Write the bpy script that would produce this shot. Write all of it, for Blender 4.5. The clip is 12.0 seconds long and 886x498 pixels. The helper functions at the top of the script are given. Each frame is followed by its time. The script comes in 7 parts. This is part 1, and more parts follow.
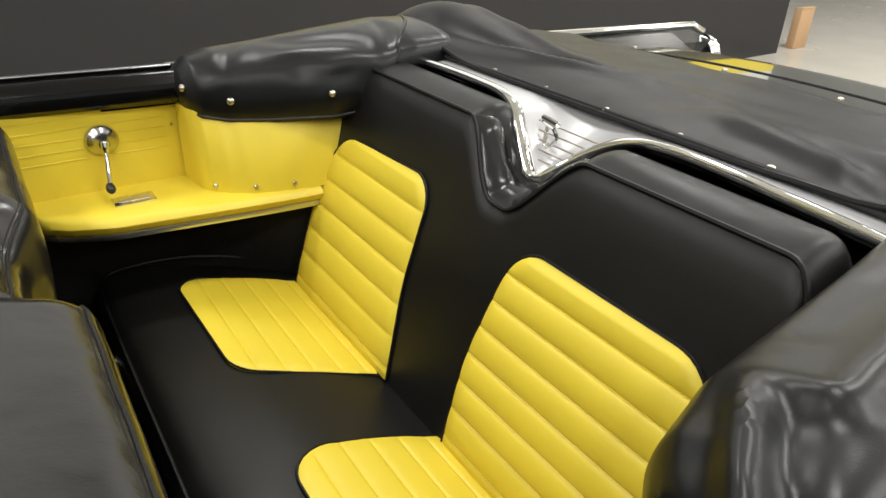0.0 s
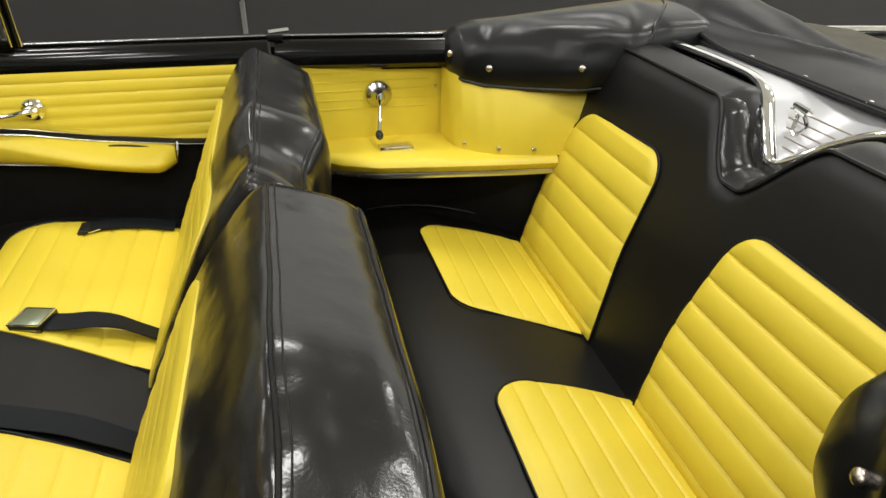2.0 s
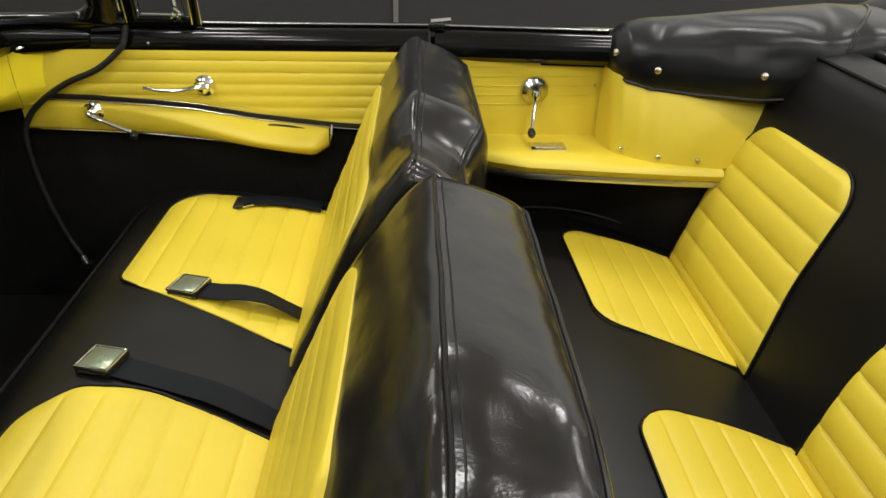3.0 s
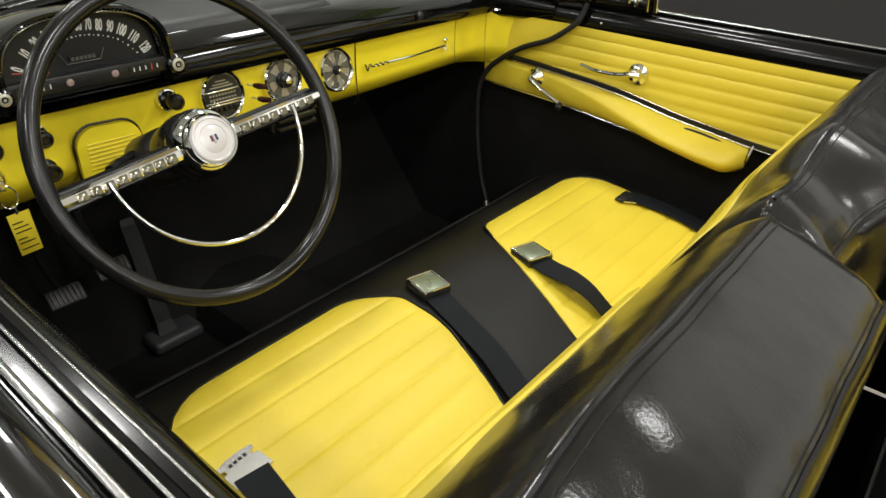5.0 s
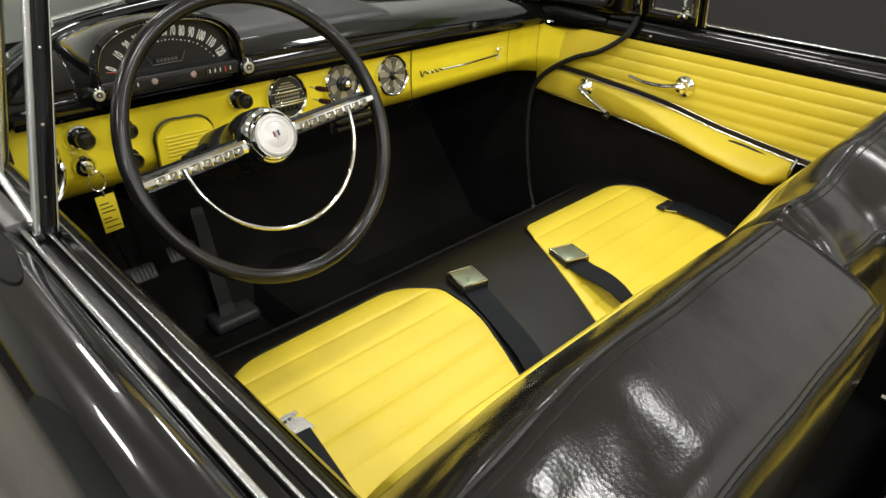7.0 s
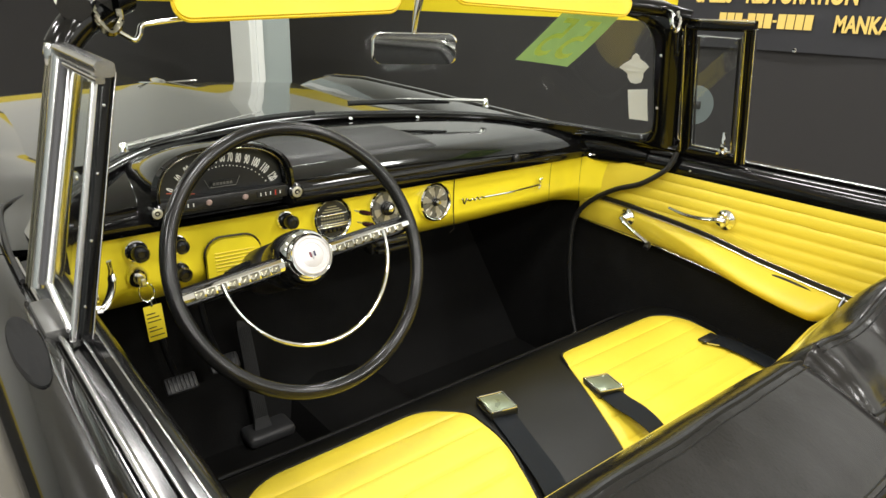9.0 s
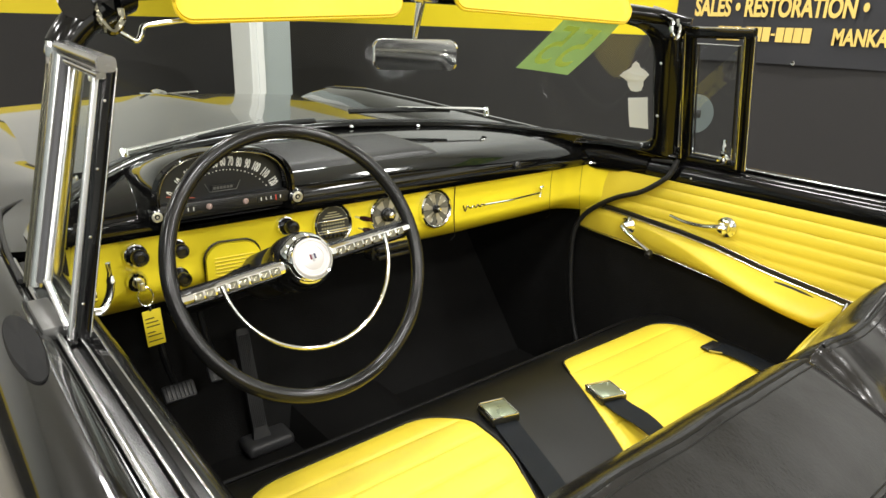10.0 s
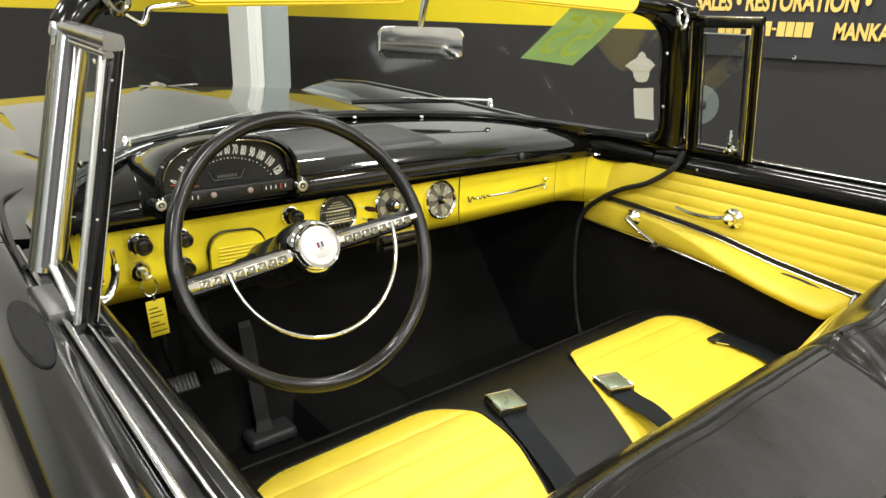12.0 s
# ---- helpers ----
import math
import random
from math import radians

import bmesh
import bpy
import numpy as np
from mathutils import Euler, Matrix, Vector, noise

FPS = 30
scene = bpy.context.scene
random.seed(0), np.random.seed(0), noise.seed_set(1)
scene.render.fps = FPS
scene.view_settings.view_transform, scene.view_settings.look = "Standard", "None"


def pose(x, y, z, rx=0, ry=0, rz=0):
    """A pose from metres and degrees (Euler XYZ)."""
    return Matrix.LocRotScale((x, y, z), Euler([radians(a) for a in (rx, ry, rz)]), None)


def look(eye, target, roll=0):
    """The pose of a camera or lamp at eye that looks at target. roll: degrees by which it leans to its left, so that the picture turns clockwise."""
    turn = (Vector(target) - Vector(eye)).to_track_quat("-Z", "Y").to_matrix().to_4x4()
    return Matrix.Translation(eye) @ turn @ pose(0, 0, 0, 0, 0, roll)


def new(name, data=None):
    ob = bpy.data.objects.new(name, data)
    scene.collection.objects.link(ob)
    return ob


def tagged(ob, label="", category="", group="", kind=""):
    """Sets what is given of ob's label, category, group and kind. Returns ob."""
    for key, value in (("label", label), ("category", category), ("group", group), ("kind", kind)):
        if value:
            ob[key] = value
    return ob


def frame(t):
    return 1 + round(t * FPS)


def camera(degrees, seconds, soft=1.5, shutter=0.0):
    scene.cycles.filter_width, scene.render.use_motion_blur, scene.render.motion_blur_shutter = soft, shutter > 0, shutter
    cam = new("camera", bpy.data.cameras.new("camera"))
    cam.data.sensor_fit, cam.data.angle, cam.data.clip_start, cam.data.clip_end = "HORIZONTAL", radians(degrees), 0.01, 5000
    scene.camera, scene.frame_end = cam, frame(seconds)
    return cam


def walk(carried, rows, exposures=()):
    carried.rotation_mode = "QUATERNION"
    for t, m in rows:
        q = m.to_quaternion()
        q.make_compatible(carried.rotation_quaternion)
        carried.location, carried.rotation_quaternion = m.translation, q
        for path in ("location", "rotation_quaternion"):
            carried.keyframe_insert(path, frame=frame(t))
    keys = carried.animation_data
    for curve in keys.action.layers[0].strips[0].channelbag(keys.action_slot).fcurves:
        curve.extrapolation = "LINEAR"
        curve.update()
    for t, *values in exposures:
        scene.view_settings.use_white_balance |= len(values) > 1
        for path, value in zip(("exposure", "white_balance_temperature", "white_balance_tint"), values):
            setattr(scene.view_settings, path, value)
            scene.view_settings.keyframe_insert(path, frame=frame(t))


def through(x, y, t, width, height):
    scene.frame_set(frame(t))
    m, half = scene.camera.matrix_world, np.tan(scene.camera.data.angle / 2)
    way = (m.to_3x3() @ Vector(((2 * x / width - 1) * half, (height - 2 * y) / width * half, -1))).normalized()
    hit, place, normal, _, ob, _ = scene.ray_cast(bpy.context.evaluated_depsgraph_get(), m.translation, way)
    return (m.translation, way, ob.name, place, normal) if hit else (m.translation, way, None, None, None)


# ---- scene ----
cam = camera(66.7, 12.0)
PATH = [
    (0, (-0.885, -0.326, 1.474), (0.555, -1.336, 0.522), 1.9),
    (0.5, (-0.942, -0.319, 1.453), (0.506, -1.33, 0.515), 2.3),
    (1, (-0.969, -0.28, 1.469), (0.537, -1.17, 0.5), 2.3),
    (1.5, (-0.986, -0.266, 1.466), (0.634, -0.91, 0.486), 1.4),
    (2, (-1.0, -0.267, 1.461), (0.691, -0.686, 0.48), 0.9),
    (2.5, (-0.997, -0.227, 1.458), (0.723, -0.501, 0.474), 1.2),
    (3, (-0.938, -0.209, 1.44), (0.796, -0.293, 0.447), 1.2),
    (3.5, (-0.871, -0.233, 1.414), (0.849, -0.03, 0.413), 1.2),
    (3.7, (-0.852, -0.21, 1.412), (0.845, 0.087, 0.397), 1.8),
    (5.3, (-0.83, -0.382, 1.406), (0.455, 0.765, 0.389), 1.6),
    (5.5, (-0.839, -0.372, 1.409), (0.439, 0.781, 0.39), 1.4),
    (6, (-0.869, -0.362, 1.408), (0.402, 0.805, 0.398), 1.3),
    (6.5, (-0.88, -0.388, 1.416), (0.385, 0.787, 0.407), 1.2),
    (7, (-0.869, -0.444, 1.43), (0.362, 0.77, 0.426), 1.8),
    (7.2, (-0.866, -0.46, 1.434), (0.336, 0.791, 0.438), 1.8),
    (8.8, (-0.846, -0.489, 1.447), (0.348, 0.952, 0.741), 1.7),
    (9, (-0.844, -0.489, 1.445), (0.356, 0.957, 0.758), 1.7),
    (9.5, (-0.844, -0.487, 1.43), (0.362, 0.969, 0.779), 1.7),
    (10, (-0.846, -0.489, 1.423), (0.363, 0.969, 0.78), 1.7),
    (10.5, (-0.85, -0.488, 1.413), (0.361, 0.967, 0.768), 1.8),
    (11, (-0.854, -0.49, 1.409), (0.357, 0.965, 0.763), 1.8),
    (11.5, (-0.86, -0.479, 1.408), (0.352, 0.974, 0.761), 1.8),
    (12, (-0.855, -0.471, 1.404), (0.359, 0.979, 0.754), 1.8),
]
walk(cam, [(t, look(eye, target, roll)) for t, eye, target, roll in PATH], [(0.0, 0.22), (2.0, 0.15), (3.5, -0.02), (5.5, 0.11), (7.2, 0.18), (9.0, 0.55), (12.0, 0.65)])

from mathutils import bvhtree


# ---------------------------------------------------------------- world and lamps
world = bpy.data.worlds.new("showroom_world")
scene.world = world
world.use_nodes = True
world.node_tree.nodes["Background"].inputs[0].default_value = (0.9, 0.95, 1.0, 1)
world.node_tree.nodes["Background"].inputs[1].default_value = 0.02
LAMP_WATT = 33.0


# ---------------------------------------------------------------- materials
def node_mat(name):
    m = bpy.data.materials.new(name)
    m.use_nodes = True
    return m, m.node_tree.nodes, m.node_tree.links, m.node_tree.nodes["Principled BSDF"]


def surface(name, color, rough=0.5, metal=0.0, coat=0.0, spread=0.08, scale=6.0, grain=0.0, grain_scale=600.0,
            rough_spread=0.08, spec=0.5, second=None, second_amount=0.5, bump_coarse=0.0, coarse_scale=14.0, sheen=0.0):
    """A procedural surface with colour variation at two scales, uneven gloss and fine relief."""
    m, n, l, b = node_mat(name)
    tc = n.new("ShaderNodeTexCoord")
    coarse = n.new("ShaderNodeTexNoise")
    coarse.inputs["Scale"].default_value = scale
    coarse.inputs["Detail"].default_value = 5
    fine = n.new("ShaderNodeTexNoise")
    fine.inputs["Scale"].default_value = scale * 22
    fine.inputs["Detail"].default_value = 3
    for t in (coarse, fine):
        l.new(tc.outputs["Object"], t.inputs["Vector"])
    mix = n.new("ShaderNodeMix")
    mix.data_type = "RGBA"
    lo = [max(0.0, c * (1 - spread)) for c in color]
    hi = [min(1.0, c * (1 + spread)) for c in color]
    mix.inputs["A"].default_value = (*lo, 1)
    mix.inputs["B"].default_value = (*hi, 1)
    add = n.new("ShaderNodeMath")
    add.operation = "MULTIPLY_ADD"
    add.inputs[1].default_value = 0.35
    l.new(fine.outputs[0], add.inputs[0])
    half = n.new("ShaderNodeMath")
    half.operation = "MULTIPLY"
    half.inputs[1].default_value = 0.65
    l.new(coarse.outputs[0], half.inputs[0])
    l.new(half.outputs[0], add.inputs[2])
    l.new(add.outputs[0], mix.inputs["Factor"])
    out = mix.outputs["Result"]
    if second:
        big = n.new("ShaderNodeTexNoise")
        big.inputs["Scale"].default_value = scale * 0.7
        big.inputs["Detail"].default_value = 6
        l.new(tc.outputs["Object"], big.inputs["Vector"])
        ramp = n.new("ShaderNodeValToRGB")
        ramp.color_ramp.elements[0].position = 0.5
        ramp.color_ramp.elements[1].position = 0.72
        ramp.color_ramp.elements[1].color = (second_amount,) * 3 + (1,)
        l.new(big.outputs[0], ramp.inputs[0])
        over = n.new("ShaderNodeMix")
        over.data_type = "RGBA"
        over.inputs["B"].default_value = (*second, 1)
        l.new(out, over.inputs["A"])
        l.new(ramp.outputs[0], over.inputs["Factor"])
        out = over.outputs["Result"]
    l.new(out, b.inputs["Base Color"])
    rr = n.new("ShaderNodeMapRange")
    rr.inputs["To Min"].default_value = max(0.0, rough - rough_spread)
    rr.inputs["To Max"].default_value = min(1.0, rough + rough_spread)
    l.new(coarse.outputs[0], rr.inputs["Value"])
    l.new(rr.outputs[0], b.inputs["Roughness"])
    b.inputs["Metallic"].default_value = metal
    b.inputs["Coat Weight"].default_value = coat
    b.inputs["Coat Roughness"].default_value = 0.03
    b.inputs["Specular IOR Level"].default_value = spec
    b.inputs["Sheen Weight"].default_value = sheen
    last = None
    if bump_coarse:
        bt = n.new("ShaderNodeTexNoise")
        bt.inputs["Scale"].default_value = coarse_scale
        bt.inputs["Detail"].default_value = 3
        l.new(tc.outputs["Object"], bt.inputs["Vector"])
        bp = n.new("ShaderNodeBump")
        bp.inputs["Strength"].default_value = 1.0
        bp.inputs["Distance"].default_value = bump_coarse
        l.new(bt.outputs[0], bp.inputs["Height"])
        last = bp
    if grain:
        gt = n.new("ShaderNodeTexVoronoi")
        gt.inputs["Scale"].default_value = grain_scale
        l.new(tc.outputs["Object"], gt.inputs["Vector"])
        gp = n.new("ShaderNodeBump")
        gp.inputs["Strength"].default_value = grain
        gp.inputs["Distance"].default_value = 0.0006
        l.new(gt.outputs[0], gp.inputs["Height"])
        if last:
            l.new(last.outputs[0], gp.inputs["Normal"])
        last = gp
    if last:
        l.new(last.outputs[0], b.inputs["Normal"])
    return m


YELLOW = (0.760, 0.594, 0.047)
BLACK = (0.014, 0.013, 0.012)
M_vinyl = surface("black_vinyl", (0.006, 0.006, 0.0057), 0.37, grain=0.22, spread=0.25, scale=5, spec=0.30, bump_coarse=0.0012, coarse_scale=6)
M_shiny = surface("shiny_black_vinyl", (0.011, 0.010, 0.009), 0.20, grain=0.14, grain_scale=260, spread=0.3, scale=4, bump_coarse=0.004, coarse_scale=7, rough_spread=0.10, spec=0.40)
M_roll = surface("satin_black_vinyl", (0.009, 0.009, 0.009), 0.36, grain=0.14, spread=0.25, scale=5, bump_coarse=0.002, coarse_scale=9, spec=0.22)
M_liner = surface("glossy_black_vinyl", (0.009, 0.009, 0.009), 0.22, grain=0.12, spread=0.25, scale=5, bump_coarse=0.003, coarse_scale=14, spec=0.42)
M_boot = surface("boot_vinyl", (0.006, 0.0063, 0.0067), 0.325, grain=0.12, spread=0.25, scale=4, bump_coarse=0.0012, coarse_scale=11, rough_spread=0.06, spec=0.33)
M_deck = surface("deck_vinyl", (0.010, 0.010, 0.0105), 0.40, grain=0.1, spread=0.25, scale=4, bump_coarse=0.002, coarse_scale=7, rough_spread=0.04, spec=0.14)
M_yellow = surface("yellow_vinyl", YELLOW, 0.42, grain=0.25, spread=0.05, scale=5)
M_visor = surface("visor_vinyl", (0.74, 0.53, 0.012), 0.45, grain=0.25, spread=0.05, scale=5)
M_ypaint = surface("yellow_paint", (0.92, 0.76, 0.03), 0.35, coat=0.6, spread=0.03, grain=0.0, rough_spread=0.03)
M_paint = surface("black_body_paint", (0.004, 0.004, 0.004), 0.20, coat=1.0, spread=0.1, rough_spread=0.03, spec=0.12)
M_paint.node_tree.nodes["Principled BSDF"].inputs["Coat IOR"].default_value = 1.55
M_garnish = surface("black_enamel", (0.003, 0.003, 0.003), 0.14, coat=0.15, spread=0.15, rough_spread=0.04, spec=0.28)
M_satin = surface("satin_black", (0.012, 0.012, 0.012), 0.35, spread=0.2)
M_dashtop = surface("dash_top_black", (0.003, 0.003, 0.003), 0.08, coat=0.5, spread=0.2, rough_spread=0.03, spec=0.22)
M_chrome = surface("chrome", (0.82, 0.82, 0.80), 0.07, metal=1.0, spread=0.03, rough_spread=0.03)
M_brushed = surface("brushed_metal", (0.70, 0.70, 0.69), 0.28, metal=1.0, spread=0.05)
M_trim = surface("satin_bright_trim", (0.60, 0.60, 0.60), 0.22, metal=1.0, spread=0.06, scale=12, rough_spread=0.06)
M_snap = surface("worn_nickel", (0.64, 0.58, 0.50), 0.30, metal=1.0, spread=0.08, scale=40)
M_piping = surface("black_piping", (0.006, 0.006, 0.006), 0.45, spec=0.25)
M_carpet = surface("black_carpet", (0.010, 0.0098, 0.0095), 0.85, spread=0.5, scale=30, grain=1.0, grain_scale=300, spec=0.12)
M_rubber = surface("black_rubber", (0.012, 0.012, 0.012), 0.5, spread=0.2, spec=0.3)
M_worn = surface("worn_rubber", (0.040, 0.040, 0.041), 0.42, spread=0.35, scale=30, spec=0.4)
# dark chrome: shade and dim yellowish reflections put into the colour
M_slot = surface("shaded_metal", (0.17, 0.16, 0.12), 0.16, metal=1.0, spread=0.1)
M_seal = surface("grey_seal_rubber", (0.055, 0.055, 0.06), 0.5, spread=0.15, scale=20)
M_wheel = surface("wheel_plastic", (0.009, 0.009, 0.009), 0.20, spread=0.15, spec=0.4)
M_belt = surface("belt_webbing", (0.006, 0.008, 0.011), 0.6, spread=0.2, scale=20, grain=0.5, grain_scale=900, spec=0.18)
M_wall = surface("charcoal_wall", (0.023, 0.0215, 0.0215), 0.75, spread=0.10, scale=1.5, grain=0.1, grain_scale=200)
M_wally = surface("yellow_wall", (0.85, 0.66, 0.01), 0.6, spread=0.03, scale=2)
M_white = surface("white_paint", (0.78, 0.79, 0.78), 0.5, spread=0.03, scale=2)
M_greypost = surface("blue_grey_paint", (0.33, 0.37, 0.37), 0.5, spread=0.05, scale=3)
M_ceiling = surface("white_ceiling", (0.75, 0.75, 0.73), 0.8, spread=0.03, scale=1)
M_floor = surface("polished_concrete", (0.47, 0.44, 0.385), 0.25, spread=0.12, scale=1.3, rough_spread=0.1)
M_silver = surface("silver_panel", (0.46, 0.46, 0.47), 0.35, metal=0.25, spread=0.03)
M_rib = surface("bronze_rib", (0.34, 0.29, 0.25), 0.35, metal=0.7, spread=0.05)
M_disc = surface("dial_disc", (0.14, 0.14, 0.13), 0.35, metal=0.3, spread=0.05)
M_dial = surface("dial_black", (0.012, 0.013, 0.014), 0.4)
M_sector_a = surface("bright_dial_sector", (0.40, 0.39, 0.36), 0.38, metal=0.7, spread=0.04, scale=60)
M_sector_b = surface("dull_dial_sector", (0.13, 0.13, 0.12), 0.40, metal=0.5, spread=0.06, scale=60)
M_gilt = surface("gilt_print", (0.34, 0.32, 0.20), 0.5, spread=0.1)
M_cream = surface("knob_face_metal", (0.50, 0.48, 0.38), 0.35, metal=0.6, spread=0.05)
M_plum = surface("plum_plastic", (0.035, 0.008, 0.010), 0.25, spread=0.1)
M_dialwhite = surface("dial_marks", (0.75, 0.75, 0.70), 0.5)


def glass_mat(name, tint=(1, 1, 1), amount=0.06):
    m, n, l, b = node_mat(name)
    out = n["Material Output"]
    tr = n.new("ShaderNodeBsdfTransparent")
    tr.inputs[0].default_value = (*tint, 1)
    gl = n.new("ShaderNodeBsdfGlossy")
    gl.inputs["Roughness"].default_value = 0.01
    mix = n.new("ShaderNodeMixShader")
    mix.inputs[0].default_value = amount
    l.new(tr.outputs[0], mix.inputs[1])
    l.new(gl.outputs[0], mix.inputs[2])
    l.new(mix.outputs[0], out.inputs["Surface"])
    return m


M_glass = glass_mat("clear_glass", (0.93, 0.96, 0.94))


# ---------------------------------------------------------------- building helpers
def finish(ob, mat, smooth=True):
    ob.data.materials.append(mat)
    if smooth:
        for p in ob.data.polygons:
            p.use_smooth = True
        ob.data.set_sharp_from_angle(angle=radians(40))
    return ob


def part(name, bm, mat, parent=None, label="", smooth=True):
    """Links a bmesh as one mesh object, in world coordinates, under a thing or a part."""
    bmesh.ops.recalc_face_normals(bm, faces=bm.faces)
    me = bpy.data.meshes.new(name)
    bm.to_mesh(me)
    bm.free()
    ob = new(name, me)
    finish(ob, mat, smooth)
    if parent is not None:
        ob.parent = parent
        ob.matrix_parent_inverse = base_of(parent).inverted()
    if label:
        tagged(ob, label)
    return ob


def base_of(ob):
    m = ob.matrix_basis.copy()
    while ob.parent is not None:
        m = ob.parent.matrix_basis @ ob.matrix_parent_inverse @ m
        ob = ob.parent
    return m


def thing(name, label, category, at=(0, 0, 0), group="", kind=""):
    ob = new(name)
    ob.empty_display_size = 0.05
    ob.location = at
    ob.matrix_basis = Matrix.Translation(at)
    return tagged(ob, label, category, group, kind)


def add_box(bm, x0, x1, y0, y1, z0, z1, bevel=0.0, segs=2, m=None):
    vs = [bm.verts.new((x, y, z)) for x in (x0, x1) for y in (y0, y1) for z in (z0, z1)]
    fs = [bm.faces.new([vs[i] for i in q]) for q in ((0, 1, 3, 2), (4, 6, 7, 5), (0, 4, 5, 1), (2, 3, 7, 6), (0, 2, 6, 4), (1, 5, 7, 3))]
    if m is not None:
        for v in vs:
            v.co = m @ v.co
    if bevel:
        es = list({e for f in fs for e in f.edges})
        bmesh.ops.bevel(bm, geom=es, offset=bevel, segments=segs, affect="EDGES", profile=0.5)
    return bm


def box(*a, **k):
    return add_box(bmesh.new(), *a, **k)


def add_loft(bm, rings, cap=True, closed=True, loop=False):
    """Joins rings of equal length by quads."""
    rows = [[bm.verts.new(p) for p in r] for r in rings]
    n = len(rows[0])
    pairs = list(zip(rows, rows[1:])) + ([(rows[-1], rows[0])] if loop else [])
    for a, b in pairs:
        for i in range(n if closed else n - 1):
            j = (i + 1) % n
            bm.faces.new((a[i], a[j], b[j], b[i]))
    if cap and closed and not loop:
        bm.faces.new(rows[0])
        bm.faces.new(list(reversed(rows[-1])))
    return bm


def loft(rings, **k):
    return add_loft(bmesh.new(), rings, **k)


def smooth_line(pts, n=40, loop=False):
    """A Catmull-Rom curve through points, evenly divided by point index."""
    P = [Vector(p) for p in pts]
    k = len(P)
    out = []
    total = k if loop else k - 1
    for i in range(n if loop else n + 1):
        u = i / n * total
        a = min(int(u), total - 1)
        f = u - a
        if loop:
            p0, p1, p2, p3 = (P[(a + d) % k] for d in (-1, 0, 1, 2))
        else:
            p1, p2 = P[a], P[a + 1]
            p0 = P[a - 1] if a > 0 else p1 * 2 - p2
            p3 = P[a + 2] if a + 2 < k else p2 * 2 - p1
        out.append(0.5 * ((2 * p1) + (p2 - p0) * f + (2 * p0 - 5 * p1 + 4 * p2 - p3) * f * f + (3 * p1 - p0 - 3 * p2 + p3) * f ** 3))
    return out


def add_tube(bm, pts, r, segs=8, loop=False, flat=1.0, up=Vector((0, 0, 1))):
    """A round (or flattened) section swept along a line; r may be a list."""
    P = [Vector(p) for p in pts]
    rings = []
    for i, p in enumerate(P):
        if loop:
            t = P[(i + 1) % len(P)] - P[i - 1]
        else:
            t = P[min(i + 1, len(P) - 1)] - P[max(i - 1, 0)]
        t.normalize()
        side = t.cross(up)
        if side.length < 1e-3:
            side = t.cross(Vector((0, 1, 0)))
        side.normalize()
        top = side.cross(t)
        rad = r[i] if isinstance(r, (list, tuple)) else r
        rings.append([p + rad * (math.cos(2 * math.pi * k / segs) * side + flat * math.sin(2 * math.pi * k / segs) * top) for k in range(segs)])
    return add_loft(bm, rings, loop=loop)


def tube(*a, **k):
    return add_tube(bmesh.new(), *a, **k)


def axis_matrix(origin, axis, up=(0, 0, 1)):
    """A turn that takes local z to the given axis and local y as near as can be to up."""
    z = Vector(axis).normalized()
    y = Vector(up) - Vector(up).dot(z) * z
    if y.length < 1e-4:
        y = Vector((0, 1, 0)) - Vector((0, 1, 0)).dot(z) * z
    y.normalize()
    x = y.cross(z)
    m = Matrix((x, y, z)).transposed().to_4x4()
    return Matrix.Translation(origin) @ m


def add_lathe(bm, prof, m, segs=24):
    """Turns (radius, height) pairs about the local z of m."""
    rings = [[m @ Vector((max(r, 1e-5) * math.cos(2 * math.pi * k / segs), max(r, 1e-5) * math.sin(2 * math.pi * k / segs), h)) for k in range(segs)] for r, h in prof]
    return add_loft(bm, rings)


def lathe(*a, **k):
    return add_lathe(bmesh.new(), *a, **k)


def lerp(a, b, f):
    return a + (b - a) * f


def interp(x, xs, ys):
    return float(np.interp(x, xs, ys))


def add_sheet(bm, fn, nu, nv, thick=0.0, away=None):
    """A grid of fn(u, v), with a back face at a distance along the normal where thick is given."""
    g = [[Vector(fn(i / nu, j / nv)) for j in range(nv + 1)] for i in range(nu + 1)]
    top = [[bm.verts.new(p) for p in row] for row in g]
    for i in range(nu):
        for j in range(nv):
            bm.faces.new((top[i][j], top[i + 1][j], top[i + 1][j + 1], top[i][j + 1]))
    if thick:
        low = []
        for i in range(nu + 1):
            row = []
            for j in range(nv + 1):
                du = g[min(i + 1, nu)][j] - g[max(i - 1, 0)][j]
                dv = g[i][min(j + 1, nv)] - g[i][max(j - 1, 0)]
                nn = du.cross(dv)
                if nn.length < 1e-9:
                    nn = Vector(away or (0, 0, 1))
                nn.normalize()
                if away is not None and nn.dot(Vector(away)) < 0:
                    nn = -nn
                row.append(bm.verts.new(g[i][j] + nn * thick))
            low.append(row)
        for i in range(nu):
            for j in range(nv):
                bm.faces.new((low[i][j], low[i][j + 1], low[i + 1][j + 1], low[i + 1][j]))
        edge = [(i, 0) for i in range(nu)] + [(nu, j) for j in range(nv)] + [(i, nv) for i in range(nu, 0, -1)] + [(0, j) for j in range(nv, 0, -1)]
        for (a, b), (c, d) in zip(edge, edge[1:] + edge[:1]):
            bm.faces.new((top[a][b], low[a][b], low[c][d], top[c][d]))
    return bm


def sheet(*a, **k):
    return add_sheet(bmesh.new(), *a, **k)


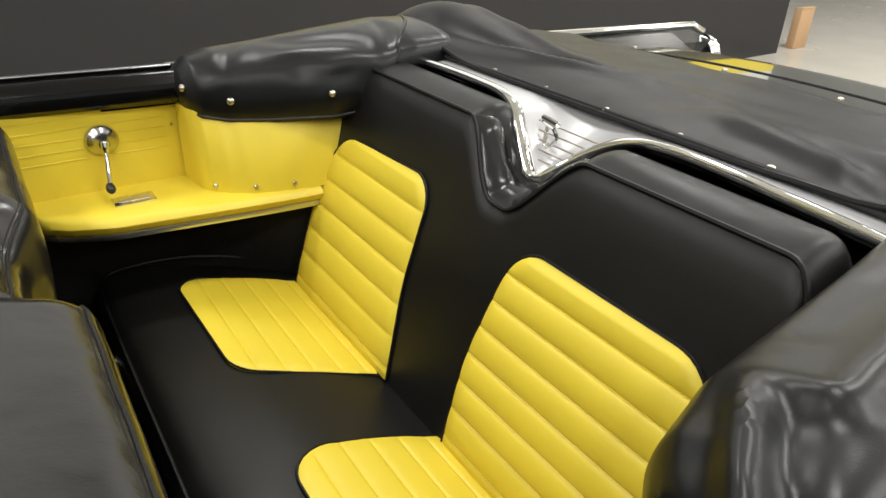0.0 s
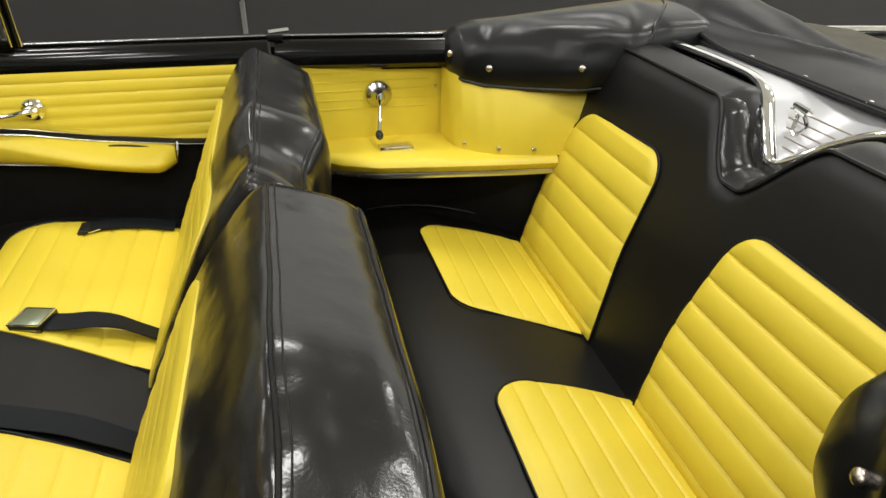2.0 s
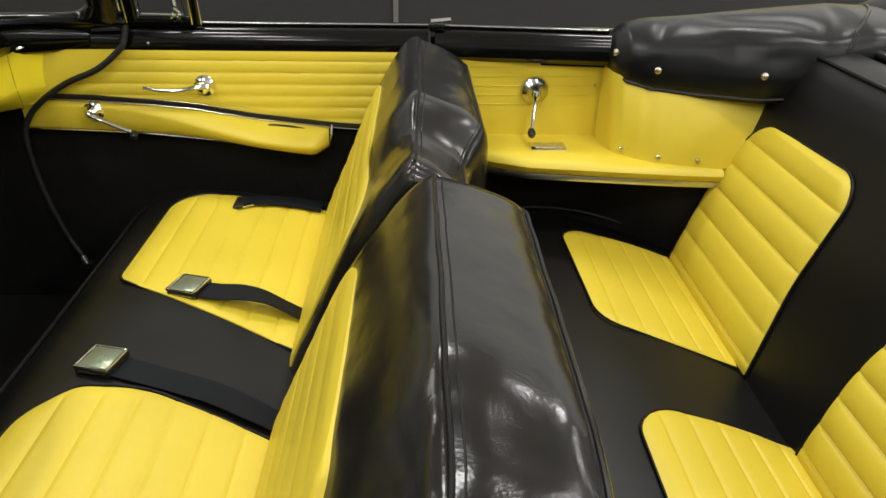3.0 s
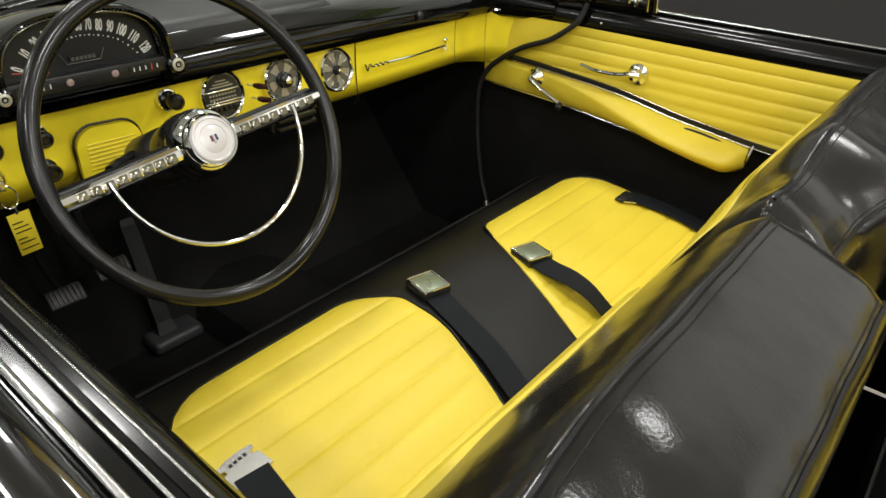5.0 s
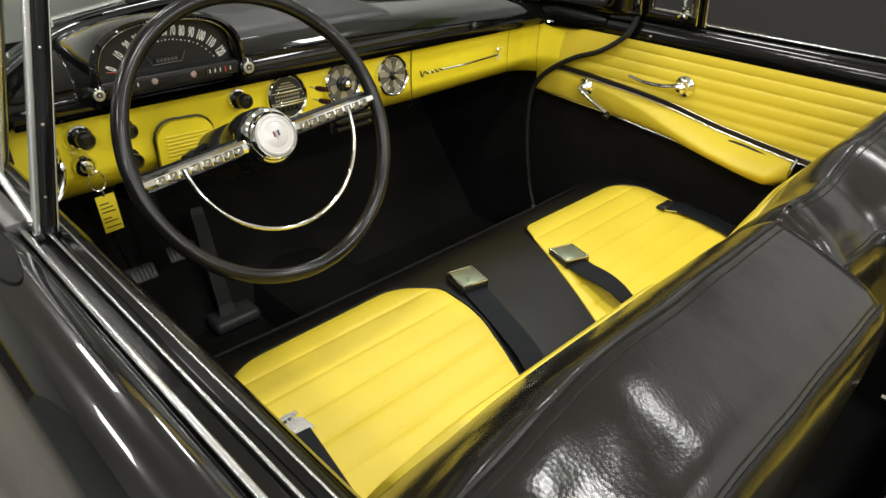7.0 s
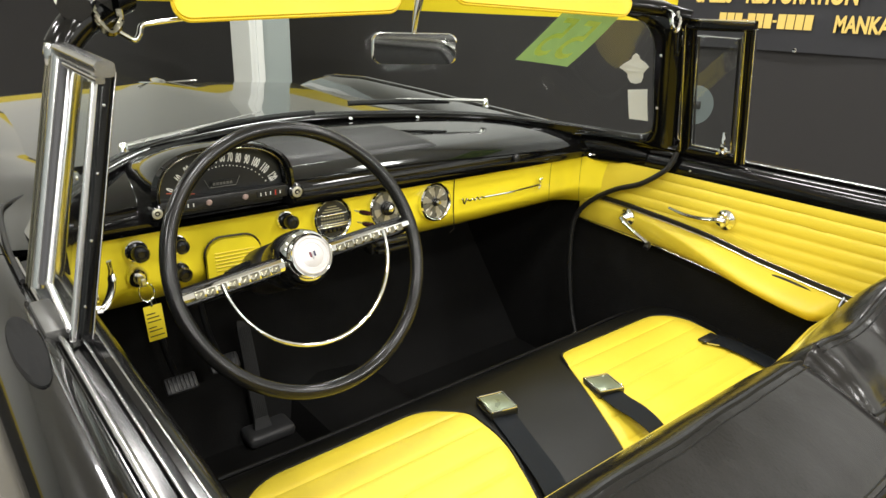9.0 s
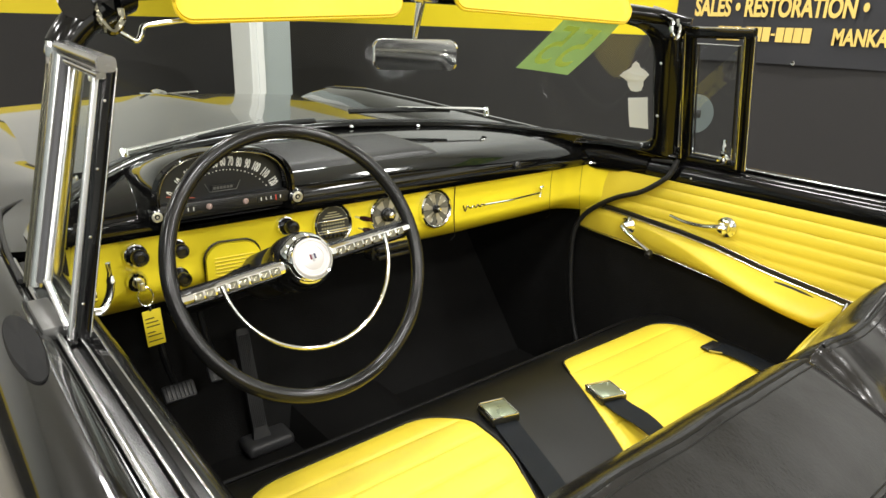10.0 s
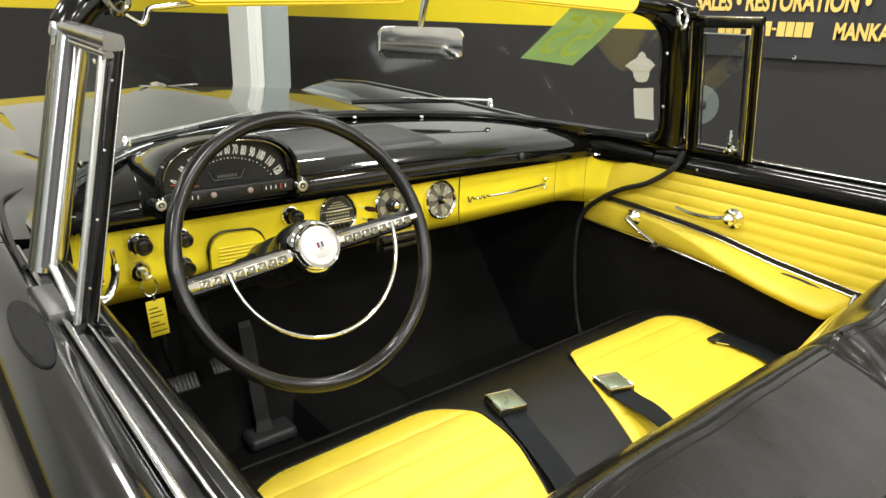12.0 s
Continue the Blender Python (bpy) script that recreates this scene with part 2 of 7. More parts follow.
def round_outline(corners, radii, n=6):
    """A closed 2-D outline with rounded corners."""
    C = [Vector(c) for c in corners]
    out = []
    for i, c in enumerate(C):
        a, b = (C[i - 1] - c).normalized(), (C[(i + 1) % len(C)] - c).normalized()
        r = radii[i] if isinstance(radii, (list, tuple)) else radii
        ang = a.angle(b)
        d = r / math.tan(ang / 2)
        p, q = c + a * d, c + b * d
        mid = c + (a + b).normalized() * (r / math.sin(ang / 2))
        v0, v1 = p - mid, q - mid
        for k in range(n + 1):
            f = k / n
            v = v0.lerp(v1, f)
            v = v.normalized() * r if v.length > 1e-9 else v
            out.append(mid + v)
    return out


def span(outline, v):
    """The range of x of a closed 2-D outline at the height v."""
    xs = []
    for a, b in zip(outline, outline[1:] + outline[:1]):
        if (a[1] - v) * (b[1] - v) <= 0 and abs(a[1] - b[1]) > 1e-9:
            xs.append(lerp(a[0], b[0], (v - a[1]) / (b[1] - a[1])))
    return (min(xs), max(xs)) if xs else (0.0, 0.0)


def pleated(outline, place, ribs, rise=0.006, nu=30, nv=64, along="v", back=0.012, groove=0.5):
    """A stitched, padded panel inside a 2-D outline; place(u, v, h) gives the point h above the support.
    The ribs run across v or across u, counted from the far end."""
    v0, v1 = min(p[1] for p in outline) + 1e-4, max(p[1] for p in outline) - 1e-4
    u0, u1 = min(p[0] for p in outline), max(p[0] for p in outline)

    def height(u, v, e):
        s = (v - v0) / (v1 - v0) if along == "v" else (u - u0) / (u1 - u0)
        k = abs(math.sin(math.pi * (1 - s) * ribs))
        return 0.003 + rise * (k ** groove) * min(1.0, e / 0.02)

    bm = bmesh.new()
    rows, low = [], []
    for j in range(nv + 1):
        f = j / nv
        f = f - 0.35 * math.sin(2 * math.pi * f) / (2 * math.pi) if along != "v" else f
        v = lerp(v0, v1, f)
        a, b = span(outline, v)
        r, w = [], []
        for i in range(nu + 1):
            u = lerp(a, b, i / nu)
            e = min(u - a, b - u, v - v0, v1 - v) + 0.0015
            r.append(bm.verts.new(place(u, v, height(u, v, e))))
            w.append(bm.verts.new(place(u, v, -back)))
        rows.append(r)
        low.append(w)
    for j in range(nv):
        for i in range(nu):
            bm.faces.new((rows[j][i], rows[j][i + 1], rows[j + 1][i + 1], rows[j + 1][i]))
        bm.faces.new((rows[j][0], rows[j + 1][0], low[j + 1][0], low[j][0]))
        bm.faces.new((rows[j][nu], low[j][nu], low[j + 1][nu], rows[j + 1][nu]))
    for i in range(nu):
        bm.faces.new((rows[0][i], low[0][i], low[0][i + 1], rows[0][i + 1]))
        bm.faces.new((rows[nv][i], rows[nv][i + 1], low[nv][i + 1], low[nv][i]))
    return bm


# ---------------------------------------------------------------- showroom
def showroom():
    tagged(part("floor", box(-7, 9, -13, 8.9, -0.2, 0.0), M_floor, smooth=False), "pale polished concrete showroom floor", "floor", kind="structure")
    tagged(part("ceiling", box(-7, 9, -13, 8.9, 4.2, 4.4), M_ceiling, smooth=False), "white showroom ceiling", "ceiling", kind="structure")
    for name, b in (("wall_east", (3.14, 3.34, -7.4, 8.5)), ("wall_north", (-7, 3.14, 8.3, 8.5))):
        w = tagged(part(name, box(b[0], b[1], b[2], b[3], 0, 1.37), M_wall, smooth=False), "charcoal painted showroom wall with yellow band above", "wall", kind="structure")
        part("yellow_band", box(b[0], b[1], b[2], b[3], 1.37, 1.66), M_wally, w, "bright yellow painted band", smooth=False)
        part("upper_wall", box(b[0], b[1], b[2], b[3], 1.66, 4.2), M_white, w, "pale upper wall", smooth=False)
    tagged(part("wall_south", box(-7, 9, -13.2, -13, 0, 4.2), M_white, smooth=False), "plain pale wall closing the showroom", "wall", kind="structure")
    # unseen west wall; its grey is set for reflections in chrome and paint
    tagged(part("wall_west", box(-7.2, -7.0, -13, 8.5, 0, 4.2), M_greypost, smooth=False), "plain grey unseen wall added to close the showroom", "wall", kind="structure")
    tagged(part("wall_far_east", box(9, 9.2, -13, -7.4, 0, 4.2), M_white, smooth=False), "plain pale wall closing the showroom", "wall", kind="structure")
    tagged(part("wall_return", box(3.34, 9, -7.4, -7.2, 0, 4.2), M_white, smooth=False), "plain pale wall closing the showroom", "wall", kind="structure")
    strip = box(3.122, 3.141, -0.118, -0.090, 0, 1.37, bevel=0.003)
    tagged(part("trim_strip", strip, M_brushed, smooth=False), "thin pale vertical joint strip on the wall", "trim", kind="structure")
    # squared column with a boxed casing
    col = tagged(new("column"), "pale squared column with white casing in front of the wall", "column", kind="structure")
    col.location = (1.97, 5.6, 0)
    col.matrix_basis = Matrix.Translation((1.97, 5.6, 0))
    part("shaft", box(1.92, 2.20, 5.5, 5.9, 0, 4.2, bevel=0.004), M_greypost, col, "blue-grey painted column face", smooth=False)
    for i, (a, b, yy) in enumerate(((1.785, 1.81, 5.46), (1.81, 1.855, 5.475), (1.855, 1.918, 5.465))):
        part("casing_board", box(a, b, yy, 5.88, 0, 4.2, bevel=0.004), M_white, col, "white painted casing board", smooth=False)
    cb = thing("carton", "plain brown cardboard carton standing on the floor", "box", (3.2, -8.2, 0))
    part("carton_body", box(3.17, 3.26, -8.0, -7.75, 0.0, 0.42, bevel=0.006), surface("cardboard", (0.52, 0.33, 0.18), 0.8, spread=0.12), cb)
    part("flap", box(3.165, 3.21, -8.0, -7.75, 0.42, 0.426, m=None), surface("cardboard_flap", (0.55, 0.36, 0.2), 0.8, spread=0.12), cb)


def ceiling_lamps():
    # unseen lamps in an assumed grid; rear rows raised to brighten the fascia
    for x in (-5.4, -2.9, -0.4, 2.0):
        for y in (-9.5, -6.8, -4.1, -1.4, 1.3, 4.0):
            d = bpy.data.lights.new("tube", "AREA")
            d.shape, d.size, d.size_y, d.energy, d.color = "RECTANGLE", 0.32, 0.70, LAMP_WATT * (1.45 if y < -2 else 1.0), (1.0, 0.985, 0.955)
            ob = new("ceiling_lamp", d)
            ob.matrix_basis = pose(x, y, 4.12)
            tagged(ob, "white rectangular ceiling lamp, unseen and placed by assumption", "lamp", "ceiling lamps")


showroom()
ceiling_lamps()


# ---------------------------------------------------------------- lettering
def words(text, size, m, depth=0.001, squeeze=1.0, align="LEFT", bold=0.0):
    """The outline of a line of text as a bmesh, laid by m (local x along the line, z out of the surface)."""
    cu = bpy.data.curves.new("line_of_text", "FONT")
    cu.body, cu.size, cu.extrude, cu.align_x = text, size, depth, align
    cu.resolution_u = 4
    cu.offset = bold
    ob = bpy.data.objects.new("line_of_text", cu)
    scene.collection.objects.link(ob)
    bpy.context.view_layer.update()
    me = bpy.data.meshes.new_from_object(ob)
    bm = bmesh.new()
    bm.from_mesh(me)
    bpy.data.objects.remove(ob)
    bpy.data.meshes.remove(me)
    bmesh.ops.transform(bm, matrix=m @ Matrix.Diagonal((squeeze, 1, 1, 1)), verts=bm.verts)
    return bm


def wall_banner():
    b = thing("wall_banner", "dark vinyl banner with gold lettering hung on the wall", "banner", (3.12, 1.0, 1.3))

    def cloth(u, v):
        y, z = lerp(2.06, -1.2, u), lerp(1.235, 2.2, v)
        return (3.128 - 0.012 * (0.5 + 0.5 * math.sin(9 * u + 2.5 * v)) - 0.004 * math.sin(31 * u), y, z + 0.008 * math.sin(6 * u) * (1 - v))
    part("cloth", sheet(cloth, 90, 24, 0.001, away=(1, 0, 0)), surface("banner_cloth", (0.028, 0.028, 0.032), 0.45, spread=0.15, scale=3), b)
    gold = surface("gold_print", (0.85, 0.60, 0.16), 0.5, spread=0.12, scale=5)
    tilt = Matrix(((0, 0, -1, 3.108), (-1, 0, 0, 1.93), (0, 1, 0, 1.497), (0, 0, 0, 1)))
    part("lettering", words("SALES \u2022 RESTORATION \u2022", 0.143, tilt, 0.0008, 0.63, bold=0.005), gold, b, "gold capital lettering", smooth=False)
    tilt2 = tilt.copy()
    tilt2[1][3], tilt2[2][3] = 1.108, 1.358
    part("lettering", words("MANKA", 0.115, tilt2, 0.0008, 0.66, bold=0.004), gold, b, "gold capital lettering", smooth=False)
    x = 1.76
    for w in (0.049, 0.049, 0.049, 0.029, 0.049, 0.049, 0.049, 0.029, 0.049, 0.049, 0.049, 0.049):
        h = 0.012 if w < 0.03 else 0.078
        part("printed_bar", box(3.107, 3.109, x - w + 0.006, x, 1.36 + (0.033 if w < 0.03 else 0), 1.36 + h + (0.033 if w < 0.03 else 0)), gold, b, smooth=False)
        x -= w
    m = axis_matrix((3.108, 1.285, 1.252), (-1, 0, 0))
    part("eyelet", lathe([(0.004, 0.0), (0.010, 0.001), (0.012, 0.003), (0.010, 0.005), (0.004, 0.004)], m, 16), M_chrome, b)


wall_banner()

# ---------------------------------------------------------------- front seat
CUSH = [(-0.06, 0.40), (-0.09, 0.52), (-0.08, 0.615), (0.0, 0.646), (0.1, 0.667), (0.2, 0.681), (0.3, 0.689), (0.39, 0.688), (0.455, 0.674), (0.497, 0.636), (0.507, 0.585), (0.497, 0.50), (0.47, 0.40)]
BACK = [(0.035, 0.56), (0.01, 0.66), (-0.05, 0.80), (-0.115, 0.94), (-0.17, 1.03), (-0.205, 1.066), (-0.235, 1.062), (-0.30, 1.038), (-0.345, 1.012), (-0.365, 0.97), (-0.36, 0.85), (-0.345, 0.68), (-0.31, 0.5), (-0.2, 0.46), (-0.05, 0.50)]

# the driver's backrest is squarer behind
BACK_D = BACK[:4] + [(-0.178, 1.035), (-0.222, 1.080), (-0.247, 1.082), (-0.305, 1.062), (-0.350, 1.040), (-0.371, 1.000), (-0.362, 0.85)] + BACK[11:]


def bolster(prof, x0, x1, rnd, n=36, wave=0.0, seed=0.0, fine=3, shape=None):
    """A padded form: a closed (y, z) profile drawn out along x with rounded ends."""
    line = smooth_line([(0, y, z) for y, z in prof], n=len(prof) * fine, loop=True)
    cy = sum(p.y for p in line) / len(line)
    cz = sum(p.z for p in line) / len(line)
    steps = [math.pi / 2 * i / 7 for i in range(8)]
    ends = [(x0 + rnd * (1 - math.cos(a)), rnd * (1 - math.sin(a))) for a in steps]
    mids = [(lerp(x0 + rnd, x1 - rnd, i / n), 0.0) for i in range(1, n)]
    ends2 = [(x0 + x1 - x, d) for x, d in reversed(ends)]
    rings = []
    for x, d in ends + mids + ends2:
        ring = []
        for p in line:
            v = Vector((0, p.y - cy, p.z - cz))
            q = Vector((x, p.y, p.z))
            s = max(0.05, (v.length - d) / v.length)
            if wave:
                s += wave * (noise.noise(q * 7 + Vector((seed, 0, 0))) + 0.6 * noise.noise(q * 17 + Vector((0, seed, 0)))) / max(v.length, 0.1)
            ring.append(Vector((x, cy + v.y * s, cz + v.z * s)) + (shape(x, q.y, q.z) if shape else Vector()))
        rings.append(ring)
    return loft(rings)


def face_place(prof, i0, i1, flip=False):
    """place(x, s, h): the point at x and arc length s on a face of the profile, h above it."""
    line = smooth_line([(0, y, z) for y, z in prof[i0:i1 + 1]], n=60)
    arc = [0.0]
    for a, b in zip(line, line[1:]):
        arc.append(arc[-1] + (b - a).length)
    ys, zs = [p.y for p in line], [p.z for p in line]

    def put(u, s, h):
        y, z = interp(s, arc, ys), interp(s, arc, zs)
        t = Vector((0, interp(s + 0.006, arc, ys) - interp(s - 0.006, arc, ys), interp(s + 0.006, arc, zs) - interp(s - 0.006, arc, zs))).normalized()
        nrm = Vector((0, -t.z, t.y)) if not flip else Vector((0, t.z, -t.y))
        return Vector((u, y, z)) + nrm * h
    return put


def outline_piping(outline, put, r=0.0032, lift=0.004):
    return tube([put(p[0], p[1], lift) for p in outline], r, 6, loop=True)


def stitched_seam(line, r=0.0028):
    return tube(line, r, 6)


def front_seat():
    seat = thing("bench_seat", "black vinyl front bench seat with yellow pleated inserts", "car seat", (0, 0.2, 0.4))
    part("cushion", bolster(CUSH, -0.69, 0.73, 0.06, wave=0.002, seed=3.0), M_vinyl, seat)
    put = face_place(CUSH, 3, 9)
    for corners, radii in (([(0.050, 0.0), (0.635, 0.0), (0.662, 0.398), (0.248, 0.402)], [0.01, 0.01, 0.09, 0.045]),
                           ([(-0.170, 0.0), (-0.575, 0.0), (-0.555, 0.405), (-0.150, 0.413), (-0.076, 0.345), (-0.078, 0.235)], [0.01, 0.01, 0.12, 0.10, 0.05, 0.25])):
        ol = round_outline(corners, radii, 8)
        part("cushion_insert", pleated(ol, put, 7, 0.0035, 40, 84, along="v", groove=0.32), M_yellow, seat, "yellow pleated vinyl insert")
        part("piping", outline_piping(ol, put), M_piping, seat)
    part("front_piping", tube(smooth_line([(-0.66, 0.42, 0.660), (-0.60, 0.486, 0.656), (-0.3, 0.493, 0.650), (0.0, 0.493, 0.650), (0.4, 0.493, 0.650), (0.64, 0.486, 0.656), (0.70, 0.42, 0.660)], 60), 0.0035, 6), M_piping, seat)

    def saddle(x, y, z):
        """The passenger's backrest stands a little taller and dips towards the middle of the car."""
        f = max(0.0, min(1.0, (x - 0.13) / 0.11))
        f = f * f * (3 - 2 * f)
        g = max(0.0, min(1.0, (z - 0.80) / 0.22))
        dip = 0.010 * math.exp(-((x - 0.10) / 0.06) ** 2)
        rear = max(0.0, min(1.0, (-0.20 - y) / 0.14))
        return Vector((0, rear * lerp(0.060, 0.020, f), g * lerp(-0.010 - dip, 0.024, f)))

    def slump(x, y, z):
        """The driver's backrest is rounded off and puckered towards the door."""
        up = max(0.0, min(1.0, (z - 0.85) / 0.2))
        f = max(0.0, (-0.44 - x) / 0.21)
        q = Vector((x * 22, y * 26, z * 14))
        return Vector((0, 0, up * (-0.052 * f ** 2 + 0.0042 * min(1.0, f * 1.6) * noise.noise(q))))
    for x0, x1, seed in ((-0.69, -0.085, 1.3), (-0.02, 0.70, 7.7)):
        prof = BACK if x0 > -0.1 else BACK_D
        back = part("backrest", bolster(prof, x0, x1, 0.045, wave=0.0022, seed=seed, n=90, fine=5, shape=saddle if x0 > -0.1 else slump), M_shiny, seat, "glossy black vinyl backrest with stitched edges")
        flat = face_place(prof, 0, 5, flip=True)

        def put_b(u, sv, h, flat=flat, tall=x0 > -0.1):
            q = flat(u, sv, h)
            return q + saddle(q.x, q.y, q.z) if tall else q
        ol = round_outline([(max(x0, -0.67) + 0.035, 0.03), (x1 - 0.035, 0.03), (x1 - 0.05, 0.450), (max(x0, -0.67) + 0.05, 0.440)], [0.01, 0.01, 0.06, 0.16], 8)
        part("backrest_insert", pleated(ol, put_b, 8, 0.0035, 30, 84, along="v", groove=0.32), M_yellow, seat, "yellow pleated vinyl insert")
        for y, z in ((-0.222, 1.066), (-0.352, 1.004)) if x0 > -0.1 else ((-0.234, 1.084), (-0.360, 1.030)):
            sx0, sx1 = x0 + 0.022, x1 - 0.022
            seam = [Vector((lerp(sx0, sx1, i / 24), y + 0.003 * noise.noise(Vector((i * 0.4, seed, y))), z + 0.002)) for i in range(25)]
            seam = [q + (saddle if x0 > -0.1 else slump)(q.x, q.y, q.z) for q in seam]
            tree = bvhtree.BVHTree.FromPolygons([v.co for v in back.data.vertices], [tuple(f.vertices) for f in back.data.polygons])
            part("seam", stitched_seam(smooth_line([tree.find_nearest(Vector(q))[0] for q in seam], 70), 0.0030), M_roll, back)
            near = [tree.find_nearest(Vector((q[0], q[1] - 0.011 if y > -0.3 else q[1] + 0.011, q[2])))[0] for q in seam]
            part("stitching", tube(smooth_line(near, 70), 0.0011, 5), M_piping, back)


front_seat()

# ---------------------------------------------------------------- rear seat
RCUSH = [(-0.92, 0.40), (-0.95, 0.50), (-0.93, 0.54), (-0.88, 0.550), (-0.78, 0.575), (-0.68, 0.592), (-0.58, 0.602), (-0.48, 0.600), (-0.440, 0.578), (-0.426, 0.53), (-0.434, 0.42), (-0.46, 0.30), (-0.7, 0.28)]
RFACE_Z = [0.45, 0.52, 0.60, 0.72, 0.84, 0.95, 1.03, 1.075, 1.10]
RFACE_Y = [-0.842, -0.860, -0.888, -0.933, -0.978, -1.023, -1.053, -1.073, -1.082]
NOTCH = -0.035


def rear_top(x):
    """Height of the rear backrest's upper edge: level, with a round notch near the middle."""
    a = abs(x - NOTCH)
    z = 1.088
    if a < 0.165:
        f = max(0.0, min(1.0, (a - 0.015) / 0.145))
        z = 0.966 + 0.122 * (f * f * (3 - 2 * f))
    corner = 0.48 if x > 0 else 0.53
    if abs(x) > corner:
        z -= 0.09 * ((abs(x) - corner) / (0.598 - corner)) ** 2.6
    return z


def rear_seat():
    seat = thing("bench_seat", "black vinyl rear bench seat with yellow pleated inserts", "car seat", (0, -0.7, 0.3))
    def taper(x, y, z):
        """The end beside the wheel housing is cut back towards the rear."""
        return Vector((-0.15 * max(0.0, (x - 0.56) / 0.24) * max(0.0, min(1.0, (-0.56 - y) / 0.30)), 0, 0))
    part("cushion", bolster(RCUSH, -0.74, 0.805, 0.075, wave=0.002, seed=5.0, shape=taper), M_vinyl, seat)
    put = face_place(RCUSH, 3, 8)
    for corners, radii in (([(0.100, -0.01), (0.552, -0.02), (0.640, 0.295), (0.215, 0.285)], [0.01, 0.02, 0.05, 0.09]),
                           ([(-0.108, -0.01), (-0.552, -0.02), (-0.60, 0.297), (-0.028, 0.290)], [0.01, 0.02, 0.06, 0.07])):
        ol = round_outline(corners, radii, 8)
        part("cushion_insert", pleated(ol, put, 6, 0.004, 40, 84, along="v", groove=0.32), M_yellow, seat, "yellow pleated vinyl insert")
        part("piping", outline_piping(ol, put, 0.0026), M_piping, seat)

    rim = smooth_line([(-0.70, -0.86, 0.575), (-0.728, -0.70, 0.592), (-0.722, -0.50, 0.590), (-0.66, -0.444, 0.582), (-0.3, -0.436, 0.580), (0.1, -0.436, 0.580), (0.5, -0.436, 0.580), (0.72, -0.444, 0.580), (0.784, -0.49, 0.588), (0.762, -0.66, 0.592), (0.665, -0.86, 0.575)], 100)
    part("rim_piping", tube(rim, 0.004, 6), M_piping, seat)

    def yface(z):
        return interp(z, RFACE_Z, RFACE_Y)

    def rside(z):
        return interp(z, [0.45, 0.56, 0.9, 1.08], [0.585, 0.592, 0.608, 0.60])

    def front(u, v):
        w = 2 * u - 1
        x = w * 0.60
        z = lerp(0.45, rear_top(x), v)
        x = w * rside(z)
        edge = max(0.0, (abs(w) - 0.93) / 0.07) ** 2.2 * 0.03
        lip = max(0.0, (v - 0.955) / 0.045) ** 2 * 0.012
        return (x, yface(z) - edge - lip, z)

    part("backrest", sheet(front, 110, 60, 0.06, away=(0, -1, 0)), M_vinyl, seat, "smooth black vinyl backrest with a notch")

    def place(u, z, h):
        return Vector((u, yface(z) + 0.94 * h, z + 0.34 * h))

    for ribs, corners, radii in ((6.4, [(0.082, 0.555), (0.548, 0.555), (0.570, 0.74), (0.535, 0.938), (0.145, 0.956), (0.128, 0.74)], [0.005, 0.01, 0.3, 0.085, 0.07, 0.4]),
                                 (7.4, [(-0.125, 0.555), (-0.56, 0.555), (-0.57, 0.74), (-0.530, 0.935), (-0.130, 0.940), (-0.103, 0.72)], [0.005, 0.01, 0.3, 0.085, 0.075, 0.4])):
        ol = round_outline(corners, radii, 8)
        part("backrest_insert", pleated(ol, place, ribs, 0.009, 30, 126, along="v", groove=0.40), M_yellow, seat, "yellow pleated vinyl insert with horizontal rolls")
        part("piping", tube([place(p[0], p[1], 0.003) for p in ol], 0.003, 6, loop=True), M_piping, seat)

    def top(u, v):
        w = 2 * u - 1
        x = w * 0.60
        z = rear_top(x)
        y0 = yface(z) - 0.012
        deep = (1.088 - z) / 0.122
        y1 = -1.205
        zz = lerp(z, 1.090 - 0.080 * min(1, deep), v) + 0.013 * math.sin(math.pi * v) * (1 - min(1, deep)) - 0.012 * math.sin(math.pi * v) * min(1, deep)
        zz -= 0.034 * max(0.0, (v - 0.72) / 0.28) ** 1.6 * (1 - 0.7 * min(1, deep))
        return (x, lerp(y0, y1 + 0.05 * min(1, deep), v), zz)

    part("top_roll", sheet(top, 140, 22, 0.02, away=(0, 0, -1)), M_roll, seat, "satin black vinyl roll behind the backrest")

    def liner(u, v):
        """Padded lining of the notch: a fat roll behind the piping, a valley and a second, lower roll."""
        x = NOTCH + lerp(-0.152, 0.152, u)
        z = rear_top(x)
        slope = (rear_top(x + 0.002) - rear_top(x - 0.002)) / 0.004
        n = Vector((-slope, 0, 1)).normalized()
        deep = min(1.0, (1.088 - z) / 0.122)
        ends = min(1.0, 9 * u * (1 - u))
        puff = 0.013 * math.sin(math.pi * min(1.0, v / 0.62)) ** 0.7 if v < 0.62 else 0.009 * math.sin(math.pi * (v - 0.62) / 0.38) - 0.003
        puff += 0.0022 * noise.noise(Vector((x * 30, v * 4, z * 22)))
        y = lerp(yface(z) - 0.010, -1.150 - 0.030 * (1 - deep), v)
        return (x + n.x * puff * ends, y, z + n.z * (puff * ends + 0.002) + 0.030 * v * deep)

    part("notch_lining", sheet(liner, 90, 30, 0.008, away=(0, 0, -1)), M_liner, seat, "glossy padded black vinyl lining of the notch")
    for u0, u1 in ((0.60, 0.97), (0.10, 0.42)):
        seam = [Vector(liner(lerp(u0, u1, i / 20), 0.62 - 0.02 * math.sin(i * 0.5))) + Vector((0, 0, 0.001)) for i in range(21)]
        part("seam", tube(seam, 0.0022, 6), M_liner, seat)
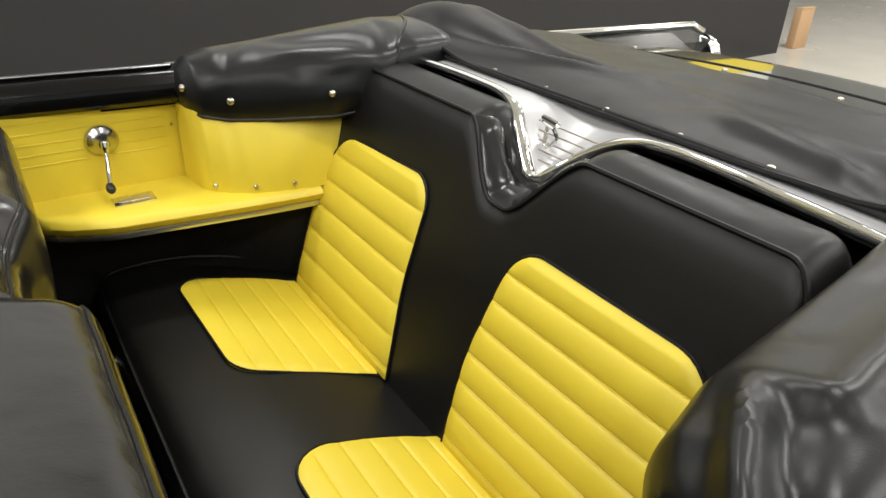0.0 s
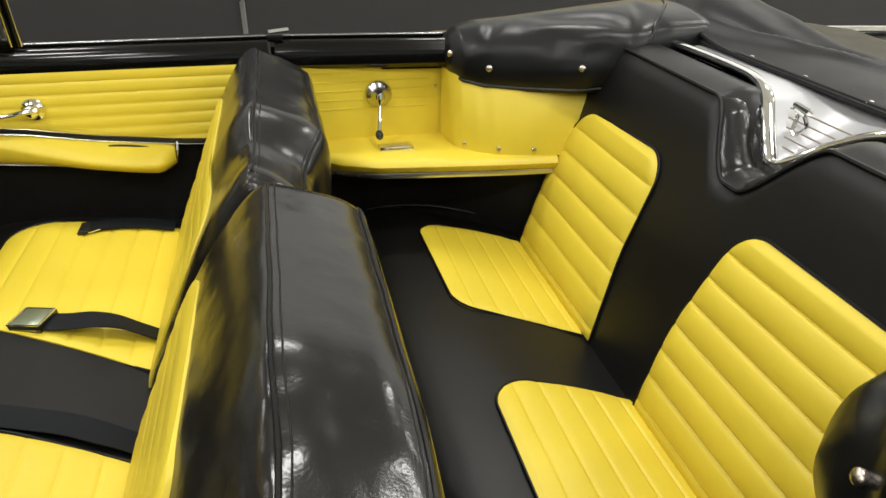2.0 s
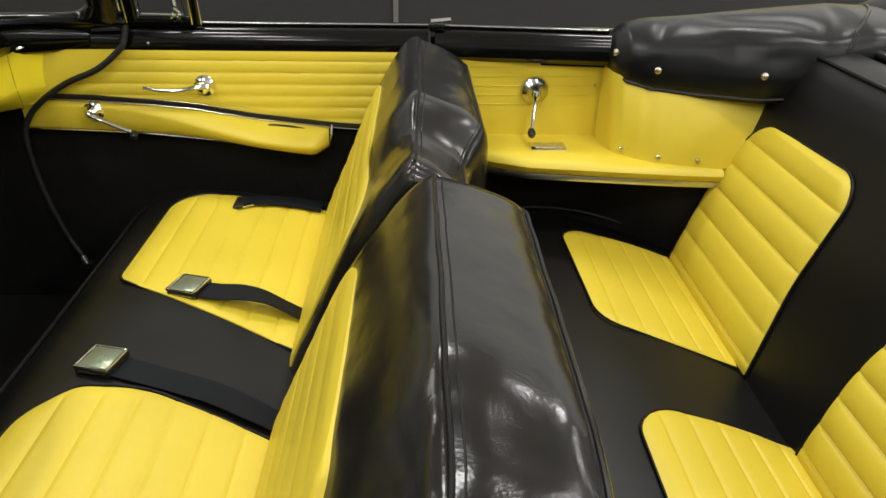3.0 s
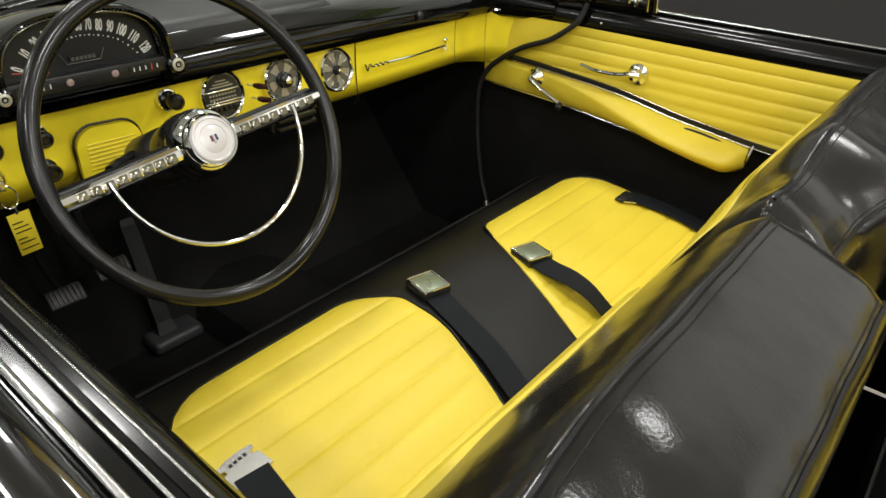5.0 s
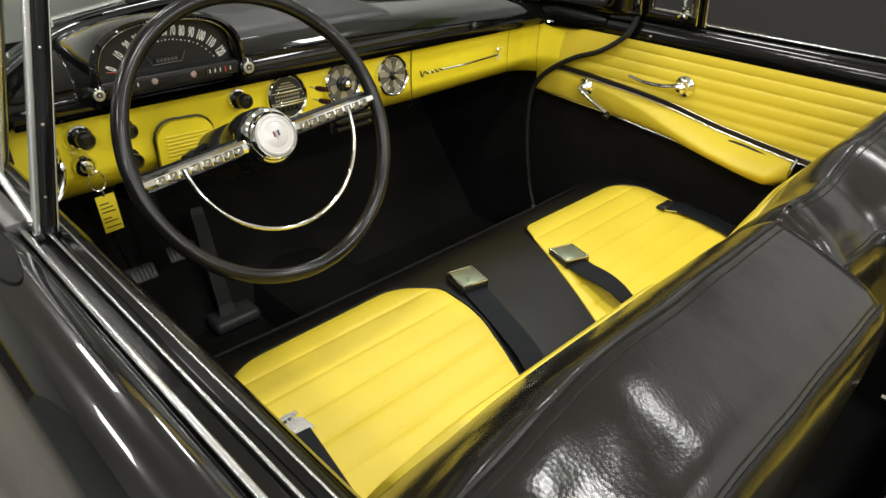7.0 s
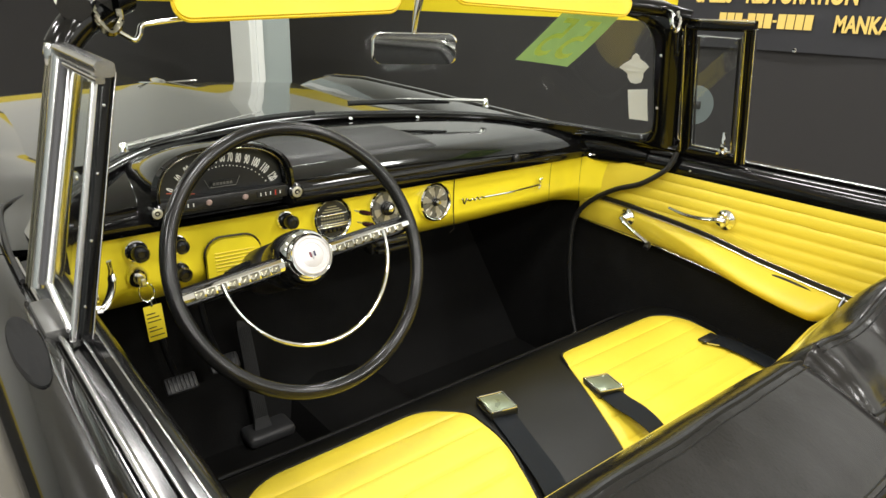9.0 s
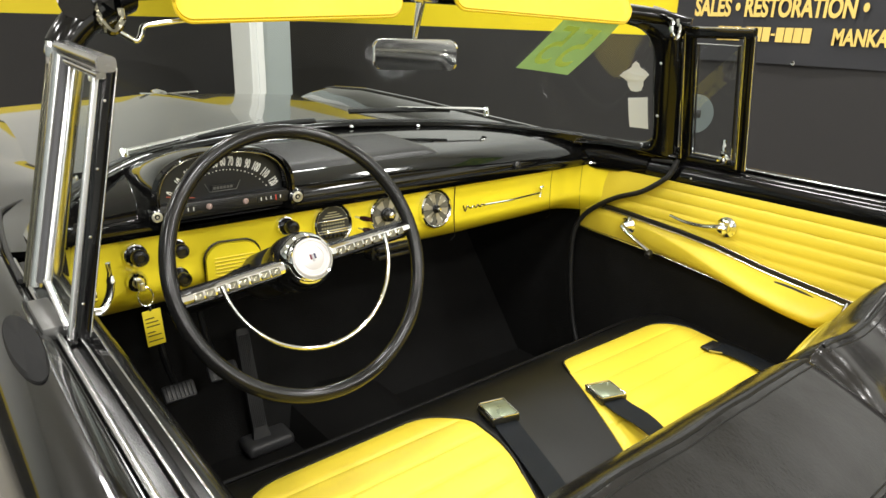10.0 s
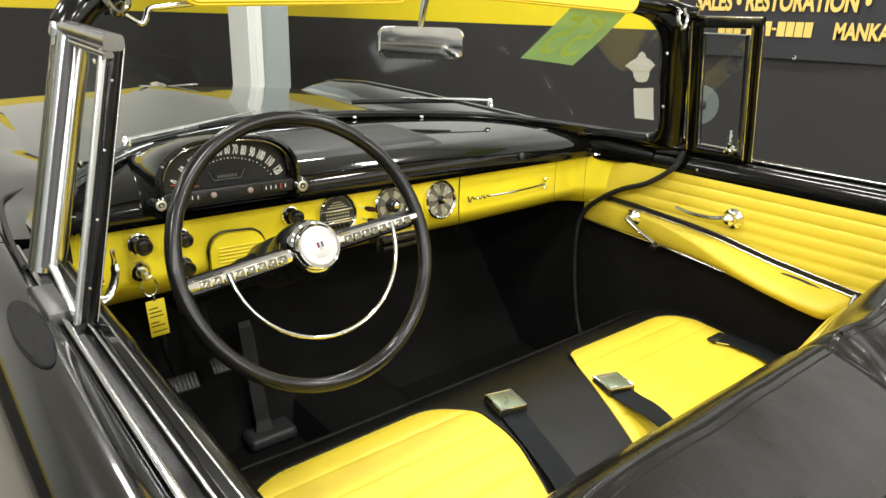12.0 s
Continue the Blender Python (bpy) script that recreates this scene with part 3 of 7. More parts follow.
    ring = [Vector((x, yface(rear_top(x)) - 0.008, rear_top(x) + 0.003)) for x in [lerp(-0.598, 0.598, i / 160) for i in range(161)]]
    part("piping", tube(ring, 0.004, 6), M_piping, seat)


rear_seat()


# ---------------------------------------------------------------- deck trim between seat and boot cover
def deck_trim():
    d = thing("deck_trim", "chrome V-shaped deck moulding with ribbed silver panel and emblem", "deck trim", (0, -1.22, 1.08))
    path = smooth_line([(0.60, -1.205, 1.098), (0.40, -1.212, 1.103), (0.24, -1.205, 1.106), (0.16, -1.197, 1.104), (0.105, -1.183, 1.090), (0.06, -1.163, 1.058), (0.015, -1.142, 1.022), (-0.022, -1.130, 1.000),
                        (-0.055, -1.146, 1.020), (-0.10, -1.180, 1.062), (-0.150, -1.208, 1.092), (-0.21, -1.220, 1.104), (-0.33, -1.220, 1.106), (-0.60, -1.205, 1.098)], 120)
    rings = []
    for i, p in enumerate(path):
        t = (path[min(i + 1, len(path) - 1)] - path[max(i - 1, 0)]).normalized()
        steep = min(1.0, abs(t.z) * 1.6)
        fwd = Vector((0, 1, 0))
        fwd = (fwd - fwd.dot(t) * t).normalized()
        upv = t.cross(fwd)
        if upv.z < 0:
            upv = -upv
        near = math.exp(-((p.x - 0.02) / 0.15) ** 2)
        w, h = 0.010 + 0.005 * steep, 0.013 + 0.017 * near
        rings.append([p + fwd * a + upv * b for a, b in ((-w - 0.006 * near, -0.006), (-w, 0.004), (-w * 0.5, 0.008), (w * 0.3, 0.0085), (w * 0.85, 0.006), (w, 0.001), (w * 0.92, -0.004), (w * 0.45, -h * 0.55), (w * 0.1, -h), (-w * 0.6, -h))])
    part("moulding", loft(rings), M_chrome, d, "polished chrome moulding")

    def plate(u, v):
        x = lerp(0.58, -0.58, u)
        yf = interp(x, [-0.60, -0.21, -0.15, -0.10, -0.055, -0.022, 0.015, 0.06, 0.105, 0.16, 0.6], [-1.222, -1.232, -1.222, -1.196, -1.16, -1.142, -1.154, -1.176, -1.196, -1.21, -1.222])
        zf = interp(x, [-0.60, -0.21, -0.15, -0.10, -0.055, -0.022, 0.015, 0.06, 0.105, 0.16, 0.6], [1.09, 1.097, 1.085, 1.06, 1.02, 1.0, 1.02, 1.055, 1.082, 1.096, 1.09])
        return (x, lerp(yf, -1.315, v), lerp(zf, 1.095, v))
    part("silver_panel", sheet(plate, 90, 8, 0.006, away=(0, 0, -1)), M_silver, d, "brushed silver panel")
    for k in range(5):
        z = 1.022 + 0.0125 * k
        y = -1.152 - 0.0135 * k
        half = 0.016 + 0.0165 * k
        rib = [Vector((-0.022 + half * s, y - 0.0025, z + 0.003)) for s in (-1, -0.5, 0, 0.5, 1)]
        part("rib", tube(rib, 0.0017, 6), M_rib, d)
    em = part("emblem", tube(smooth_line([(-0.020, -1.172, 1.086), (0.014, -1.176, 1.090), (0.016, -1.190, 1.088), (0.0, -1.172, 1.062), (-0.012, -1.164, 1.050), (-0.026, -1.176, 1.066), (-0.020, -1.172, 1.086)], 40), 0.0038, 6), M_chrome, d, "small chrome crest emblem")
    part("emblem_bar", tube([(-0.026, -1.176, 1.094), (0.018, -1.180, 1.096)], 0.006, 8), M_chrome, d)
    part("weather_strip", tube(smooth_line([(0.62, -1.282, 1.100), (0.3, -1.290, 1.104), (0.0, -1.292, 1.104), (-0.3, -1.290, 1.104), (-0.62, -1.282, 1.100)], 40), 0.007, 8), M_rubber, d, "black rubber edge strip")


deck_trim()


# ---------------------------------------------------------------- boot cover
def bump_noise(p, amount, folds):
    """Soft creases, drawn out along the length of the cover."""
    q = Vector((p.x * 7 + 0.8 * noise.noise(p * 4), p.y * 3.2, p.z * 9))
    r = 1.0 - abs(noise.noise(q)) * 2.2
    return amount * (0.9 * noise.noise(p * 5.5) + folds * max(0.0, r) ** 2 - 0.2)


def crease(bm, amount, folds, keep=None):
    bm.normal_update()
    moves = [(v, v.normal * bump_noise(v.co, amount, folds) * (keep(v.co) if keep else 1.0)) for v in bm.verts]
    for v, d in moves:
        v.co += d
    return bm


ARM_Y = [-0.686, -0.696, -0.720, -0.772, -0.86, -0.99, -1.10, -1.20, -1.30, -1.42, -1.52]
ARM_Y_D = [-0.648, -0.655, -0.676, -0.720, -0.805, -0.99, -1.10, -1.20, -1.30, -1.42, -1.52]
ARM_IN_D = [0.755, 0.715, 0.674, 0.640, 0.617, 0.600, 0.592, 0.585, 0.575, 0.57, 0.58]
ARM_TOP_D = [1.050, 1.078, 1.102, 1.122, 1.130, 1.134, 1.140, 1.146, 1.142, 1.105, 1.060]
ARM_IN = [0.725, 0.675, 0.640, 0.614, 0.580, 0.522, 0.492, 0.49, 0.50, 0.52, 0.54]
ARM_TOP = [1.055, 1.085, 1.110, 1.124, 1.132, 1.146, 1.160, 1.170, 1.168, 1.120, 1.060]
ARM_LOW_D = [1.005, 0.985, 0.966, 0.948, 0.946, 0.962, 0.985, 1.03, 1.06, 1.07, 1.07]
ARM_LOW = [1.035, 1.005, 0.985, 0.975, 0.972, 0.976, 0.99, 1.03, 1.06, 1.07, 1.07]


def arm_ring(y, s, seg=110):
    ys = ARM_Y if s > 0 else ARM_Y_D
    xi, zt, zl = (interp(y, ys[::-1], t[::-1]) for t in ((ARM_IN, ARM_TOP, ARM_LOW) if s > 0 else (ARM_IN_D, ARM_TOP_D, ARM_LOW_D)))
    xo = interp(y, ys[::-1], [0.87, 0.87, 0.87, 0.87, 0.87, 0.87, 0.865, 0.86, 0.85, 0.83, 0.785])
    under = [(xi + 0.085, zl - 0.002), (xi + 0.042, zl + 0.008), (xi + 0.012, lerp(zl, zt, 0.24)), (xi, lerp(zl, zt, 0.5)), (xi + 0.020, lerp(zl, zt, 0.84))]
    pts = (under if s < 0 else [(xi + 0.035, zl - 0.002), (xi + 0.006, zl + 0.012), (xi, lerp(zl, zt, 0.4)), (xi + 0.025, lerp(zl, zt, 0.80))]) + [(lerp(xi, xo, 0.38), zt), (lerp(xi, xo, 0.72), zt - 0.012), (xo - 0.02, lerp(zl, zt, 0.55)), (xo, zl + 0.035), (xo - 0.04, zl + 0.02), (lerp(xi, xo, 0.5), zl + 0.015)]
    return [Vector((s * p.x, y, p.z)) for p in smooth_line([(x, 0, z) for x, z in pts], seg, loop=True)]


FOLDS = (
    (((0.515, -1.125, 1.115), (0.570, -1.155, 1.150), (0.665, -1.182, 1.170)), 0.016, 0.0084),
    (((0.520, -1.115, 1.110), (0.594, -1.066, 1.139), (0.640, -0.980, 1.142), (0.688, -0.902, 1.138)), 0.023, 0.0091),
    (((0.515, -1.095, 1.085), (0.544, -0.980, 1.085), (0.585, -0.900, 1.090)), 0.026, 0.0070),
    (((0.545, -1.075, 1.115), (0.585, -1.000, 1.115), (0.625, -0.900, 1.115)), 0.020, -0.0070),
    (((0.625, -0.770, 1.060), (0.664, -0.796, 1.119), (0.720, -0.840, 1.130)), 0.018, 0.0056),
    (((0.640, -0.720, 1.050), (0.620, -0.790, 1.085)), 0.023, -0.0056),
    (((0.590, -0.930, 1.020), (0.560, -0.970, 1.050), (0.520, -1.040, 1.090)), 0.018, 0.0050))
FOLDS_D = (
    (((-0.670, -0.797, 1.114), (-0.701, -0.748, 1.112), (-0.733, -0.699, 1.104), (-0.755, -0.673, 1.090), (-0.766, -0.660, 1.065)), 0.0140, 0.027),
    (((-0.706, -0.788, 1.121), (-0.743, -0.728, 1.116), (-0.777, -0.706, 1.105)), 0.019, -0.017),
    (((-0.692, -0.806, 1.120), (-0.730, -0.814, 1.130), (-0.726, -0.868, 1.134), (-0.720, -0.936, 1.140), (-0.705, -1.060, 1.140)), 0.0165, 0.018),
    (((-0.680, -0.745, 1.102), (-0.705, -0.695, 1.092)), 0.018, -0.008),
    (((-0.660, -0.880, 1.118), (-0.655, -0.980, 1.120), (-0.64, -1.10, 1.13)), 0.030, -0.010),
    (((-0.775, -0.840, 1.110), (-0.785, -0.960, 1.110), (-0.79, -1.08, 1.11)), 0.034, -0.012))


def ridges(bm, folds):
    """Single creases: each a line, a half width and a height (minus: a hollow)."""
    bm.normal_update()
    for line, wide, high in folds:
        pts = [Vector(p) for p in smooth_line(line, 14)]
        for v in bm.verts:
            near = 9.0
            for i, (a, b) in enumerate(zip(pts, pts[1:])):
                f = (v.co - a).dot(b - a) / max(1e-9, (b - a).length_squared)
                f = max(0.0, min(1.0, f))
                d = (v.co - a.lerp(b, f)).length
                if d < near:
                    near, along = d, (i + f) / (len(pts) - 1)
            if near < wide * 2.6:
                v.co += v.normal * high * math.exp(-(near / wide) ** 2) * min(1.0, 0.35 + 4 * along * (1 - along))


def snap_button(parent, at, axis, r=0.0095, rise=1.0):
    m = axis_matrix(at, axis)
    return part("snap", lathe([(0.0, 0.006 * rise), (r * 0.6, 0.0055 * rise), (r * 0.92, 0.0035 * rise), (r, 0.001 * rise), (r * 0.95, -0.003), (0, -0.003)], m, 16), M_snap, parent, "round nickel snap fastener")


def boot_cover():
    c = thing("boot_cover", "creased black vinyl folded-top cover fastened with snaps", "boot cover", (0, -1.5, 1.0))

    def deck(u, v):
        x = lerp(-0.90, 0.90, u)
        y = lerp(-1.283, -1.98, v)
        a = abs(x)
        z = 1.103 + 0.012 * math.sin(math.pi * min(1, v * 1.9)) - 0.046 * max(0.0, (v - 0.35) / 0.65) ** 1.3
        z -= 0.035 * math.exp(-((x + 0.56) / 0.10) ** 2 - ((y + 1.40) / 0.10) ** 2)
        z += (0.084 if x > 0 else 0.066) * math.exp(-((a - 0.69) / 0.18) ** 2) * math.exp(-((y + 1.40) / 0.19) ** 2)
        z -= 0.02 * max(0.0, (v - 0.95) / 0.05) ** 2
        z -= 0.10 * max(0.0, (a - 0.74) / 0.16) ** 2
        z += 0.017 * noise.noise(Vector((x * 3.4, y * 3.4, 0.3))) * min(1, v * 6) * (1 - 0.6 * v) + 0.008 * noise.noise(Vector((x * 9 + 3, y * 6, 1.3))) * min(1, v * 6)
        fold = math.exp(-((v - 0.28 - 0.10 * math.sin(2.2 * x + 0.6)) / 0.05) ** 2)
        reach = max(0.0, min(1.0, (x - 0.02) / 0.15)) * max(0.0, min(1.0, (0.62 - x) / 0.15))
        z += reach * (0.016 * math.exp(-((y + 1.325 + 0.42 * (0.52 - x)) / 0.030) ** 2) - 0.010 * math.exp(-((y + 1.385 + 0.42 * (0.52 - x)) / 0.035) ** 2)) * min(1, v * 9)
        along, off = (-0.36 * (x + 0.11) + 0.114 * (y + 1.454)) / 0.1426, (0.114 * (x + 0.11) + 0.36 * (y + 1.454)) / 0.3776
        z += (0.017 * math.exp(-(off / 0.034) ** 2) - 0.010 * math.exp(-((off + 0.075) / 0.04) ** 2)) * max(0.0, min(1.0, 3 * along, 3 * (1.25 - along))) * min(1, v * 9)
        z -= 0.030 * math.exp(-((x + 0.53) / 0.055) ** 2 - ((y + 1.338) / 0.040) ** 2)
        z += 0.013 * fold * (0.4 + 0.6 * abs(math.sin(2.7 * x)))
        return (x, y, z)
    part("deck_section", sheet(deck, 120, 70, 0.005, away=(0, 0, -1)), M_deck, c, "taut black vinyl section behind the seat")
    part("hem", tube([Vector(deck(i / 60, 0.0)) + Vector((0, 0.002, -0.002)) for i in range(10, 50)], 0.005, 6), M_deck, c)
    for s in (1, -1):
        rings = []
        n = 150
        for i in range(n + 1):
            f = i / n
            y = lerp(-0.686 if s > 0 else -0.648, -1.52, f ** 1.25)
            ring = arm_ring(y, s)
            rings.append(ring)
        bm = loft(rings)
        crease(bm, 0.0030 if s > 0 else 0.0012, 0.15 if s > 0 else 0.35, keep=lambda p: min(1.0, max(0.0, (p.z - 1.0) / 0.07)))
        ridges(bm, FOLDS if s > 0 else FOLDS_D)
        for k in range(2 if s > 0 else 4):
            bmesh.ops.smooth_vert(bm, verts=bm.verts, factor=0.5, use_axis_x=True, use_axis_y=True, use_axis_z=True)
        tree = bvhtree.BVHTree.FromBMesh(bm)
        arm = part("side_section", bm, M_boot, c, "creased black vinyl side sleeve")
        # hem along the lower inner edge
        hem = []
        for i in range(60):
            y = lerp(-0.715, -1.07, (i / 59) ** 1.3)
            xi, zl = interp(y, ARM_Y[::-1], (ARM_IN if s > 0 else ARM_IN_D)[::-1]), interp(y, ARM_Y[::-1], (ARM_LOW if s > 0 else ARM_LOW_D)[::-1])
            hem.append((s * (xi + 0.010), y, zl + 0.010))
        if s > 0:
            part("hem", tube(smooth_line(hem[::3], 80), 0.0062, 8, flat=0.9), M_boot, arm, "rolled vinyl hem")
        for at, ax in (((0.622, -0.782, 1.030), (-1, 0.25, 0.15)), ((0.528, -0.990, 1.042), (-1, 0.35, 0.15)), ((0.690, -0.712, 1.050), (-0.7, 0.8, 0.1))) if s > 0 else (
                ((-0.738, -0.680, 1.064), (0.1, 0.9, 0.5)), ((-0.795, -0.690, 1.110), (-0.3, 0.6, 0.8))):
            at, nrm = tree.find_nearest(Vector(at))[:2]
            nrm = nrm if nrm.dot(Vector(ax)) > 0 else -nrm
            snap_button(c, at + nrm * 0.002, nrm, 0.0085 if s > 0 else 0.0075)
        if s > 0:
            seam = [tree.find_nearest(Vector(q))[0] for q in smooth_line([(0.507, -1.145, 1.10), (0.53, -1.17, 1.13), (0.575, -1.21, 1.16), (0.633, -1.25, 1.175), (0.70, -1.28, 1.18)], 24)]
            part("seam", tube(seam, 0.0045, 6), M_boot, arm, "raised seam of the sleeve")
    for k in range(7):
        x = 0.487 - 0.172 * k
        snap_button(c, (x, -1.293, 1.1075), (0, 0.2, 1), 0.0072, 0.45)
    for k in range(5):
        snap_button(c, (0.48 - 0.31 * k, -1.955, 1.064), (0, -0.2, 1), 0.0080)


boot_cover()


# ---------------------------------------------------------------- passenger door
STRIP_Y = [-0.25, 0.0, 0.08, 0.20, 0.34, 0.43, 0.60, 0.70, 0.80]
STRIP_Z = [0.832, 0.850, 0.859, 0.873, 0.897, 0.906, 0.917, 0.920, 0.922]


def strip_z(y):
    return interp(y, STRIP_Y, STRIP_Z)


def passenger_door():
    d = thing("passenger_door", "black car door with yellow ribbed inner panel and chrome fittings", "car door", (0.78, 0.3, 0.5))

    def lower(u, v):
        return (0.768, lerp(-0.245, 0.80, u), lerp(0.34, 0.84, v))
    part("lower_panel", sheet(lower, 8, 6, 0.10, away=(1, 0, 0)), M_carpet, d, "black carpeted lower door panel")

    def panel(u, v):
        y = lerp(-0.243, 0.80, u)
        lo = strip_z(y) + 0.004
        z = lerp(lo, 1.030, v)
        k = (z - 0.835) / 0.0285
        rise = abs(math.sin(math.pi * k)) ** 0.4 * 0.0042
        return (lerp(0.746, 0.768, (z - 0.84) / 0.19) - rise, y, z)
    part("ribbed_panel", sheet(panel, 26, 96, 0.015, away=(1, 0, 0)), M_yellow, d, "yellow vinyl panel with horizontal ribs")
    line = [(0.742, lerp(-0.243, 0.76, i / 40), strip_z(lerp(-0.243, 0.76, i / 40))) for i in range(41)]
    part("dark_strip", tube(line, 0.0042, 8, flat=1.5), M_satin, d, "dark channel with bright edge")
    part("bright_strip", tube([(x - 0.003, y, z + 0.0072) for x, y, z in line], 0.0009, 6), M_slot, d)
    part("bright_strip", tube([(x - 0.003, y, z - 0.0072) for x, y, z in line], 0.0010, 6), M_trim, d)

    def low_edge(y):
        return interp(y, [0.0, 0.05, 0.08, 0.29, 0.49, 0.765, 0.80], [0.80, 0.776, 0.780, 0.811, 0.827, 0.838, 0.842])

    def arm(u, v):
        y = lerp(0.012, 0.775, u)
        fat = interp(y, [0.0, 0.06, 0.12, 0.20, 0.30, 0.40, 0.50, 0.60, 0.80], [0.062, 0.074, 0.076, 0.070, 0.054, 0.034, 0.019, 0.012, 0.010])
        crest = interp(y, [0.0, 0.10, 0.20, 0.30, 0.40, 0.50, 0.60, 0.80], [0.806, 0.812, 0.826, 0.846, 0.868, 0.884, 0.892, 0.896])
        if y < 0.055:
            fat *= math.sqrt(max(0.0, 1 - ((0.055 - y) / 0.046) ** 2))
        hi = strip_z(y) - 0.006
        low = low_edge(y)
        if v < 0.45:
            a = v / 0.45 * math.pi / 2
            return (0.752 - fat * (0.15 + 0.85 * math.sin(a) ** 0.8), y, lerp(low, crest, 1 - math.cos(a)))
        g = (v - 0.45) / 0.55
        return (0.752 - fat * (1 - g ** 1.35), y, lerp(crest, hi, g ** 0.92 + 0.06 * math.sin(math.pi * g)))
    a = part("armrest", sheet(arm, 70, 36, 0.012, away=(1, 0, 0)), M_yellow, d, "padded yellow armrest")
    edge = [Vector(arm(i / 50, 0.02)) + Vector((-0.005, 0, -0.002)) for i in range(51)]
    edge = [Vector((0.745, 0.005, 0.855)), Vector((0.725, 0.004, 0.83))] + edge
    part("chrome_edge", tube(edge, 0.0036, 8), M_trim, a)
    part("pull_slot", lathe([(0.0, 0.002), (0.8, 0.002), (1.0, 0.0), (1.0, -0.004), (0, -0.004)], Matrix.Translation((0.726, 0.115, 0.846)) @ Matrix.Rotation(radians(7), 4, "X") @ Matrix.Rotation(radians(-32), 4, "Y") @ Matrix.Diagonal((0.0095, 0.060, 1, 1)), 28), M_satin, a, "dark recessed pull")
    # door handle
    m = axis_matrix((0.752, 0.314, 0.948), (-1, 0, 0))
    h = part("handle_rosette", lathe([(0.026, 0.0), (0.026, 0.004), (0.020, 0.008), (0.016, 0.012), (0.015, 0.026), (0.010, 0.030), (0, 0.031)], m, 24), M_chrome, d, "round chrome handle base")
    part("door_handle", tube(smooth_line([(0.728, 0.300, 0.952), (0.722, 0.325, 0.951), (0.718, 0.36, 0.945), (0.714, 0.41, 0.945), (0.716, 0.455, 0.951)], 24), [lerp(0.012, 0.005, (i / 24) ** 0.7) for i in range(25)], 10, flat=0.75), M_chrome, h, "chrome lever handle")
    # window crank
    m = axis_matrix((0.744, 0.598, 0.882), (-1, 0, 0))
    k = part("crank_rosette", lathe([(0.026, 0.0), (0.025, 0.006), (0.017, 0.012), (0.013, 0.024), (0.008, 0.028), (0, 0.029)], m, 24), M_chrome, d, "round chrome crank base")
    part("crank_arm", tube(smooth_line([(0.716, 0.60, 0.885), (0.712, 0.575, 0.872), (0.712, 0.54, 0.855), (0.715, 0.505, 0.838)], 16), [0.010] * 4 + [0.008] * 13, 10, flat=0.7), M_chrome, k)
    part("crank_knob", lathe([(0.0, 0.0), (0.007, 0.0), (0.009, 0.008), (0.009, 0.018), (0.006, 0.022), (0, 0.022)], axis_matrix((0.715, 0.500, 0.836), (-0.9, -0.2, -0.3)), 14), M_satin, k, "small black crank knob")
    for y in (0.66, 0.44):
        snap_button(d, (0.770, y, 1.046), (-1, 0, 0.4), 0.005)
    sill(d, 1, -0.245, 0.58)
    front = []
    for i in range(13):
        f = i / 12
        y, dx = lerp(0.578, 0.86, f), 0.005 - 0.115 * f
        low = max(0.0, 1 - f * 2.2)
        front.append([Vector((x + dx, y, z - 0.024 * low * max(0.0, (z - 1.05) / 0.06))) for x, z in ((0.772, 1.028), (0.762, 1.036), (0.757, 1.050), (0.758, 1.075), (0.766, 1.094), (0.782, 1.106), (0.815, 1.112), (0.83, 1.10), (0.83, 1.02))])
    part("front_garnish", loft(front), M_garnish, d, "glossy black rail running on to the dashboard")
    return d


SILL = [(0.765, 1.028), (0.764, 1.045), (0.770, 1.066), (0.780, 1.078), (0.790, 1.081), (0.796, 1.078), (0.797, 1.05), (0.797, 1.02), (0.78, 1.015)]


def mirror_x(x, s):
    """The same place on the other side of the car."""
    return x if s > 0 else 0.08 - x


def sill(parent, s, y0, y1, drop=0.0):
    rings = []
    for i in range(13):
        y = lerp(y0, y1, i / 12)
        rings.append([Vector((mirror_x(x + sill_in(y, s), s), y, z - (drop if z < 1.03 else 0))) for x, z in SILL])
    part("garnish_rail", loft(rings), M_garnish, parent, "glossy black painted sill rail")
    # radius, flattening and metal of each bright rail
    rails = ((0.834, 0.0021, 1.0, M_trim), (0.846, 0.0012, 1.0, M_trim)) if s > 0 else ((0.790, 0.0012, 1.0, M_trim), (0.8045, 0.0017, 0.8, M_trim), (0.8225, 0.0036, 0.9, M_trim))
    edge = 0.848 if s > 0 else 0.828
    for n, (x, r, flat, metal) in enumerate(rails):
        part("chrome_lip", tube([(mirror_x(x + sill_in(y, s), s), y, 1.083 - 0.0015 * n) for y in [lerp(y0, y1, i / 12) for i in range(13)]], r, 10, flat=flat), metal, parent)
    part("window_channel", loft([[Vector((mirror_x(x + sill_in(y, s), s), y, z)) for x, z in ((0.796, 1.0), (0.796, 1.076), (edge, 1.074), (edge, 1.0))] for y in (y0, lerp(y0, y1, 0.5), y1)]), M_garnish, parent, "black window channel")


def sill_in(y, s=1):
    """How far the beltline moves in or out behind the door."""
    return interp(-y, [0.25, 0.5, 0.75, 1.1, 1.6, 3.0], [0.0, -0.025, -0.05, -0.03, -0.005, 0.0] if s > 0 else [0.0, 0.065, 0.115, 0.105, 0.06, 0.03])


passenger_door()


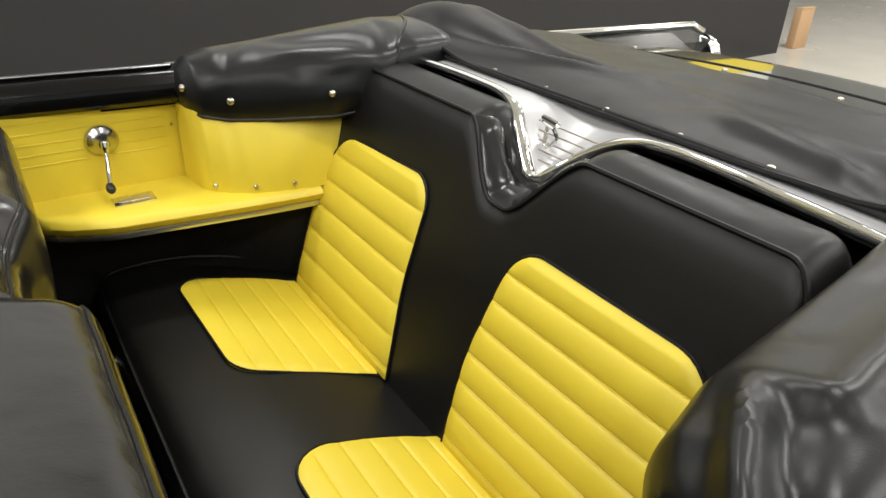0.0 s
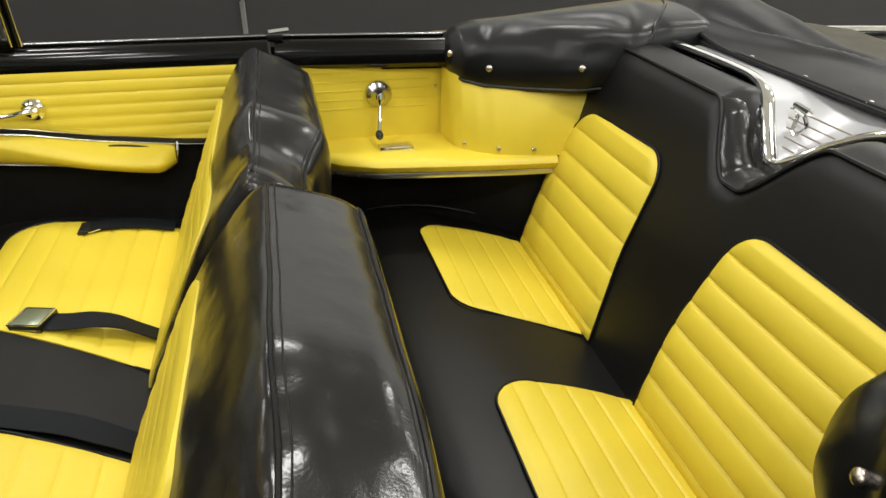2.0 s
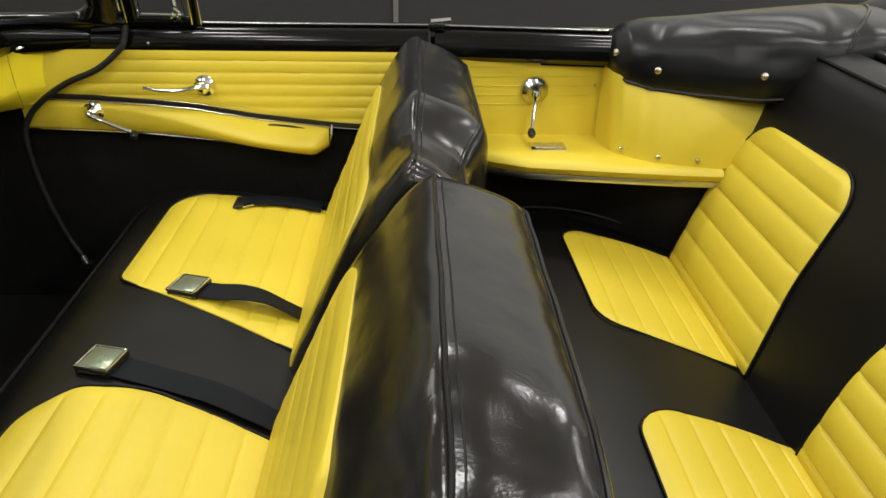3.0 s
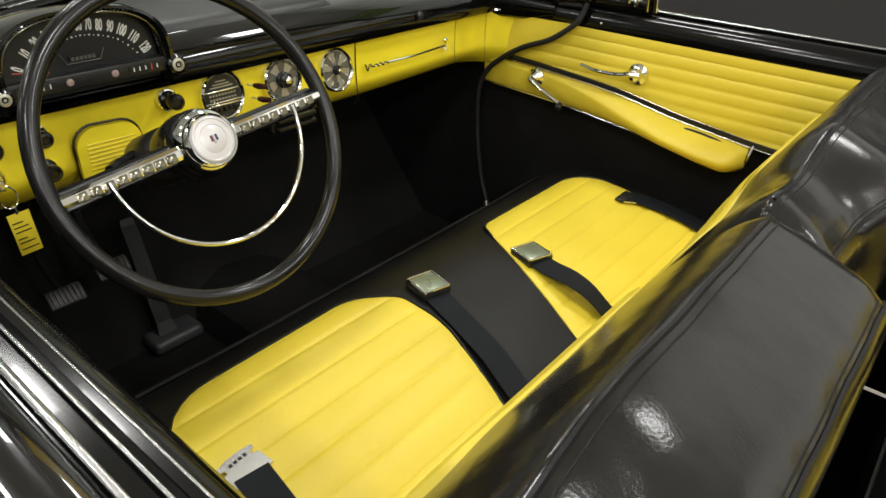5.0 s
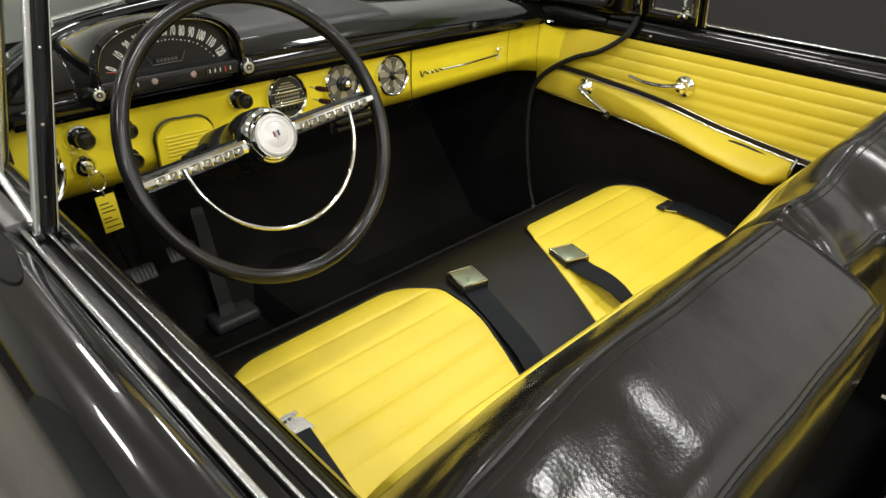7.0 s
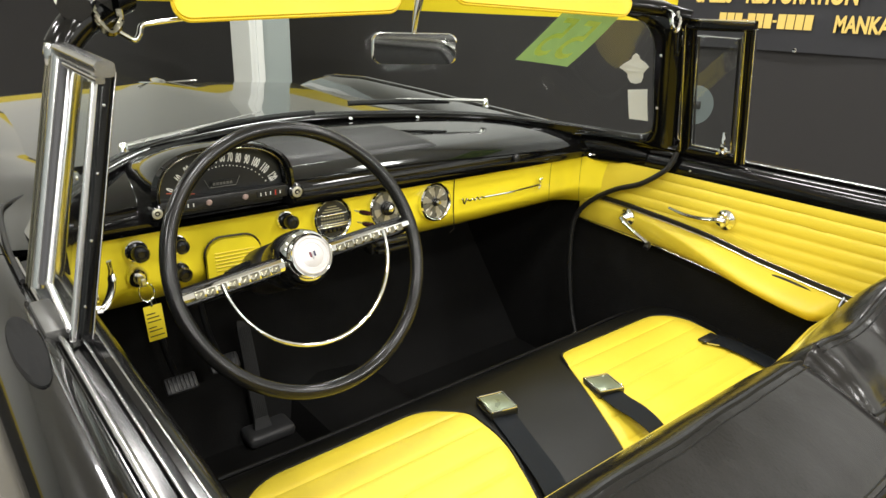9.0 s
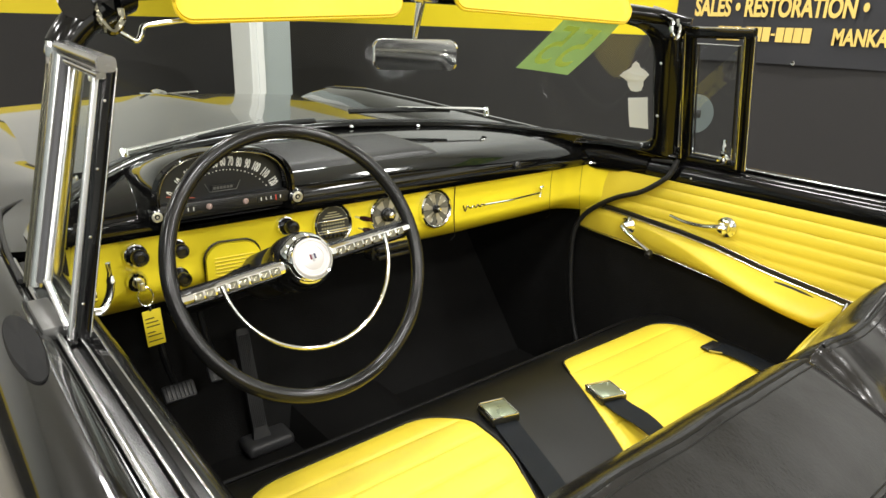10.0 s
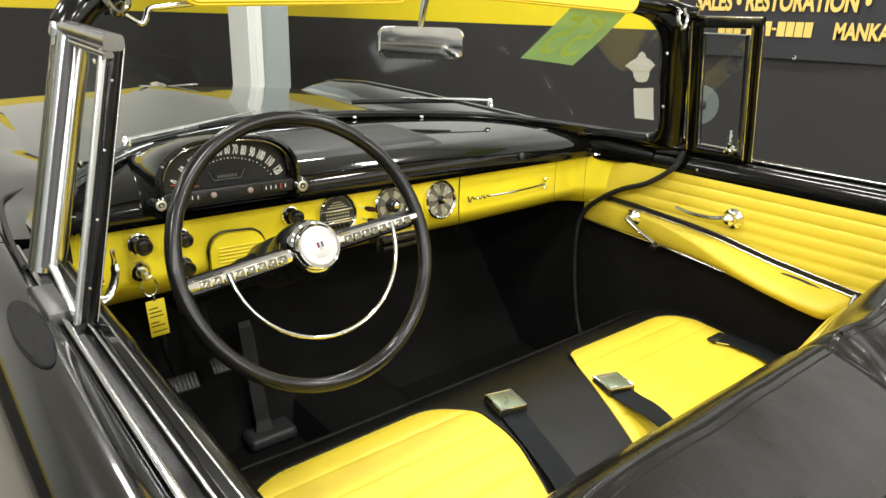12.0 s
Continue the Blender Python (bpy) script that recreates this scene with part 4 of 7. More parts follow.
def quarter_trim():
    q = thing("quarter_trim", "yellow rear side trim panel with armrest ledge and window crank", "side trim", (0.75, -0.6, 0.5))

    def side(u, v):
        return (0.768, lerp(-0.27, -0.70, u), lerp(0.80, 1.018, v))
    part("side_panel", sheet(side, 10, 8, 0.02, away=(1, 0, 0)), M_yellow, q, "flat yellow vinyl side panel")
    for k in range(5):
        z = 0.90 + 0.024 * k
        part("stitch_line", tube([(0.7665, -0.28, z), (0.7665, -0.66, z)], 0.0005, 4), M_yellow, q)

    def inner(y):
        return interp(y, [-0.95, -0.85, -0.75, -0.62, -0.49, -0.40, -0.36, -0.345, -0.335], [0.520, 0.528, 0.540, 0.557, 0.575, 0.612, 0.645, 0.68, 0.72])

    rings = []
    for i in range(41):
        y = lerp(-0.333, -0.95, (i / 40) ** 1.4)
        xi = inner(y)
        rings.append([Vector((x, y, z)) for x, z in ((0.77, 0.815), (lerp(xi, 0.77, 0.35), 0.818), (xi + 0.02, 0.817), (xi + 0.006, 0.811), (xi, 0.801), (xi + 0.008, 0.785), (xi + 0.024, 0.777), (0.77, 0.777))])
    part("armrest_ledge", loft(rings), M_yellow, q, "padded yellow armrest ledge with rounded front")
    part("chrome_rail", tube([(inner(lerp(-0.345, -0.95, i / 40)) + 0.024, lerp(-0.345, -0.95, i / 40), 0.771) for i in range(41)], 0.0080, 8, flat=1.2), M_brushed, q, "polished metal rail under the ledge")

    def low(u, v):
        y = lerp(-0.30, -1.0, u)
        return (interp(y, [-1.0, -0.90, -0.80, -0.68, -0.55, -0.30], [0.555, 0.60, 0.69, 0.77, 0.80, 0.80]), y, lerp(0.32, 0.778, v))
    part("lower_panel", sheet(low, 24, 8, 0.012, away=(1, 0, 0)), M_carpet, q, "black lower side panel")

    def bulge_x(y):
        return interp(y, [-1.15, -1.05, -0.92, -0.85, -0.79, -0.75, -0.715, -0.703, -0.695, -0.690], [0.525, 0.533, 0.545, 0.558, 0.577, 0.601, 0.635, 0.660, 0.705, 0.767])

    def bulge(u, v):
        y = -0.690 - 0.46 * u ** 1.6
        lean = 0.012 * math.sin(math.pi * v)
        return (bulge_x(y) - 0.006 - lean * min(1, u * 6) + 0.055 * v * min(1, 3 * u), y, lerp(0.816, 1.005, v))
    part("bulge_panel", sheet(bulge, 60, 12, 0.012, away=(1, 0, 0)), M_yellow, q, "curved yellow vinyl panel")
    for y in (-0.722, -0.800, -0.888):
        m = axis_matrix((bulge_x(y) - 0.0075, y, 0.833), (-1, 0.25, 0))
        part("stud", lathe([(0.0, 0.005), (0.004, 0.0045), (0.006, 0.002), (0.0065, -0.001), (0, -0.001)], m, 12), M_brushed, q, "small chrome stud")
    for y, z in ((-0.345, 0.955), (-0.676, 0.95)):
        part("stud", lathe([(0.0, 0.004), (0.003, 0.0035), (0.0045, 0.001), (0, -0.001)], axis_matrix((0.766, y, z), (-1, 0, 0)), 10), M_brushed, q)
    # window crank
    m = axis_matrix((0.766, -0.519, 0.937), (-1, 0, 0))
    k = part("crank_rosette", lathe([(0.036, 0.0), (0.036, 0.004), (0.032, 0.009), (0.023, 0.016), (0.017, 0.026), (0.012, 0.036), (0, 0.038)], m, 32), M_trim, q, "round chrome crank base")
    part("crank_arm", tube(smooth_line([(0.728, -0.519, 0.942), (0.720, -0.517, 0.917), (0.706, -0.512, 0.886), (0.688, -0.508, 0.860)], 16), [0.009] * 4 + [0.0055] * 13, 10), M_chrome, k)
    part("crank_knob", lathe([(0.0, -0.012), (0.007, -0.012), (0.010, -0.004), (0.0105, 0.006), (0.007, 0.013), (0, 0.014)], axis_matrix((0.680, -0.506, 0.852), (-0.8, 0, -0.25)), 14), M_satin, k, "small black crank knob")
    # ashtray let into the ledge
    t = part("ashtray", box(0.642, 0.692, -0.592, -0.502, 0.817, 0.824, bevel=0.002), M_chrome, q, "small chrome ashtray lid in the ledge")
    part("ashtray_recess", box(0.654, 0.680, -0.582, -0.513, 0.8225, 0.8255), M_brushed, t)
    sill(q, 1, -0.70, -0.262, drop=0.006)
    part("lock_striker", box(0.775, 0.83, -0.285, -0.245, 1.078, 1.098, bevel=0.004), M_garnish, q, "black window lock plate")
    part("lock_pin", tube([(0.79, -0.25, 1.10), (0.80, -0.30, 1.103)], 0.006, 8), M_chrome, q)
    snap_button(q, (0.766, -0.345, 1.050), (-1, 0, 0.2), 0.0055)


quarter_trim()


# ---------------------------------------------------------------- body shell
SKIN = [(0.828, 1.070), (0.829, 1.078), (0.836, 1.083), (0.848, 1.0845), (0.862, 1.082), (0.878, 1.074), (0.892, 1.061), (0.904, 1.044), (0.914, 1.022), (0.930, 0.998), (0.968, 0.94), (0.998, 0.84), (1.010, 0.70), (1.00, 0.55), (0.92, 0.40), (0.88, 0.34)]


def skin_rings(s, ys, grow=None):
    rings = []
    for y in ys:
        g = grow(y) if grow else (0.0, 0.0)
        outer = [Vector((mirror_x(x + (max(0.0, 0.020 * (1 - k / 6)) if s > 0 else 0.0) + sill_in(y, s) * max(0.0, (z - 0.6) / 0.48) + g[0], s), y, z + g[1] * max(0.0, (z - 0.7) / 0.38))) for k, (x, z) in enumerate(SKIN)]
        inner = [Vector((mirror_x(x + sill_in(y, s) * max(0.0, (z - 0.6) / 0.48), s), y, z + g[1] * max(0.0, (z - 0.7) / 0.38) - (0.03 if g[1] < 0 else 0.0))) for x, z in ((0.84, 0.36), (0.82, 0.7), (0.822, 1.05))]
        rings.append(outer + inner)
    return rings


def front_grow(y):
    return (interp(y, [0.6, 0.9, 1.3, 2.6], [0.0, 0.0, -0.02, -0.04]), interp(y, [0.6, 0.9, 1.3, 1.7, 2.1, 2.4, 2.6], [0.0, 0.0, 0.02, 0.035, 0.045, 0.03, -0.04]))


def rear_grow(y):
    return (interp(-y, [1.0, 1.6, 2.6, 2.78, 2.83], [0.0, 0.0, 0.02, 0.02, -0.03]), interp(-y, [0.8, 1.3, 1.9, 2.3, 2.77, 2.83], [0.0, -0.02, -0.047, -0.062, -0.078, -0.13]))


def car_body():
    c = thing("car_body", "glossy black convertible car body", "car", (0, 0, 0.3))
    for s in (1, -1):
        part("door_skin", loft(skin_rings(s, [lerp(-0.245, 0.62, i / 10) for i in range(11)])), M_paint, c, "glossy black outer door skin")
        f = part("front_fender", loft(skin_rings(s, [lerp(0.626, 2.62, i / 30) for i in range(31)], front_grow)), M_paint, c, "glossy black front fender")
        r = part("rear_fender", loft(skin_rings(s, [lerp(-0.251, -2.83, i / 44) for i in range(45)], rear_grow)), M_paint, c, "glossy black rear fender")

        def fender_top(u, v):
            y = lerp(0.66, 2.60, u)
            gx, gz = front_grow(y)
            inner = interp(y, [0.66, 0.76, 0.85, 1.0, 1.22], [0.77, 0.73, 0.69, 0.64, 0.62])
            return (mirror_x(lerp(inner, 0.853 + gx, v), s), y, 1.078 + gz * 0.97 - 0.045 * (1 - v) ** 1.6 * min(1, max(0, (y - 1.1) / 0.3)) - 0.01 * (1 - v))
        part("fender_crown", sheet(fender_top, 40, 10, 0.01, away=(0, 0, -1)), M_paint, f)

        def deck_edge(u, v):
            y = lerp(-1.45, -2.60, u)
            gx, gz = rear_grow(y)
            return (mirror_x(lerp(0.58, 0.852 + sill_in(y, s) + gx, v), s), y, 1.075 + gz - 0.09 * math.sin(math.pi * 0.5 * (1 - v)))
        part("fender_crown", sheet(deck_edge, 30, 10, 0.01, away=(0, 0, -1)), M_paint, r)
        part("fin_moulding", tube([(mirror_x(0.856 + sill_in(y, s) + rear_grow(y)[0], s), y, 1.085 + rear_grow(y)[1]) for y in [lerp(-1.6, -2.80, i / 24) for i in range(25)]], 0.016, 10, flat=0.8), M_chrome, r, "chrome moulding along the rear fender")
        part("tail_bezel", lathe([(0.075, 0.0), (0.085, 0.02), (0.082, 0.05), (0.065, 0.06), (0.0, 0.058)], axis_matrix((mirror_x(0.865, s), -2.80, 0.88), (0, -1, 0)), 28), M_chrome, r, "round chrome tail lamp bezel")
        sill(c if s < 0 else r, s, *((-0.70, -0.262) if s < 0 else (-1.5, -1.2)))

    for line in ([(-0.750, 0.49, 1.0845), (-0.746, 0.62, 1.084), (-0.737, 0.753, 1.082), (-0.722, 0.888, 1.079), (-0.700, 0.94, 1.077), (-0.674, 0.981, 1.074)], [(-0.674, 0.981, 1.074), (-0.664, 1.15, 1.073), (-0.655, 1.30, 1.074), (-0.650, 1.517, 1.076)]):
        part("panel_gap", tube(smooth_line(line, 30), 0.0036, 8), M_rubber, c, "dark gap between the panels")

    def hood(u, v):
        x = lerp(-0.66, 0.72, u)
        y = lerp(1.19, 2.78, v)
        w = (x - 0.06) / 0.69
        z = 1.088 + 0.006 * v - 0.020 * w * w + 0.008 * math.exp(-(w / 0.16) ** 2) * (0.4 + v) - 0.02 * max(0, (v - 0.55) / 0.45) ** 2 - 0.10 * max(0, (v - 0.88) / 0.12) ** 2 - 0.008 * v * w * w
        return (x, y, z)
    h = part("hood", sheet(hood, 50, 40, 0.01, away=(0, 0, -1)), M_paint, c, "glossy black hood reflecting the ceiling")

    def cowl(u, v):
        w = 2 * u - 1
        base = glass_base(u)
        y = lerp(base.y - 0.01, 1.195, v) if base.y < 1.19 else 1.19
        return (lerp(base.x, lerp(-0.70, 0.76, u), v), lerp(base.y - 0.005, 1.20, v), lerp(base.z - 0.005, 1.088 - 0.055 * w * w, v))
    part("cowl", sheet(cowl, 40, 8, 0.01, away=(0, 0, -1)), M_paint, c)

    def trunk(u, v):
        x, y = lerp(-0.62, 0.66, u), lerp(-1.90, -2.50, v)
        w = (x - 0.02) / 0.64
        return (x, y, 1.046 - 0.025 * v - 0.03 * w * w - 0.20 * max(0, (v - 0.72) / 0.28) ** 2)
    part("trunk_lid", sheet(trunk, 40, 24, 0.01, away=(0, 0, -1)), M_paint, c, "glossy black trunk lid")
    part("panel_gap", tube([Vector(trunk(i / 30, 0.40)) + Vector((0, 0, 0.001)) for i in range(31)], 0.003, 6), M_rubber, c, "thin dark gap in the trunk lid")

    def under_deck(u, v):
        return (lerp(-0.62, 0.66, u), lerp(-1.16, -1.95, v), 0.98)
    part("deck_base", sheet(under_deck, 4, 4, 0.02, away=(0, 0, -1)), M_satin, c)
    part("floor_pan", box(-0.76, 0.80, -1.2, 1.32, 0.26, 0.31), M_carpet, c, "black carpeted car floor")

    def toe(u, v):
        return (lerp(-0.76, 0.80, u), lerp(1.02, 1.36, v), lerp(0.31, 0.72, v))
    part("toe_board", sheet(toe, 4, 4, 0.03, away=(0, 1, -1)), M_carpet, c, "black carpeted toe board")
    part("firewall", box(-0.70, 0.76, 1.34, 1.38, 0.62, 1.03), M_carpet, c)
    part("tunnel", loft([[Vector((x, y, z)) for x, z in ((-0.14, 0.30), (-0.10, 0.37), (0.0, 0.40), (0.12, 0.39), (0.18, 0.36), (0.22, 0.30))] for y in (-0.4, 0.5, 1.0, 1.3)]), M_carpet, c, "carpeted transmission hump")
    for s in (1, -1):
        part("kick_panel", box(*sorted((mirror_x(0.79, s), mirror_x(0.77, s))), 0.60, 1.34, 0.30, 1.02), M_carpet, c)
    part("pillar_panel", box(0.782, 0.802, -0.33, -0.20, 0.30, 1.00), M_carpet, c, "black panel between door and side trim")
    part("seat_riser", box(-0.6, 0.64, -0.25, 0.38, 0.30, 0.45), M_carpet, c)
    part("rear_riser", box(-0.74, 0.76, -0.98, -0.52, 0.30, 0.42), M_carpet, c)
    part("rear_bulkhead", box(-0.70, 0.72, -1.16, -1.12, 0.30, 0.98), M_satin, c)
    # closing panels at both ends
    for y0, y1, top in ((2.70, 2.78, 0.98), (-2.62, -2.52, 0.90)):
        part("end_panel", box(-0.80, 0.88, min(y0, y1), max(y0, y1), 0.36, top, bevel=0.03, segs=3), M_paint, c, "glossy black end panel")
    part("rear_deck_panel", box(-0.74, 0.82, -2.55, -1.9, 0.84, 0.95, bevel=0.02), M_paint, c)
    part("underbody", box(-0.76, 0.84, -2.5, 2.7, 0.22, 0.26), M_satin, c)
    for s in (1, -1):
        for y in (1.62, -1.55):
            m = axis_matrix((mirror_x(0.80, s), y, 0.335), (s, 0, 0))
            wh = part("wheel", lathe([(0.205, -0.09), (0.20, -0.03), (0.19, 0.03), (0.15, 0.05), (0.06, 0.06), (0.0, 0.06)], m, 32), M_brushed, c, "steel wheel with hub cap")
            part("tyre", lathe([(0.20, -0.09), (0.28, -0.10), (0.325, -0.085), (0.335, -0.06), (0.335, 0.06), (0.325, 0.085), (0.28, 0.10), (0.20, 0.09), (0.195, 0.0)], m, 40), M_rubber, wh, "black rubber tyre")
    # hood ornament: a low winged shape
    o = part("ornament_body", loft([[Vector((0.10 + 0.022 * r * math.cos(a), y, 1.082 + h0 + 0.016 * r * math.sin(a))) for a in [math.pi * 2 * k / 12 for k in range(12)]] for y, r, h0 in ((2.52, 0.25, 0.004), (2.58, 0.9, 0.004), (2.66, 1.0, 0.004), (2.74, 0.5, 0.0), (2.78, 0.1, -0.004))]), M_chrome, h, "chrome winged hood ornament")
    for s in (1, -1):
        part("ornament_wing", loft([[Vector((0.10 + s * w, y0 - 0.012, 1.086 + lift)), Vector((0.10 + s * w, y0, 1.091 + lift)), Vector((0.10 + s * w, y0 + 0.05 - w * 0.2, 1.085 + lift))] for w, y0, lift in ((0.01, 2.58, 0.0), (0.06, 2.55, 0.006), (0.12, 2.50, 0.014))]), M_chrome, h)
    return c


# ---------------------------------------------------------------- windshield
GLASS_BASE = [(-0.715, 0.50, 1.10), (-0.665, 0.72, 1.115), (-0.46, 0.98, 1.135), (-0.20, 1.11, 1.142), (0.025, 1.15, 1.145), (0.25, 1.11, 1.142), (0.51, 0.98, 1.135), (0.715, 0.72, 1.115), (0.765, 0.50, 1.10)]
GLASS_TOP = [(-0.645, 0.48, 1.42), (-0.60, 0.56, 1.44), (-0.42, 0.66, 1.455), (-0.20, 0.70, 1.462), (0.025, 0.715, 1.465), (0.25, 0.70, 1.462), (0.47, 0.66, 1.455), (0.65, 0.56, 1.44), (0.695, 0.48, 1.42)]
BASE_LINE = smooth_line(GLASS_BASE, 160)
TOP_LINE = smooth_line(GLASS_TOP, 160)


def glass_base(u):
    return BASE_LINE[round(u * 160)].copy()


def on_glass(u, v, out=0.0):
    i = max(0.0, min(159.999, u * 160))
    a, f = int(i), i - int(i)
    b, t = BASE_LINE[a].lerp(BASE_LINE[a + 1], f), TOP_LINE[a].lerp(TOP_LINE[a + 1], f)
    p = b.lerp(t, v)
    along = BASE_LINE[a + 1] - BASE_LINE[a]
    nrm = along.cross(t - b).normalized()
    if nrm.y > 0:
        nrm = -nrm
    return p + nrm * out


car_body()


# the driver's post bends over into the header
BEND = [(-0.667, 0.475, 1.370), (-0.651, 0.480, 1.395), (-0.631, 0.490, 1.413), (-0.603, 0.510, 1.429), (-0.571, 0.530, 1.442)]


def windshield():
    w = thing("windshield", "wraparound windshield with black garnish and chrome posts", "windshield", (0.025, 0.9, 1.1))
    g = part("pane", sheet(lambda u, v: on_glass(u, v), 80, 14), M_glass, w, "clear curved glass")
    g.visible_shadow = False
    part("base_garnish", tube([p + Vector((0, -0.014, -0.004)) for p in BASE_LINE[::2]], 0.014, 10, flat=0.8), M_garnish, w, "glossy black lower garnish")
    part("base_rubber", tube([p + Vector((0, 0.012, 0.0)) for p in BASE_LINE[::2]], 0.010, 8), M_rubber, w)
    part("header_garnish", tube([p + Vector((0, -0.02, 0.008)) for p in TOP_LINE[::2]], 0.020, 10, flat=0.9), M_garnish, w, "glossy black header garnish")
    part("header_chrome", tube([p + Vector((0, 0.012, 0.016)) for p in TOP_LINE[::2]], 0.016, 10), M_chrome, w, "chrome header moulding")
    # inner outline of the black garnish near each post, as (u, v) on the pane
    opening = smooth_line([(0.815, 1.00, 0), (0.845, 0.965, 0), (0.875, 0.935, 0), (0.905, 0.868, 0), (0.928, 0.753, 0), (0.947, 0.498, 0), (0.9625, 0.19, 0), (0.960, 0.110, 0), (0.948, 0.060, 0), (0.925, 0.038, 0), (0.88, 0.026, 0), (0.84, 0.0, 0)], 88)
    rim = smooth_line([(0.815, 1.03, 0), (0.86, 1.03, 0), (0.91, 1.03, 0), (0.96, 1.03, 0), (0.9999, 0.97, 0), (0.9999, 0.60, 0), (0.9999, 0.25, 0), (0.9999, 0.08, 0), (0.9999, -0.02, 0), (0.97, -0.03, 0), (0.90, -0.03, 0), (0.84, -0.03, 0)], 88)
    for s in (1, -1):
        b, t = (BASE_LINE[-1], TOP_LINE[-1]) if s > 0 else (BASE_LINE[0], TOP_LINE[0])
        rings = []
        for p, q in zip(opening, rim):
            ring = []
            if s < 0:
                p = Vector((lerp(p.x, q.x, 0.72), p.y, 0))
            for f, lift in ((1.0, -0.002), (1.0, 0.010), (0.8, 0.021), (0.45, 0.026), (0.18, 0.023), (0.04, 0.014), (0.0, 0.004), (0.02, -0.002)):
                u, v = lerp(p.x, q.x, f), lerp(p.y, q.y, f)
                ring.append(on_glass(u if s > 0 else 1 - u, v, lift if s > 0 else lift * 0.45))
            rings.append(ring)
        part("post_garnish", loft(rings), M_garnish, w, "glossy black inner post garnish")
        rise = [b.lerp(t, f) for f in (0.0, 0.2, 0.4, 0.6, 0.8, 0.92)]
        outer = [p + Vector((0.0 if s < 0 else 0.034, -0.008 if s < 0 else 0.008, 0)) for p in rise]
        outer = [outer[0] + Vector((0.012 * s, 0.01, -0.03))] + outer + [TOP_LINE[158 if s > 0 else 2] + Vector((0.008 * s, 0.020, 0.006)), TOP_LINE[152 if s > 0 else 8] + Vector((0.002 * s, 0.018, 0.018)), TOP_LINE[144 if s > 0 else 16] + Vector((0, 0.014, 0.020))]
        if s < 0:
            outer = outer[:-4] + [Vector(q) for q in BEND]
        post = smooth_line(outer, 60)
        girth = [0.0175 + 0.004 * max(0.0, (i - 30) / 30) if s < 0 else 0.017 for i in range(61)]
        cut = 38 if s < 0 else 60
        part("post_chrome", tube(post[:cut + 1], girth[:cut + 1], 16, up=Vector((0, 1, 0)), flat=1.0), M_trim if s < 0 else M_chrome, w, "polished chrome windshield post")
        if s < 0:
            part("post_bend", tube(post[cut:], [r + 0.0022 for r in girth[cut:]], 16, up=Vector((0, 1, 0)), flat=1.0), M_garnish, w, "glossy black bend into the header")
        for u, v in ((0.972, 0.33), (0.962, 0.74)):
            p = on_glass(u if s > 0 else 1 - u, v, 0.025)
            part("screw", lathe([(0.0, 0.002), (0.003, 0.0015), (0.004, 0.0), (0, -0.001)], axis_matrix(p, (-s * 0.9, -0.5, 0.1)), 10), M_brushed, w)
        # header latch
        p = TOP_LINE[145 if s > 0 else 15] + Vector((-0.012 * s, -0.045, -0.006))
        l = part("header_latch", loft([[p + Vector((x * 1.0, y, z)) for x, y, z in ((-0.02 * k, -0.014, -0.006), (-0.02 * k, -0.014, 0.012), (-0.014 * k, 0.02, 0.022), (0.014 * k, 0.02, 0.022), (0.02 * k, -0.014, 0.012), (0.02 * k, -0.014, -0.006))] for k in (0.6, 1.0)][:2]), M_garnish if s < 0 else M_chrome, w, "top latch under the header")
        # driver's hook: chrome with its dark reflections put into the colour
        part("latch_hook", tube(smooth_line([p + Vector((0.012 * s, -0.012, 0.012)), p + Vector((0.012 * s, -0.022, -0.010)), p + Vector((-0.002 * s, -0.024, -0.032)), p + Vector((-0.016 * s, -0.020, -0.022)), p + Vector((-0.018 * s, -0.016, -0.004))], 20), 0.005, 8), M_slot if s < 0 else M_chrome, l)
    for u in (0.244, 0.565, 0.662, 0.785):
        p = on_glass(u, 0.0) + Vector((0, -0.030, -0.004))
        part("screw", lathe([(0.0, 0.003), (0.0045, 0.002), (0.006, 0.0), (0, -0.001)], axis_matrix(p, (0, -0.5, 1)), 10), M_brushed, w, "small bright screw")
    # stickers on the glass
    white = surface("white_sticker", (0.78, 0.80, 0.80), 0.5, spread=0.04)
    st = thing("inspection_sticker", "small white rectangular sticker on the windshield", "sticker", on_glass(0.92, 0.3))
    part("paper", sheet(lambda a, c: on_glass(lerp(lerp(0.9172, 0.9515, a), lerp(0.8988, 0.9365, a), c), lerp(lerp(0.161, 0.176, a), lerp(0.398, 0.432, a), c), 0.003), 6, 4, 0.0006, away=(0, -1, 0)), white, st)
    st2 = thing("crest_sticker", "small white crest-shaped sticker on the windshield", "sticker", on_glass(0.9, 0.58))
    half = [(0.0, -1.0), (0.35, -0.92), (0.52, -0.6), (0.55, -0.3), (0.80, -0.05), (1.0, 0.1), (0.75, 0.35), (0.50, 0.50), (0.30, 0.62), (0.22, 0.85), (0.0, 1.0)]
    half += [(-x, z) for x, z in reversed(half[1:-1])]
    crest = [(0.0282 * x - 0.010 * z, 0.021 * x + 0.117 * z) for x, z in half]
    bm = bmesh.new()
    top = [bm.verts.new(on_glass(0.900 + a, 0.575 + b, 0.0036)) for a, b in crest]
    low = [bm.verts.new(on_glass(0.900 + a, 0.575 + b, 0.0030)) for a, b in crest]
    bm.faces.new(top)
    bm.faces.new(list(reversed(low)))
    for i in range(len(top)):
        j = (i + 1) % len(top)
        bm.faces.new((top[i], low[i], low[j], top[j]))
